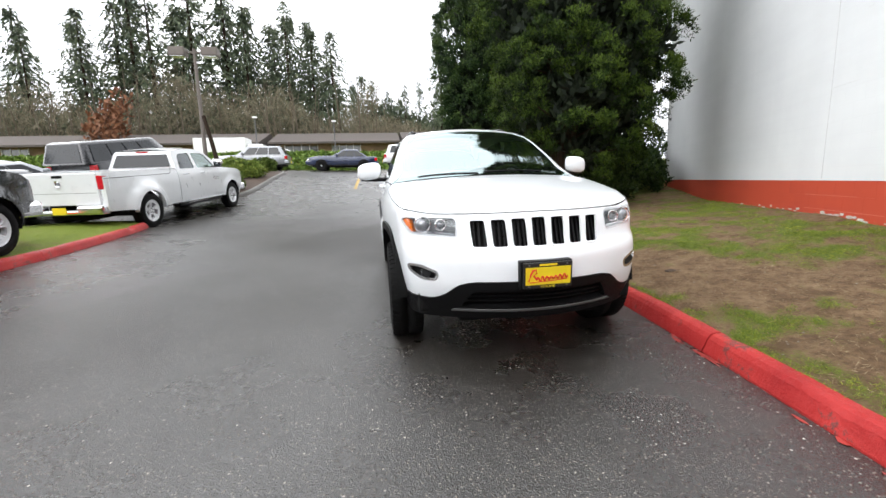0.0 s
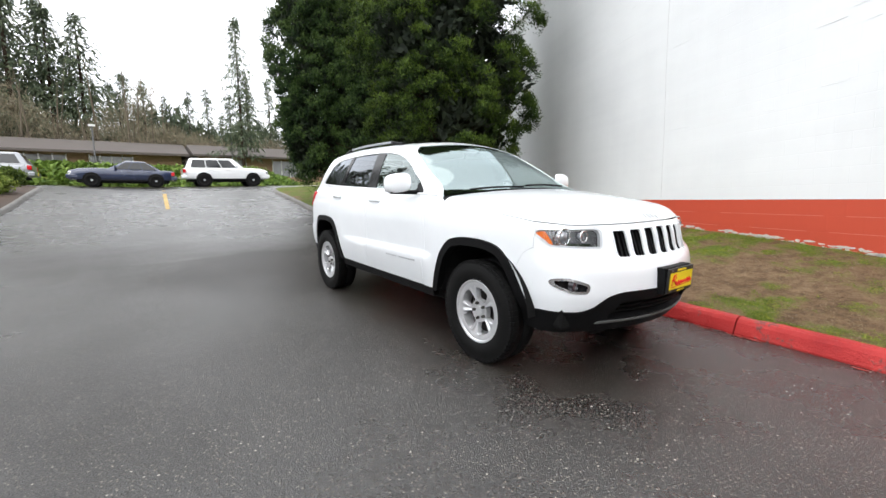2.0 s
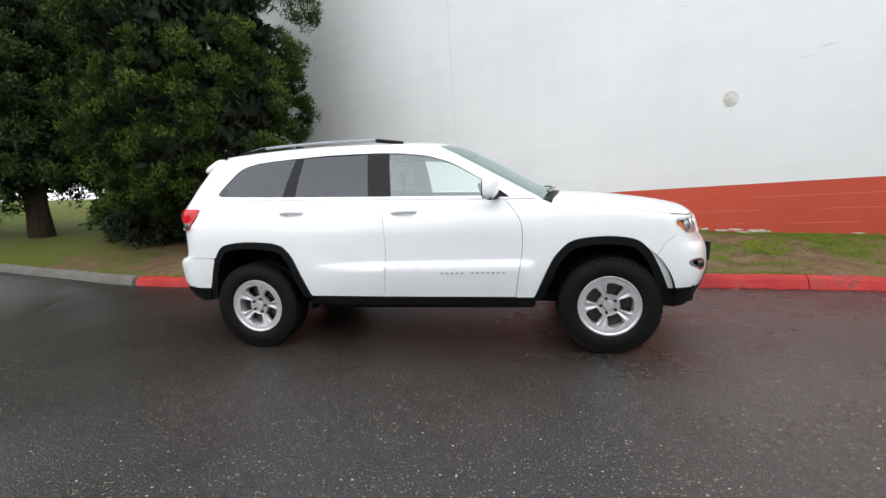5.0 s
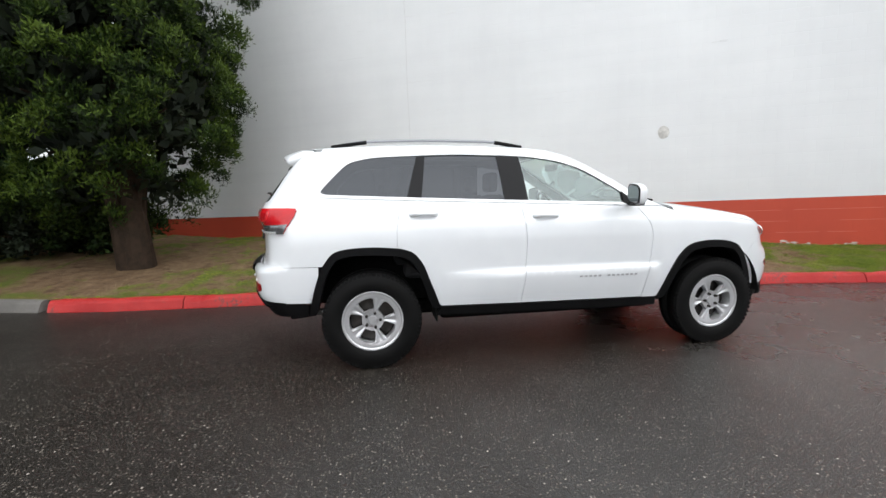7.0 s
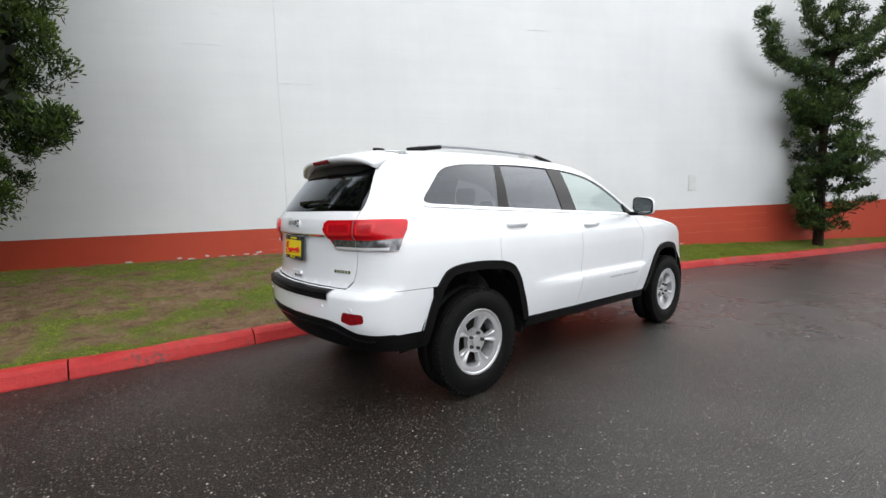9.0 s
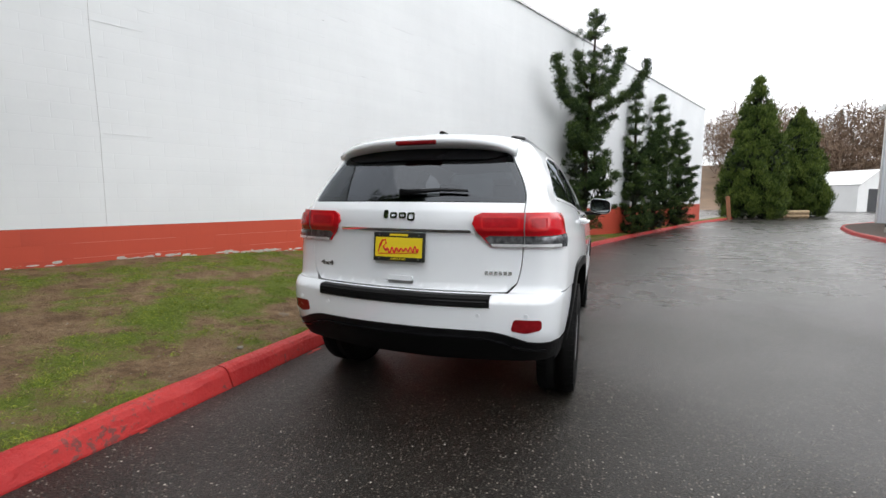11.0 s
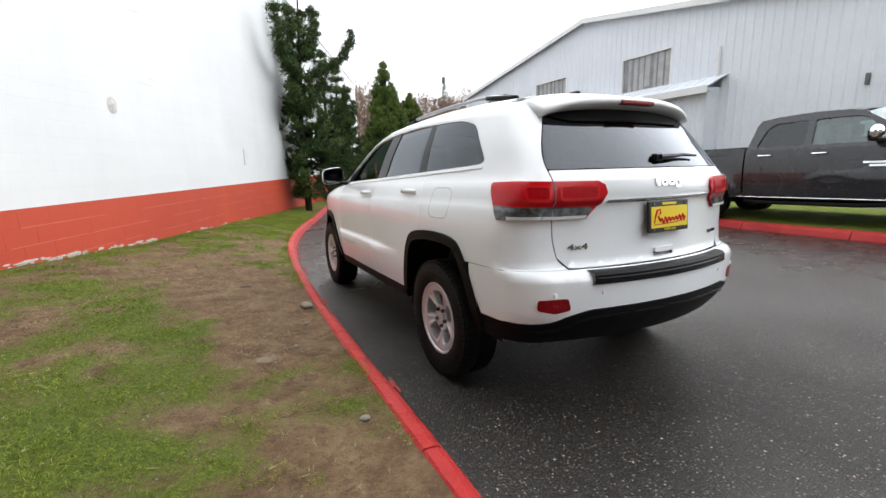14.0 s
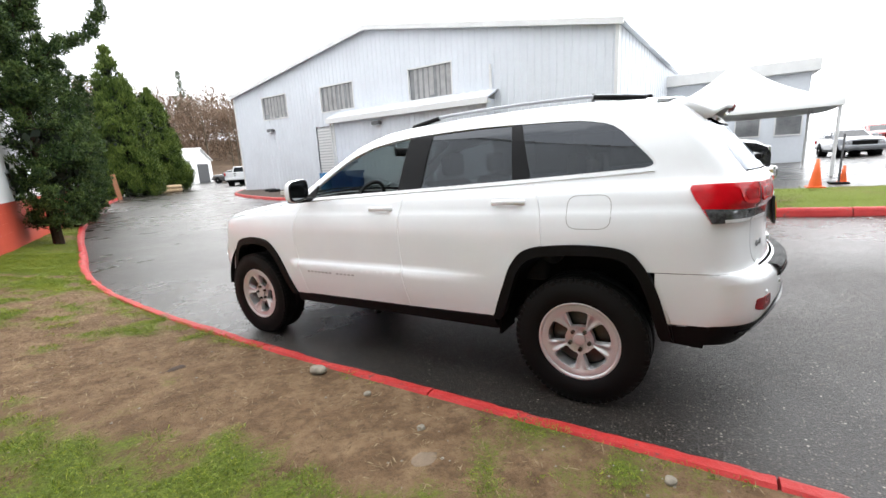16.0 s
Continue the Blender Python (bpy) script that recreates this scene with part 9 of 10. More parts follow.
# distant firs: a few kinds, copied
def fir(name, h, r, seed, gaps=0.0):
    rs = np.random.RandomState(seed)
    t = thing(name, "tall dark distant fir with ragged open branches", "tree", "distant firs", m=Matrix.Translation((0, 0, -200)))
    bm_part("trunk", BARK, t, lambda bm: tube(bm, [(0, 0, -1), (0, 0, h * 0.5), (0, 0, h)], h * 0.014, 7, 0.03))
    C, D = [], []
    z = h * 0.16
    while z < h * 0.99:
        f = (z - h * 0.16) / (h * 0.84)
        reach = r * (1 - f) ** 0.85 * rs.uniform(0.65, 1.1) + 0.15
        n = 7
        a0 = rs.rand() * 6.3
        for k in range(n):
            if rs.rand() < gaps:
                continue
            a = a0 + 2 * math.pi * k / n + rs.normal(0, 0.2)
            q = reach * rs.uniform(0.6, 1.1)
            m_ = max(3, int(q / 0.37))
            s_ = np.linspace(0.1, 1, m_)
            p = np.stack([np.cos(a) * q * s_, np.sin(a) * q * s_, z - 0.22 * q * s_ ** 1.5 + 0.08 * q], 1)
            C.append(p)
            D.append(np.tile([math.cos(a), math.sin(a), -0.25], (m_, 1)))
        z += h * 0.026 * rs.uniform(0.8, 1.3)
    blades("crown", np.concatenate(C), np.concatenate(D), 0.66, 0.20, 3, 0.6, FOLIAGE_FIR, t, seed, 1.6)
    return t


fir_kinds = [fir("fir_tree", 24, 5.2, 41, 0.15), fir("fir_tree", 24, 4.0, 42, 0.4), fir("fir_tree", 24, 4.6, 43, 0.28)]
rng = random.Random(8)
fir_spots = [(-52, 71, 20), (-46, 76, 18), (-43, 69, 22), (-39.5, 72, 24), (-36.5, 70, 27), (-31, 74, 24), (-28, 70, 30), (-24, 73, 30), (-20.5, 71, 23), (-17, 75, 22), (-14, 70, 24), (-10.5, 72, 21), (-7.2, 70, 20), (-60, 74, 22), (-68, 72, 24), (-76, 70, 20), (-84, 74, 24),
             (-49, 78, 23), (-41, 80, 27), (-34, 79, 26), (-26, 80, 27), (-22, 79, 26), (-18.5, 80, 24), (-15.5, 81, 25), (-12, 79, 24), (-9, 81, 20), (-56, 76, 24), (-64, 77, 26), (-33.5, 69, 25), (-5, 92, 17), (-3, 89, 18), (1, 90, 16), (5, 92, 16), (12, 90, 15), (-1, 96, 15), (3, 90, 14), (6.5, 95, 15), (10, 88, 13), (14, 92, 15), (18, 86, 14), (22, 90, 16), (7.0, 46.5, 17.0), (10.5, 60, 15.0), (-6, 64, 13.5), (-3.5, 66, 12.5), (-1, 63, 13.5), (1.5, 66, 12.5), (4, 64, 13), (6.5, 66, 14), (9, 64, 13), (12, 66, 14), (13.9, 62, 14.5), (17, 60, 15), (21, 64, 17), (25, 61, 16), (29, 66, 18), (-48, -92, 12.5), (-43, -98, 8)]
for k, (x, y, h) in enumerate(fir_spots):
    src = fir_kinds[k % 3] if h > 15.9 or y < 0 else fir_kinds[1]
    zb = 3.4 if y > 0 else 0.5 + 8.5 * smooth01(64, 100, -y)
    o = copy_thing(src, pose(x, y, zb, 0, 0, rng.uniform(0, 360)))
    wide = 1.3 if y < 0 else 1.35 if y > 66 and x < 0 else 1.0
    o.scale = (h / 24 * wide, h / 24 * wide, h / 24 * (1 + 0.12 * (wide > 1)))
    if (x, y) == (7.0, 46.5):
        o.scale = (0.6, 0.6, h / 24)
for s_ in fir_kinds:
    for o in (s_, *s_.children_recursive):
        bpy.data.objects.remove(o)

# bare brown woods behind the shops, and on the far hillside
rs = np.random.RandomState(51)


def bare_wood(name, n, xr, yr, zbase, height, seed, label, mat=FOLIAGE_BROWN, length=1.15, width=0.045):
    rs = np.random.RandomState(seed)
    x = rs.uniform(*xr, n)
    y = rs.uniform(*yr, n)
    hh = height * (0.72 + 0.28 * np.sin(x * 0.33 + 1.0) * np.sin(x * 0.11 + 2.0)) * rs.uniform(0.85, 1.1, n)
    z = zbase(x, y) + hh * rs.rand(n) ** 0.8
    D = rs.normal(0, 0.55, (n, 3)) + np.array([0, 0, 0.9])
    ob = blades(name, np.stack([x, y, z], 1), D, length, width, 3, 0.45, mat, None, seed, 0.2, "stuff", label)
    return tagged(ob, category="trees")


FOLIAGE_HILL = make_foliage("reddish_brown_twigs", (0.10, 0.064, 0.042), (0.17, 0.112, 0.074), (0.24, 0.17, 0.12))
bare_wood("bare_woods", 22000, (-90, 0), (56, 68), lambda x, y: 3.5 + 0 * x, 13.5, 52, "bare brown leafless woods behind the shops")
bare_wood("bare_woods", 10000, (-4, 34), (54, 62), lambda x, y: 3.5 + 0 * x, 6.5, 53, "bare brown leafless woods behind the shops")
bare_wood("hillside_woods", 18000, (-85, -20), (-100, -72), lambda x, y: 0.5 + 8.0 * np.clip((-y - 66) / 30, 0, 1), 12.0, 54, "bare brown hillside woods beyond the shed", FOLIAGE_HILL, 1.3, 0.13)
bare_wood("conifer_woods", 14000, (-60, 36), (64, 74), lambda x, y: 3.6 + 0 * x, 10.5, 57, "dark green conifer woods behind the shops", FOLIAGE_FIR, 1.1, 0.24)
STEM = simple("bare_stems", (0.10, 0.08, 0.055), 0.9, vary=0.3, scale=2)
for lab_, count, xr_, yr_, z_, h_ in (("thin bare trunks of the woods behind the shops", 80, (-80, 2), (54.5, 60), 3.5, 11.0), ("thin bare trunks on the far hillside", 90, (-80, -22), (-84, -70), 0.6, 10.0)):
    verts, faces = [], []
    for k in range(count):
        x, y, r_ = rs.uniform(*xr_), rs.uniform(*yr_), rs.uniform(0.06, 0.16)
        hh, lx_ = h_ * rs.uniform(0.6, 1.25), rs.normal(0, 0.5)
        zb = z_ + (8.0 * max(0, (-y - 66) / 30) if y < 0 else 0.0)
        b = len(verts)
        for f_, q in ((0, 1.0), (0.5, 0.7), (1.0, 0.15)):
            verts += [(x + lx_ * f_ * f_ + r_ * q * math.cos(t), y + r_ * q * math.sin(t), zb + hh * f_) for t in (0, 1.57, 3.14, 4.71)]
        faces += [(b + 4 * j + i, b + 4 * j + (i + 1) % 4, b + 4 * j + 4 + (i + 1) % 4, b + 4 * j + 4 + i) for j in (0, 1) for i in range(4)]
    tagged(mesh_object("bare_trunks", verts, faces, STEM), lab_, "trees", kind="stuff")
bare_wood("rusty_tree_crown", 420, (-33.5, -29.5), (50.5, 53.5), lambda x, y: 4.6 + 0 * x, 8.5, 55, "rust-brown leafy tree behind the shops", FOLIAGE_RUST, 0.7, 0.3)
LEAF_LITTER = simple("brown_leaf_litter", (0.17, 0.115, 0.075), 0.95, vary=0.35, scale=0.4, bump_s=0.6, bump_scale=3)
hill = sheet("hillside", steps(-120, 10, 6), steps(-130, -62, 4), lambda x, y: land(x, y) - 0.05 + 8.5 * smooth01(64, 100, -y), LEAF_LITTER)
tagged(hill, "brown rough hillside beyond the drive", "hillside", kind="structure")

# raised bank between street and shops, covered in low shrubs
bank = sheet("bank", steps(-80, 40, 2.0), steps(31.2, 62, 0.8), lambda x, y: land(x, y) + 0.02 + 1.35 * smooth01(31.5, 35.5, y) * (1 - 0.75 * smooth01(5.5, 8.5, x)), EARTH)
tagged(bank, "raised green bank between the street and the shops", "bank", kind="structure")
n = 9000
x = rs.uniform(-70, 8, n)
y = rs.uniform(31.3, 37.5, n)
z = np.array([land(a, b) + 1.35 * smooth01(31.5, 35.5, b) * (1 - 0.75 * smooth01(5.5, 8.5, a)) + 0.05 for a, b in zip(x, y)])
tagged(blades("bank_ivy", np.stack([x, y, z], 1), rs.normal(0, 0.5, (n, 3)) + np.array([0, -0.2, 1.0]), 0.34, 0.24, 5, 0.6, FOLIAGE_IVY, None, 56, 0.4, "stuff", "low bright green shrubs over the bank"), category="shrubs")


def shrub(x, y, r, h, seed, mat, label, ground_z=None):
    z = turf(x, y) if ground_z is None else ground_z
    t = thing("shrub", label, "shrub", m=Matrix.Translation((x, y, z)))
    bm_part("stem", BARK, t, lambda bm: [tube(bm, [(0, 0, -0.1), (0.3 * r * math.cos(a), 0.3 * r * math.sin(a), h * 0.35), (0.6 * r * math.cos(a), 0.6 * r * math.sin(a), h * 0.65)], 0.03, 6, 0.01) for a in (0.3, 1.9, 3.3, 4.9)])
    fronds("leaves", clumped_crown((0, 0, 0), [(0.05, r * 0.8), (h * 0.4, r), (h * 0.8, r * 0.7), (h, r * 0.2)], 60, 22, 0.24, seed, 0.8), 0.11, 0.06, 6, mat, t, seed, 0.4, 0.6)


shrub(7.3, 8.3, 1.0, 1.3, 62, FOLIAGE_DARK, "rounded dark green shrub at the wall corner")
shrub(8.1, 10.0, 1.1, 1.6, 64, FOLIAGE_DARK, "large dark green shrub behind the wall corner")
shrub(10.2, 10.4, 1.4, 2.2, 65, FOLIAGE_DARK, "large dark green shrub behind the wall corner")
# the first shrub wears the crown's shade colour, so its darkness is painted
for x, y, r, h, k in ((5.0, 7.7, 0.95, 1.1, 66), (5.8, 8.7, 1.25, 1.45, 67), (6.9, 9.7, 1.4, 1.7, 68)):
    shrub(x, y, r, h, k, FOLIAGE_SHADE if k == 66 else FOLIAGE_DARK, "low shaded dark green shrub under the cypresses")
shrub(5.4, 6.8, 0.9, 1.1, 63, FOLIAGE_DARK, "low dark green shrub under the cypress")

# planter between drive and lot
planter_path = bowed([(-6.0, 20.8), (-5.85, 19.0), (-5.9, 15.5), (-6.05, 13.4), (-6.6, 12.4)], 8)
kerb_run("kerb_planter", [tuple(p) for p in planter_path], KERB_GREY, "grey concrete kerb of the planter", side=-1)
strip_sheet("planter_soil", [tuple(p) for p in planter_path], 2.6, 0.1, 0.18, SOIL, "dark planter soil", "soil bed")
for k in range(7):
    x, y = -7.0 - 0.6 * (k % 3), 13.6 + 1.05 * k
    shrub(x, y, 0.55 + 0.1 * (k % 2), 0.7, 70 + k, FOLIAGE_LEAFY if k % 2 else FOLIAGE_CEDAR, "low green planter shrub", land(x, y) + 0.1)

# ---- street furniture and small things ----
POST_BROWN = simple("brown_lamp_post", (0.12, 0.10, 0.085), 0.6, vary=0.15)
lx, ly = -11.3, 24.0
lamp = thing("street_lamp", "tall brown lot lamp with two box heads", "lamp post", m=Matrix.Translation((lx, ly, land(lx, ly))))
bm_part("pole", POST_BROWN, lamp, lambda bm: tube(bm, [(0, 0, 0), (0, 0, 7.3)], 0.13, 10, 0.09))
bm_part("base", CONCRETE, lamp, lambda bm: tube(bm, [(0, 0, -0.2), (0, 0, 0.6)], 0.28, 14))
bm_part("crossarm", POST_BROWN, lamp, lambda bm: box(bm, (-0.8, -0.05, 7.05), (0.8, 0.05, 7.15), 0.01))
for s_ in (-1, 1):
    h_ = bm_part("lamp_head", POST_BROWN, lamp, lambda bm: box(bm, (min(s_ * 0.45, s_ * 1.35), -0.35, 6.85), (max(s_ * 0.45, s_ * 1.35), 0.35, 7.35), 0.06))
    bm_part("diffuser", LAMP_CLEAR, h_, lambda bm: box(bm, (min(s_ * 0.52, s_ * 1.28), -0.28, 6.83), (max(s_ * 0.52, s_ * 1.28), 0.28, 6.848)))
utility = thing("utility_pole", "weathered leaning wooden pole", "pole", m=Matrix.Translation((-10.2, 23.2, land(-10.2, 23.2))))
bm_part("pole", BARK, utility, lambda bm: tube(bm, [(0, 0, -0.3), (-0.35, 0, 1.6), (-0.7, 0, 3.4)], 0.14, 8, 0.11))
for x, y, h in ((-14.0, 47.0, 6.5), (-5.5, 47.5, 6.0), (6.0, 47.0, 6.2)):
    p_ = thing("street_lamp", "slim grey street lamp before the shops", "lamp post", "slim street lamps", m=Matrix.Translation((x, y, 3.6)))
    bm_part("pole", LAMP_GREY, p_, lambda bm: tube(bm, [(0, 0, 0), (0, 0, h * 0.8)], 0.06, 8))
    bm_part("lamp_head", FABRIC, p_, lambda bm: box(bm, (-0.25, -0.15, h * 0.8), (0.25, 0.15, h * 0.8 + 0.15), 0.03))

# paint on the drive
LINE_YELLOW = simple("worn_yellow_line", (0.40, 0.27, 0.085), 0.7, vary=0.4, scale=8)
LINE_WHITE = simple("worn_white_line", (0.42, 0.42, 0.41), 0.7, vary=0.35, scale=8)
TAR = simple("tar_seam", (0.008, 0.008, 0.008), 0.35, vary=0.3, scale=6)


def road_strip(name, pts, width, mat, label, category, lift=0.005):
    P = [Vector(p) for p in bowed(pts, 10)]
    verts, faces = [], []
    for k, p in enumerate(P):
        d = (P[min(k + 1, len(P) - 1)] - P[max(k - 1, 0)]).normalized()
        q = Vector((-d.y, d.x)) * width / 2 * (1 + 0.25 * noise.noise(Vector((p.x * 3, p.y * 3, 0))))
        for s_ in (-1, 1):
            v = p + q * s_
            verts.append((v.x, v.y, land(v.x, v.y) + lift))
    for k in range(len(P) - 1):
        faces.append((2 * k, 2 * k + 1, 2 * k + 3, 2 * k + 2))
    return tagged(mesh_object(name, verts, faces, mat), label, category, kind="structure")


road_strip("lane_line", [(-1.92, 14.4), (-1.86, 16.5), (-1.78, 18.6)], 0.13, LINE_YELLOW, "worn yellow lane line at the drive mouth", "road marking", 0.012)
road_strip("lane_line", [(-1.72, 20.4), (-1.66, 21.6)], 0.13, LINE_YELLOW, "worn yellow lane line at the drive mouth", "road marking", 0.012)
road_strip("stop_line", [(-0.6, 22.6), (1.2, 22.7)], 0.3, LINE_WHITE, "worn white stop line at the street", "road marking", 0.012)
road_strip("tar_seam", [(-0.55, 5.6), (0.0, 5.5), (0.7, 5.55), (1.3, 5.5)], 0.045, TAR, "thin black tar seam across the asphalt", "tar seam")
road_strip("tar_seam", [(-3.0, 5.1), (-2.1, 5.3), (-1.3, 5.5)], 0.02, LINE_WHITE, "pale scuffed line on the asphalt", "scuff")

# marks on the wall
def wall_point(s, z, out=0.0):
    p = WALL_A + WALL_D * s - WALL_N * out
    return Matrix.Translation((p.x, p.y, z)) @ Matrix((Vector((WALL_D.x, WALL_D.y, 0)), (0, 0, 1), Vector((-WALL_N.x, -WALL_N.y, 0)))).transposed().to_4x4()


MORTAR = simple("rough_bare_mortar", (0.58, 0.57, 0.54), 0.9, vary=0.25, scale=20, bump_s=0.9, bump_scale=40)
FAINT = simple("raised_paint_edge", (0.69, 0.70, 0.70), 0.6, vary=0.1)
patch_ = thing("mortar_patch", "rough grey patch of bare mortar on the wall", "patch", m=wall_point(0.0, 2.34, 0.0))


def blob(bm):
    ring = [bm.verts.new(((0.10 + 0.02 * noise.noise(Vector((math.cos(t) * 2, math.sin(t) * 2, 4)))) * math.cos(t), (0.12 + 0.02 * noise.noise(Vector((math.cos(t) * 2, math.sin(t) * 2, 9)))) * math.sin(t), 0.004)) for t in np.linspace(0, 2 * math.pi, 22)[:-1]]
    c = bm.verts.new((0.01, 0, 0.02))
    for k in range(len(ring)):
        bm.faces.new((ring[k], ring[(k + 1) % len(ring)], c))


bm_part("mortar", MORTAR, patch_, blob)
vent = thing("wall_vent", "small painted-over metal vent plate on the wall", "vent", m=wall_point(4.65, 1.68, 0.0))
bm_part("plate", FAINT, vent, lambda bm: box(bm, (-0.12, -0.2, 0.0), (0.12, 0.2, 0.015), 0.004))
for k in range(6):
    bm_part("slat", METAL_TRIM, vent, lambda bm: box(bm, (-0.10, -0.16 + 0.055 * k, 0.015), (0.10, -0.13 + 0.055 * k, 0.022)))
crack_y = [(-0.02, 0.0), (0.0, 1.3), (-0.01, 2.6), (0.015, 3.9), (0.0, 5.3)]
crack = thing("wall_joint", "thin vertical crack in the painted wall", "crack", m=wall_point(-5.0, 1.05, 0.0))
bm_part("line", simple("grey_crack", (0.55, 0.55, 0.545), 0.9), crack, lambda bm: tube(bm, [(x, y, 0.001) for x, y in crack_y], 0.0035, 4))
rng = random.Random(12)
CHIPS = simple("flaked_plaster", (0.55, 0.53, 0.49), 0.9, vary=0.25, scale=15)
for k in range(34):
    s_ = rng.choice((rng.uniform(-5.5, 1.5), rng.uniform(-9, 6)))
    z = rng.uniform(2.2, 6.2)
    m_ = thing("paint_scar", "short ridge of lifted paint along a block course", "paint scar", "paint scars on the wall", m=wall_point(s_, z, 0.0))
    L = rng.choice((rng.uniform(0.05, 0.20), rng.uniform(0.1, 0.7)))
    bm_part("ridge", FAINT, m_, lambda bm: tube(bm, [(-L / 2, 0, 0.001), (0, rng.uniform(-0.003, 0.003), 0.005), (L / 2, rng.uniform(-0.003, 0.003), 0.001)], 0.0034, 5))
verts, faces = [], []
for k in range(130):
    s_ = rng.choice((rng.gauss(-3.2, 1.3), rng.gauss(-1.0, 1.0), rng.uniform(-8, 5)))
    p = WALL_A + WALL_D * s_ - WALL_N * 0.004
    z = wall_foot(p.y) + rng.uniform(-0.01, 0.045)
    w_, h_ = rng.uniform(0.015, 0.09), rng.uniform(0.008, 0.026)
    d = Vector((WALL_D.x, WALL_D.y, 0))
    o = Vector((-WALL_N.x, -WALL_N.y, 0))
    b = len(verts)
    c = Vector((p.x, p.y, z))
    ring = [c + d * (w_ * math.cos(t) * rng.uniform(0.7, 1.2)) + Vector((0, 0, h_ * math.sin(t) * rng.uniform(0.6, 1.2))) for t in np.linspace(0, 2 * math.pi, 8)[:-1]]
    verts += [tuple(v) for v in ring] + [tuple(v + o * 0.006) for v in ring]
    faces += [tuple(b + 7 + i for i in range(7))] + [(b + i, b + (i + 1) % 7, b + 7 + (i + 1) % 7, b + 7 + i) for i in range(7)]
tagged(mesh_object("flaked_plaster", verts, faces, CHIPS), "pale flakes of bare plaster along the wall foot", "plaster flakes", kind="stuff")

# block courses of the red band, nearest stretch
def course_blocks():
    m0 = wall_point(0, 0, 0.0)
    bm = bmesh.new()
    box(bm, (-0.2026, -0.0992, 0.0), (0.2026, 0.0992, 0.004), 0.001)
    proto = part("block", bm, BLOCK_RED, None)
    base = bpy.data.objects["base_band"]
    first = True
    for row in range(5):
        z = 1.03 - 0.203 * (row + 0.5) - 0.004
        for k in range(-14, 18):
            s_ = k * 0.406 + (0.203 if row % 2 else 0.0)
            p = WALL_A + WALL_D * s_
            if z + 0.1 < wall_foot(p.y) - 0.05:
                continue
            o = proto if first else proto.copy()
            if not first:
                scene.collection.objects.link(o)
            first = False
            o.parent = base
            o.matrix_local = Matrix.Translation((s_, z, 0.0))
    # pale bloom where damp has come through the level joints
    rng = random.Random(33)
    for row in range(1, 4):
        z = 1.03 - 0.203 * row - 0.004
        s_ = -5.4
        while s_ < 7.0:
            e_ = s_ + rng.uniform(0.4, 1.8)
            seam_ = bmesh.new()
            box(seam_, (s_, z - 0.0025, 0.0), (e_, z + 0.0025, 0.0046))
            part("lime_seam", seam_, LIME, base)
            s_ = e_ + rng.uniform(0.02, 0.9)


course_blocks()

# stones, pebbles and litter on the soil
STONE = simple("pale_stone", (0.23, 0.205, 0.165), 0.85, vary=0.4, scale=22, bump_s=0.7)


def pebble_mesh(bm, r, seed):
    bmesh.ops.create_icosphere(bm, subdivisions=2, radius=r)
    for v in bm.verts:
        v.co *= 1 + 0.30 * noise.noise(v.co / r * 0.9 + Vector((seed, 0, 0))) + 0.12 * noise.noise(v.co / r * 2.6 + Vector((0, seed, 0)))
        v.co.z *= 0.62


for x, y, r, lab in ((1.485, -0.09, 0.055, "smooth pale stone against the kerb"), (1.57, 0.42, 0.022, "small pale pebble on the soil"), (1.565, 1.975, 0.024, "small white pebble on the soil"), (1.72, 0.9, 0.02, "small pale pebble on the soil")):
    st = bm_part("stone", STONE, None, lambda bm: pebble_mesh(bm, r, x * 10), smooth=True)
    st.location = (x, y, turf(x, y) + r * 0.35)
    tagged(st, lab, "stone")
SOIL_STONE = simple("muddy_stone", (0.17, 0.125, 0.085), 0.9, vary=0.3, scale=12, bump_s=0.4)
clod = bm_part("mud_clod", SOIL, None, lambda bm: (pebble_mesh(bm, 0.13, 3.0),), smooth=False)
clod.location, clod.scale = (1.95, -0.95, turf(1.95, -0.95) - 0.004), (0.5, 0.28, 0.22)
tagged(clod, "dark lump of broken wet soil", "soil clod")
slab = bm_part("flat_stone", SOIL_STONE, None, lambda bm: pebble_mesh(bm, 0.11, 6.0), smooth=True)
slab.location, slab.scale = (1.98, 1.05, turf(1.98, 1.05) - 0.014), (1.1, 0.6, 0.2)
tagged(slab, "flat pale stone sunk in the soil", "stone")
verts, faces = [], []
for k in range(300):
    y = rng.uniform(-6, 4.5)
    x = kerb_x(y) + 0.2 + rng.random() ** 1.4 * 2.2
    r = rng.uniform(0.003, 0.009)
    z = turf(x, y)
    b = len(verts)
    a = rng.uniform(0, 6.3)
    for t in range(4):
        verts.append((x + r * rng.uniform(0.7, 1.5) * math.cos(a + t * 1.57), y + r * rng.uniform(0.7, 1.5) * math.sin(a + t * 1.57), z + 0.002))
    verts.append((x, y, z + r * 0.9))
    faces += [(b + t, b + (t + 1) % 4, b + 4) for t in range(4)]
tagged(mesh_object("pebbles", verts, faces, STONE), "scattered small pebbles and chips on the bare soil", "pebbles", kind="stuff")

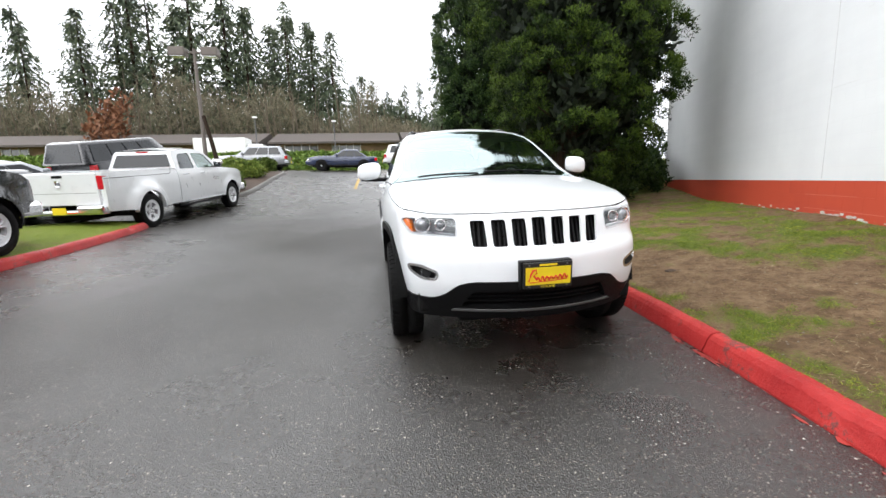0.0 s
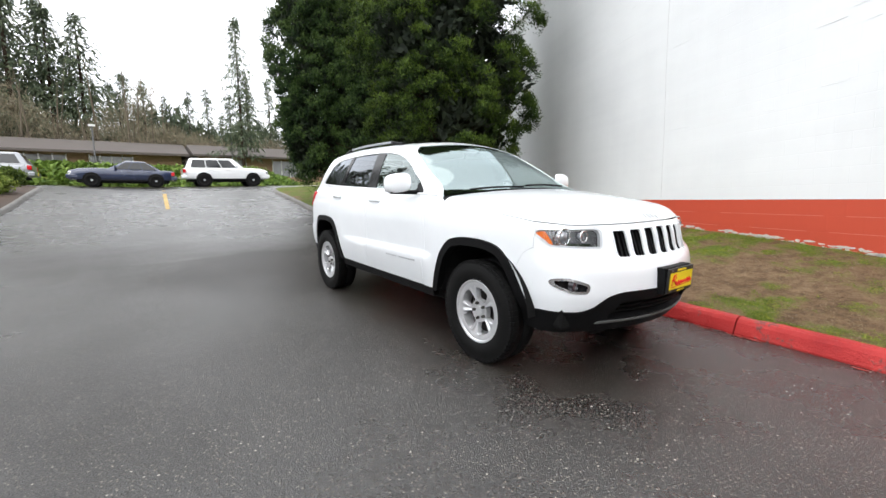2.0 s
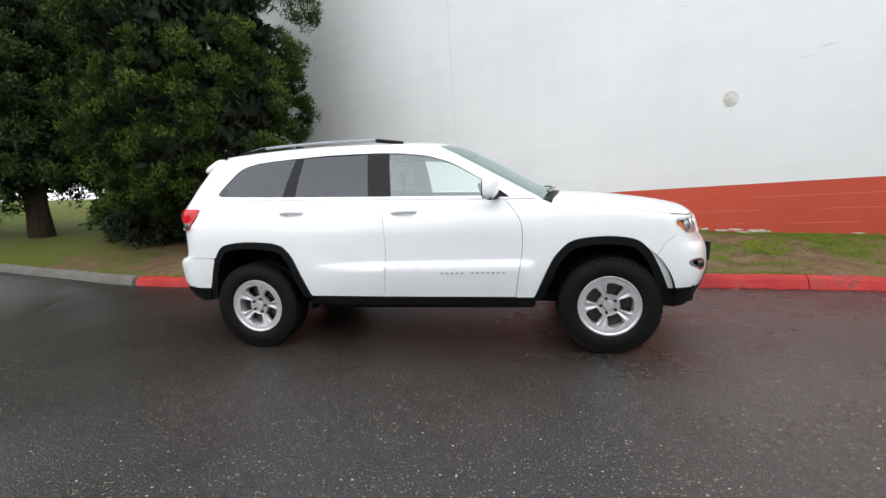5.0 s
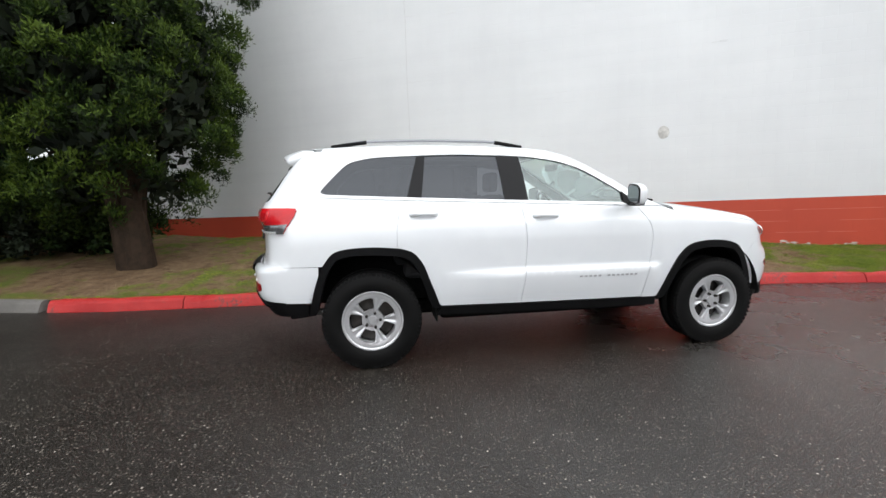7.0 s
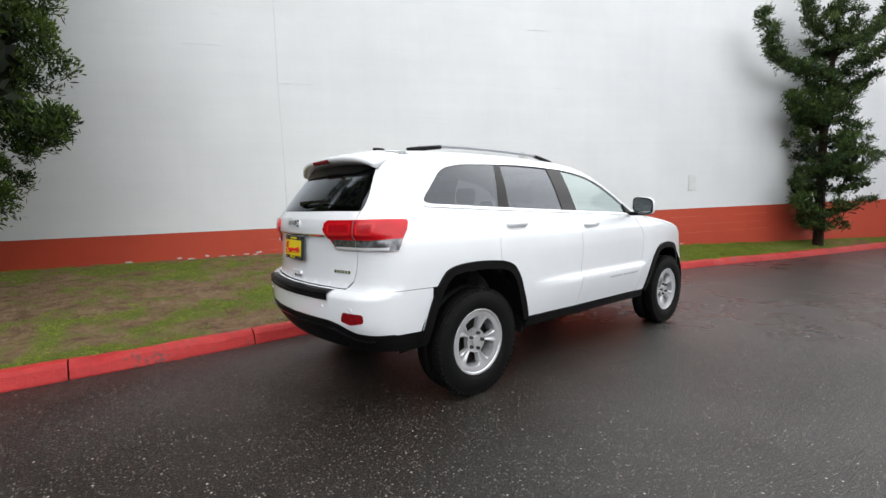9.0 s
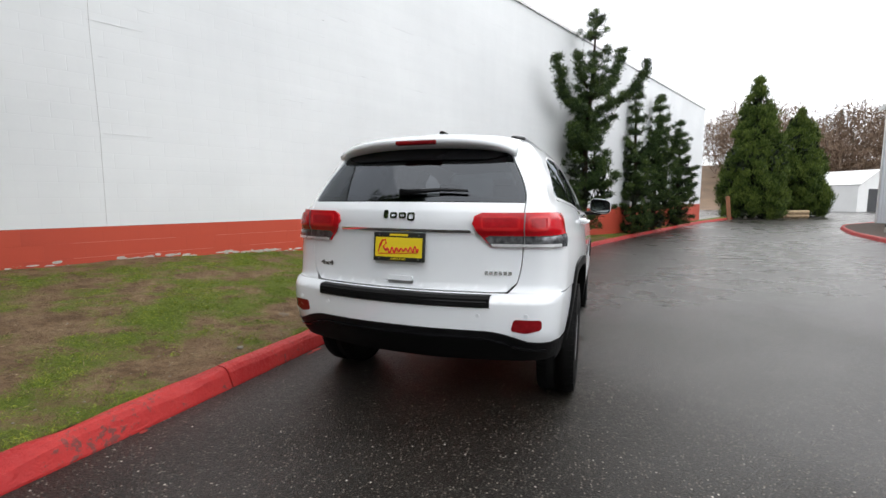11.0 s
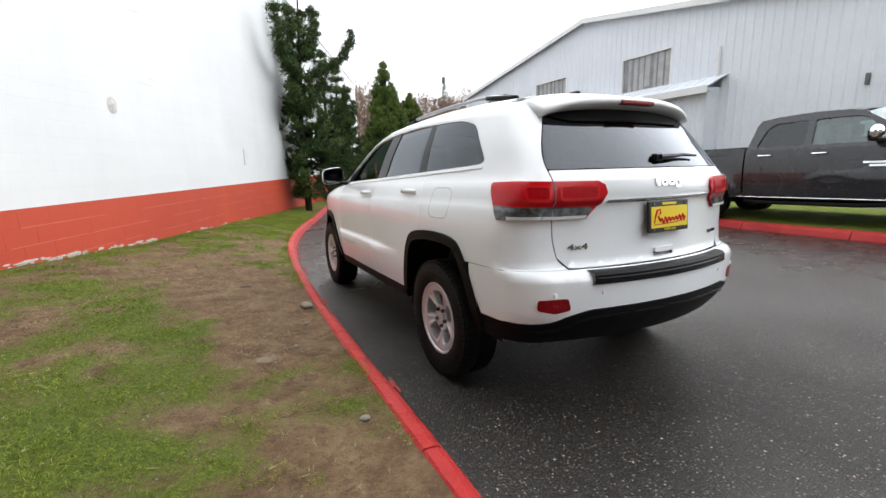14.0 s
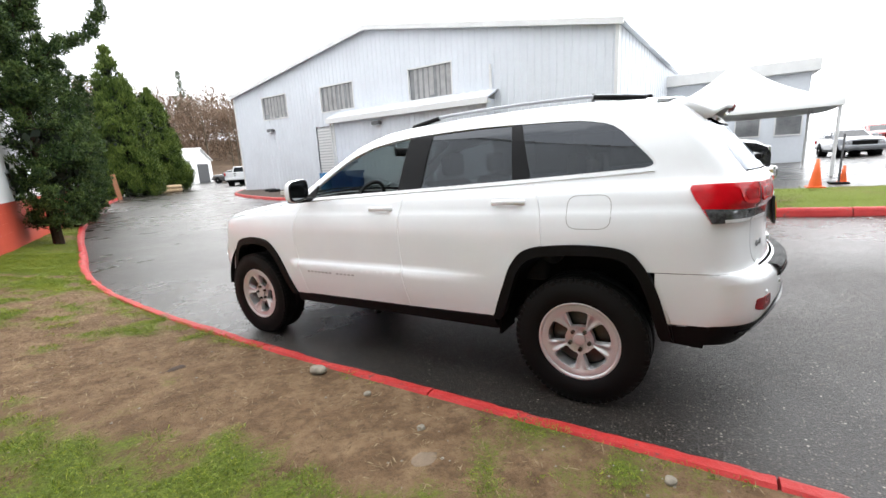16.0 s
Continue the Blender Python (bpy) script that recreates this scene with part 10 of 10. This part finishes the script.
# grass blades on the lawn, thin over bare soil
def grass_field(name, n, place, mat, seed, label, length=0.033, per=6):
    rs_ = np.random.RandomState(seed)
    C = []
    while len(C) < n:
        x, y, ok = place(rs_)
        if ok:
            C.append((x, y))
    P = np.array([(x, y, turf(x, y) - 0.004) if name == "grass" else (x, y, land(x, y) + 0.16) for x, y in C])
    D = rs_.normal(0, 0.45, (len(P), 3)) + np.array([0, 0, 1.0])
    tall = np.array([length * (1.0 + 0.9 * noise.noise(Vector((x * 3.1, y * 3.1, 21)))) for x, y in C])
    return tagged(blades(name, P, D, tall, 0.0030, per, 0.7, mat, None, seed, 1.2, "stuff", label), category="grass")


GRASS = make_foliage("grass_blades", (0.070, 0.112, 0.009), (0.155, 0.22, 0.016), (0.34, 0.345, 0.048), 0.6)
STRAW = make_foliage("dead_straw", (0.14, 0.095, 0.05), (0.24, 0.175, 0.10), (0.40, 0.32, 0.20), 0.8)


def lawn_place(rs_):
    y = rs_.uniform(-9.5, 5.2) if rs_.rand() < 0.85 else rs_.uniform(-14, 7)
    a, b = kerb_x(y) + 0.10, wall_x(y)
    x = a + (b - a) * rs_.rand() ** 1.15
    edge_ = 0.45 if x - a < 0.07 + 0.08 * noise.noise(Vector((x * 2, y * 2, 30))) else 0.0
    return x, y, -soil_cover(x, y) + edge_ + 0.55 * noise.noise(Vector((x * 4.2, y * 4.2, 33))) > rs_.uniform(-0.12, 0.36)


grass_field("grass", 56000, lawn_place, GRASS, 81, "short uneven green grass with bare patches")


def litter_place(rs_):
    y = rs_.uniform(-6.5, 5.0)
    a, b = kerb_x(y) + 0.16, wall_x(y)
    x = a + (b - a) * rs_.rand()
    return x, y, soil_cover(x, y) > rs_.uniform(-0.5, 0.5)


rs_ = np.random.RandomState(83)
spots = [q[:2] for q in (litter_place(rs_) for _ in range(16000)) if q[2]]
P = np.array([(x, y, turf(x, y) + 0.004) for x, y in spots])
D = rs_.normal(0, 1, (len(P), 3)) * np.array([1, 1, 0.12])
tagged(blades("dead_grass", P, D, 0.045, 0.0038, 2, 0.5, STRAW, None, 84, 0.0, "stuff", "dead straw and twigs lying on the bare soil"), category="dead grass")
grass_field("island_grass", 3500, lambda r_: (r_.uniform(-9.6, -6.55), r_.uniform(-5.5, 6.0), True), GRASS, 82, "bright short grass on the island", 0.07)

# bins, cones and odds by the workshop
BLUE_BIN = simple("blue_plastic", (0.015, 0.07, 0.22), 0.45, vary=0.15, scale=3)
BLUE_PALE = simple("pale_blue_plastic", (0.04, 0.20, 0.42), 0.45, vary=0.15, scale=3)
drum = thing("plastic_drum", "pale blue plastic drum by the workshop wall", "drum", m=Matrix.Translation((-13.35, -15.55, land(-13.35, -15.55) + 0.12)))
bm_part("barrel", BLUE_PALE, drum, lambda bm: [bm.faces.new(r_) for r_ in [tube(bm, [(0, 0, 0), (0, 0, 0.35), (0, 0, 0.7), (0, 0, 1.02)], 0.36, 24)] if r_])
for z in (0.0, 0.35, 0.70, 1.0):
    bm_part("hoop", BLUE_PALE, drum, lambda bm: tube(bm, [(0.365 * math.cos(t), 0.365 * math.sin(t), z + 0.02) for t in np.linspace(0, 2 * math.pi, 25)], 0.02, 6, cap=False))
bin_ = thing("wheeled_bin", "dark blue lidded bin by the workshop wall", "bin", m=Matrix.Translation((-13.4, -14.1, land(-13.4, -14.1) + 0.12)))
bm_part("tub", BLUE_BIN, bin_, lambda bm: box(bm, (-0.45, -0.75, 0.05), (0.45, 0.75, 1.0), 0.06))
bm_part("lid", BLUE_BIN, bin_, lambda bm: box(bm, (-0.5, -0.8, 1.0), (0.5, 0.8, 1.1), 0.03))
for x, y, lab in ((-10.0, -9.9, "row of pale rubble blocks at the bed"),):
    for k in range(5):
        b_ = bm_part("rubble_block", CONCRETE, None, lambda bm: box(bm, (-0.28, -0.2, 0), (0.28, 0.2, 0.24), 0.05))
        b_.matrix_world = pose(-11.3 - 0.15 * k, -14.2 - 0.75 * k, land(-11.3, -14.2 - 0.75 * k) + 0.1, 0, 0, 20 * k)
        tagged(b_, "pale broken concrete block lying on the soil", "concrete block", "rubble on the bed")
for k in range(4):
    ty = thing("old_tyre", "worn black tyre lying on the soil", "tyre", "tyres by the wall", m=pose(-13.6 - 0.4 * (k % 2), -18.6 - 0.9 * k, land(-13.6, -19) + 0.18, 0, 90, 0))
    bm_part("tread", RUBBER, ty, lambda bm: lathe(bm, [(-0.1, 0.2), (-0.12, 0.31), (-0.08, 0.34), (0.08, 0.34), (0.12, 0.31), (0.1, 0.2), (-0.1, 0.2)], 22), smooth=True)
ORANGE = simple("orange_cone_plastic", (0.75, 0.12, 0.02), 0.5, vary=0.1)
for x, y, h in ((-9.2, 4.0, 0.62), (-12.3, 5.05, 0.45)):
    cn = thing("traffic_cone", "bright orange traffic cone on the island" if h > 0.55 else "small dark orange traffic cone in the lot", "traffic cone", "cones", m=Matrix.Translation((x, y, land(x, y) + (0.19 if h > 0.55 else 0.02))))
    bm_part("cone", ORANGE, cn, lambda bm: lathe(bm, [(0.02, h * 0.2), (h * 0.5, h * 0.12), (h, 0.03), (h, 0.0)], 18), smooth=True, m=pose(0, 0, 0, 0, -90, 0))
    bm_part("foot", ORANGE, cn, lambda bm: box(bm, (-h * 0.26, -h * 0.26, 0), (h * 0.26, h * 0.26, 0.03), 0.008))
sign = thing("sign_post", "thin grey post on a black foot", "post", m=Matrix.Translation((-12.2, 4.95, land(-12.2, 4.95))))
bm_part("pole", LAMP_GREY, sign, lambda bm: tube(bm, [(0, 0, 0), (0, 0, 1.3)], 0.025, 6))
bm_part("foot", RUBBER, sign, lambda bm: box(bm, (-0.2, -0.2, 0), (0.2, 0.2, 0.05), 0.01))
stake = thing("marker_post", "short weathered reddish wooden post by the kerb", "post", m=Matrix.Translation((-9.9, -31.6, land(-9.9, -31.6))))
bm_part("post", simple("reddish_timber", (0.28, 0.12, 0.06), 0.8, vary=0.25), stake, lambda bm: box(bm, (-0.12, -0.08, -0.1), (0.12, 0.08, 1.7), 0.02, pose(0, 0, 0, 0, 6, 0)))
LOG = simple("cut_timber", (0.42, 0.30, 0.18), 0.8, vary=0.3)
pile = thing("timber_pile", "small heap of pale cut timber by the cedars", "timber", m=Matrix.Translation((-15.2, -36.4, land(-15, -36))))
for k in range(6):
    bm_part("log", LOG, pile, lambda bm: tube(bm, [(-0.9, 0.3 * (k % 3), 0.16 + 0.28 * (k // 3)), (0.9, 0.3 * (k % 3) + 0.1, 0.16 + 0.28 * (k // 3))], 0.15, 8))
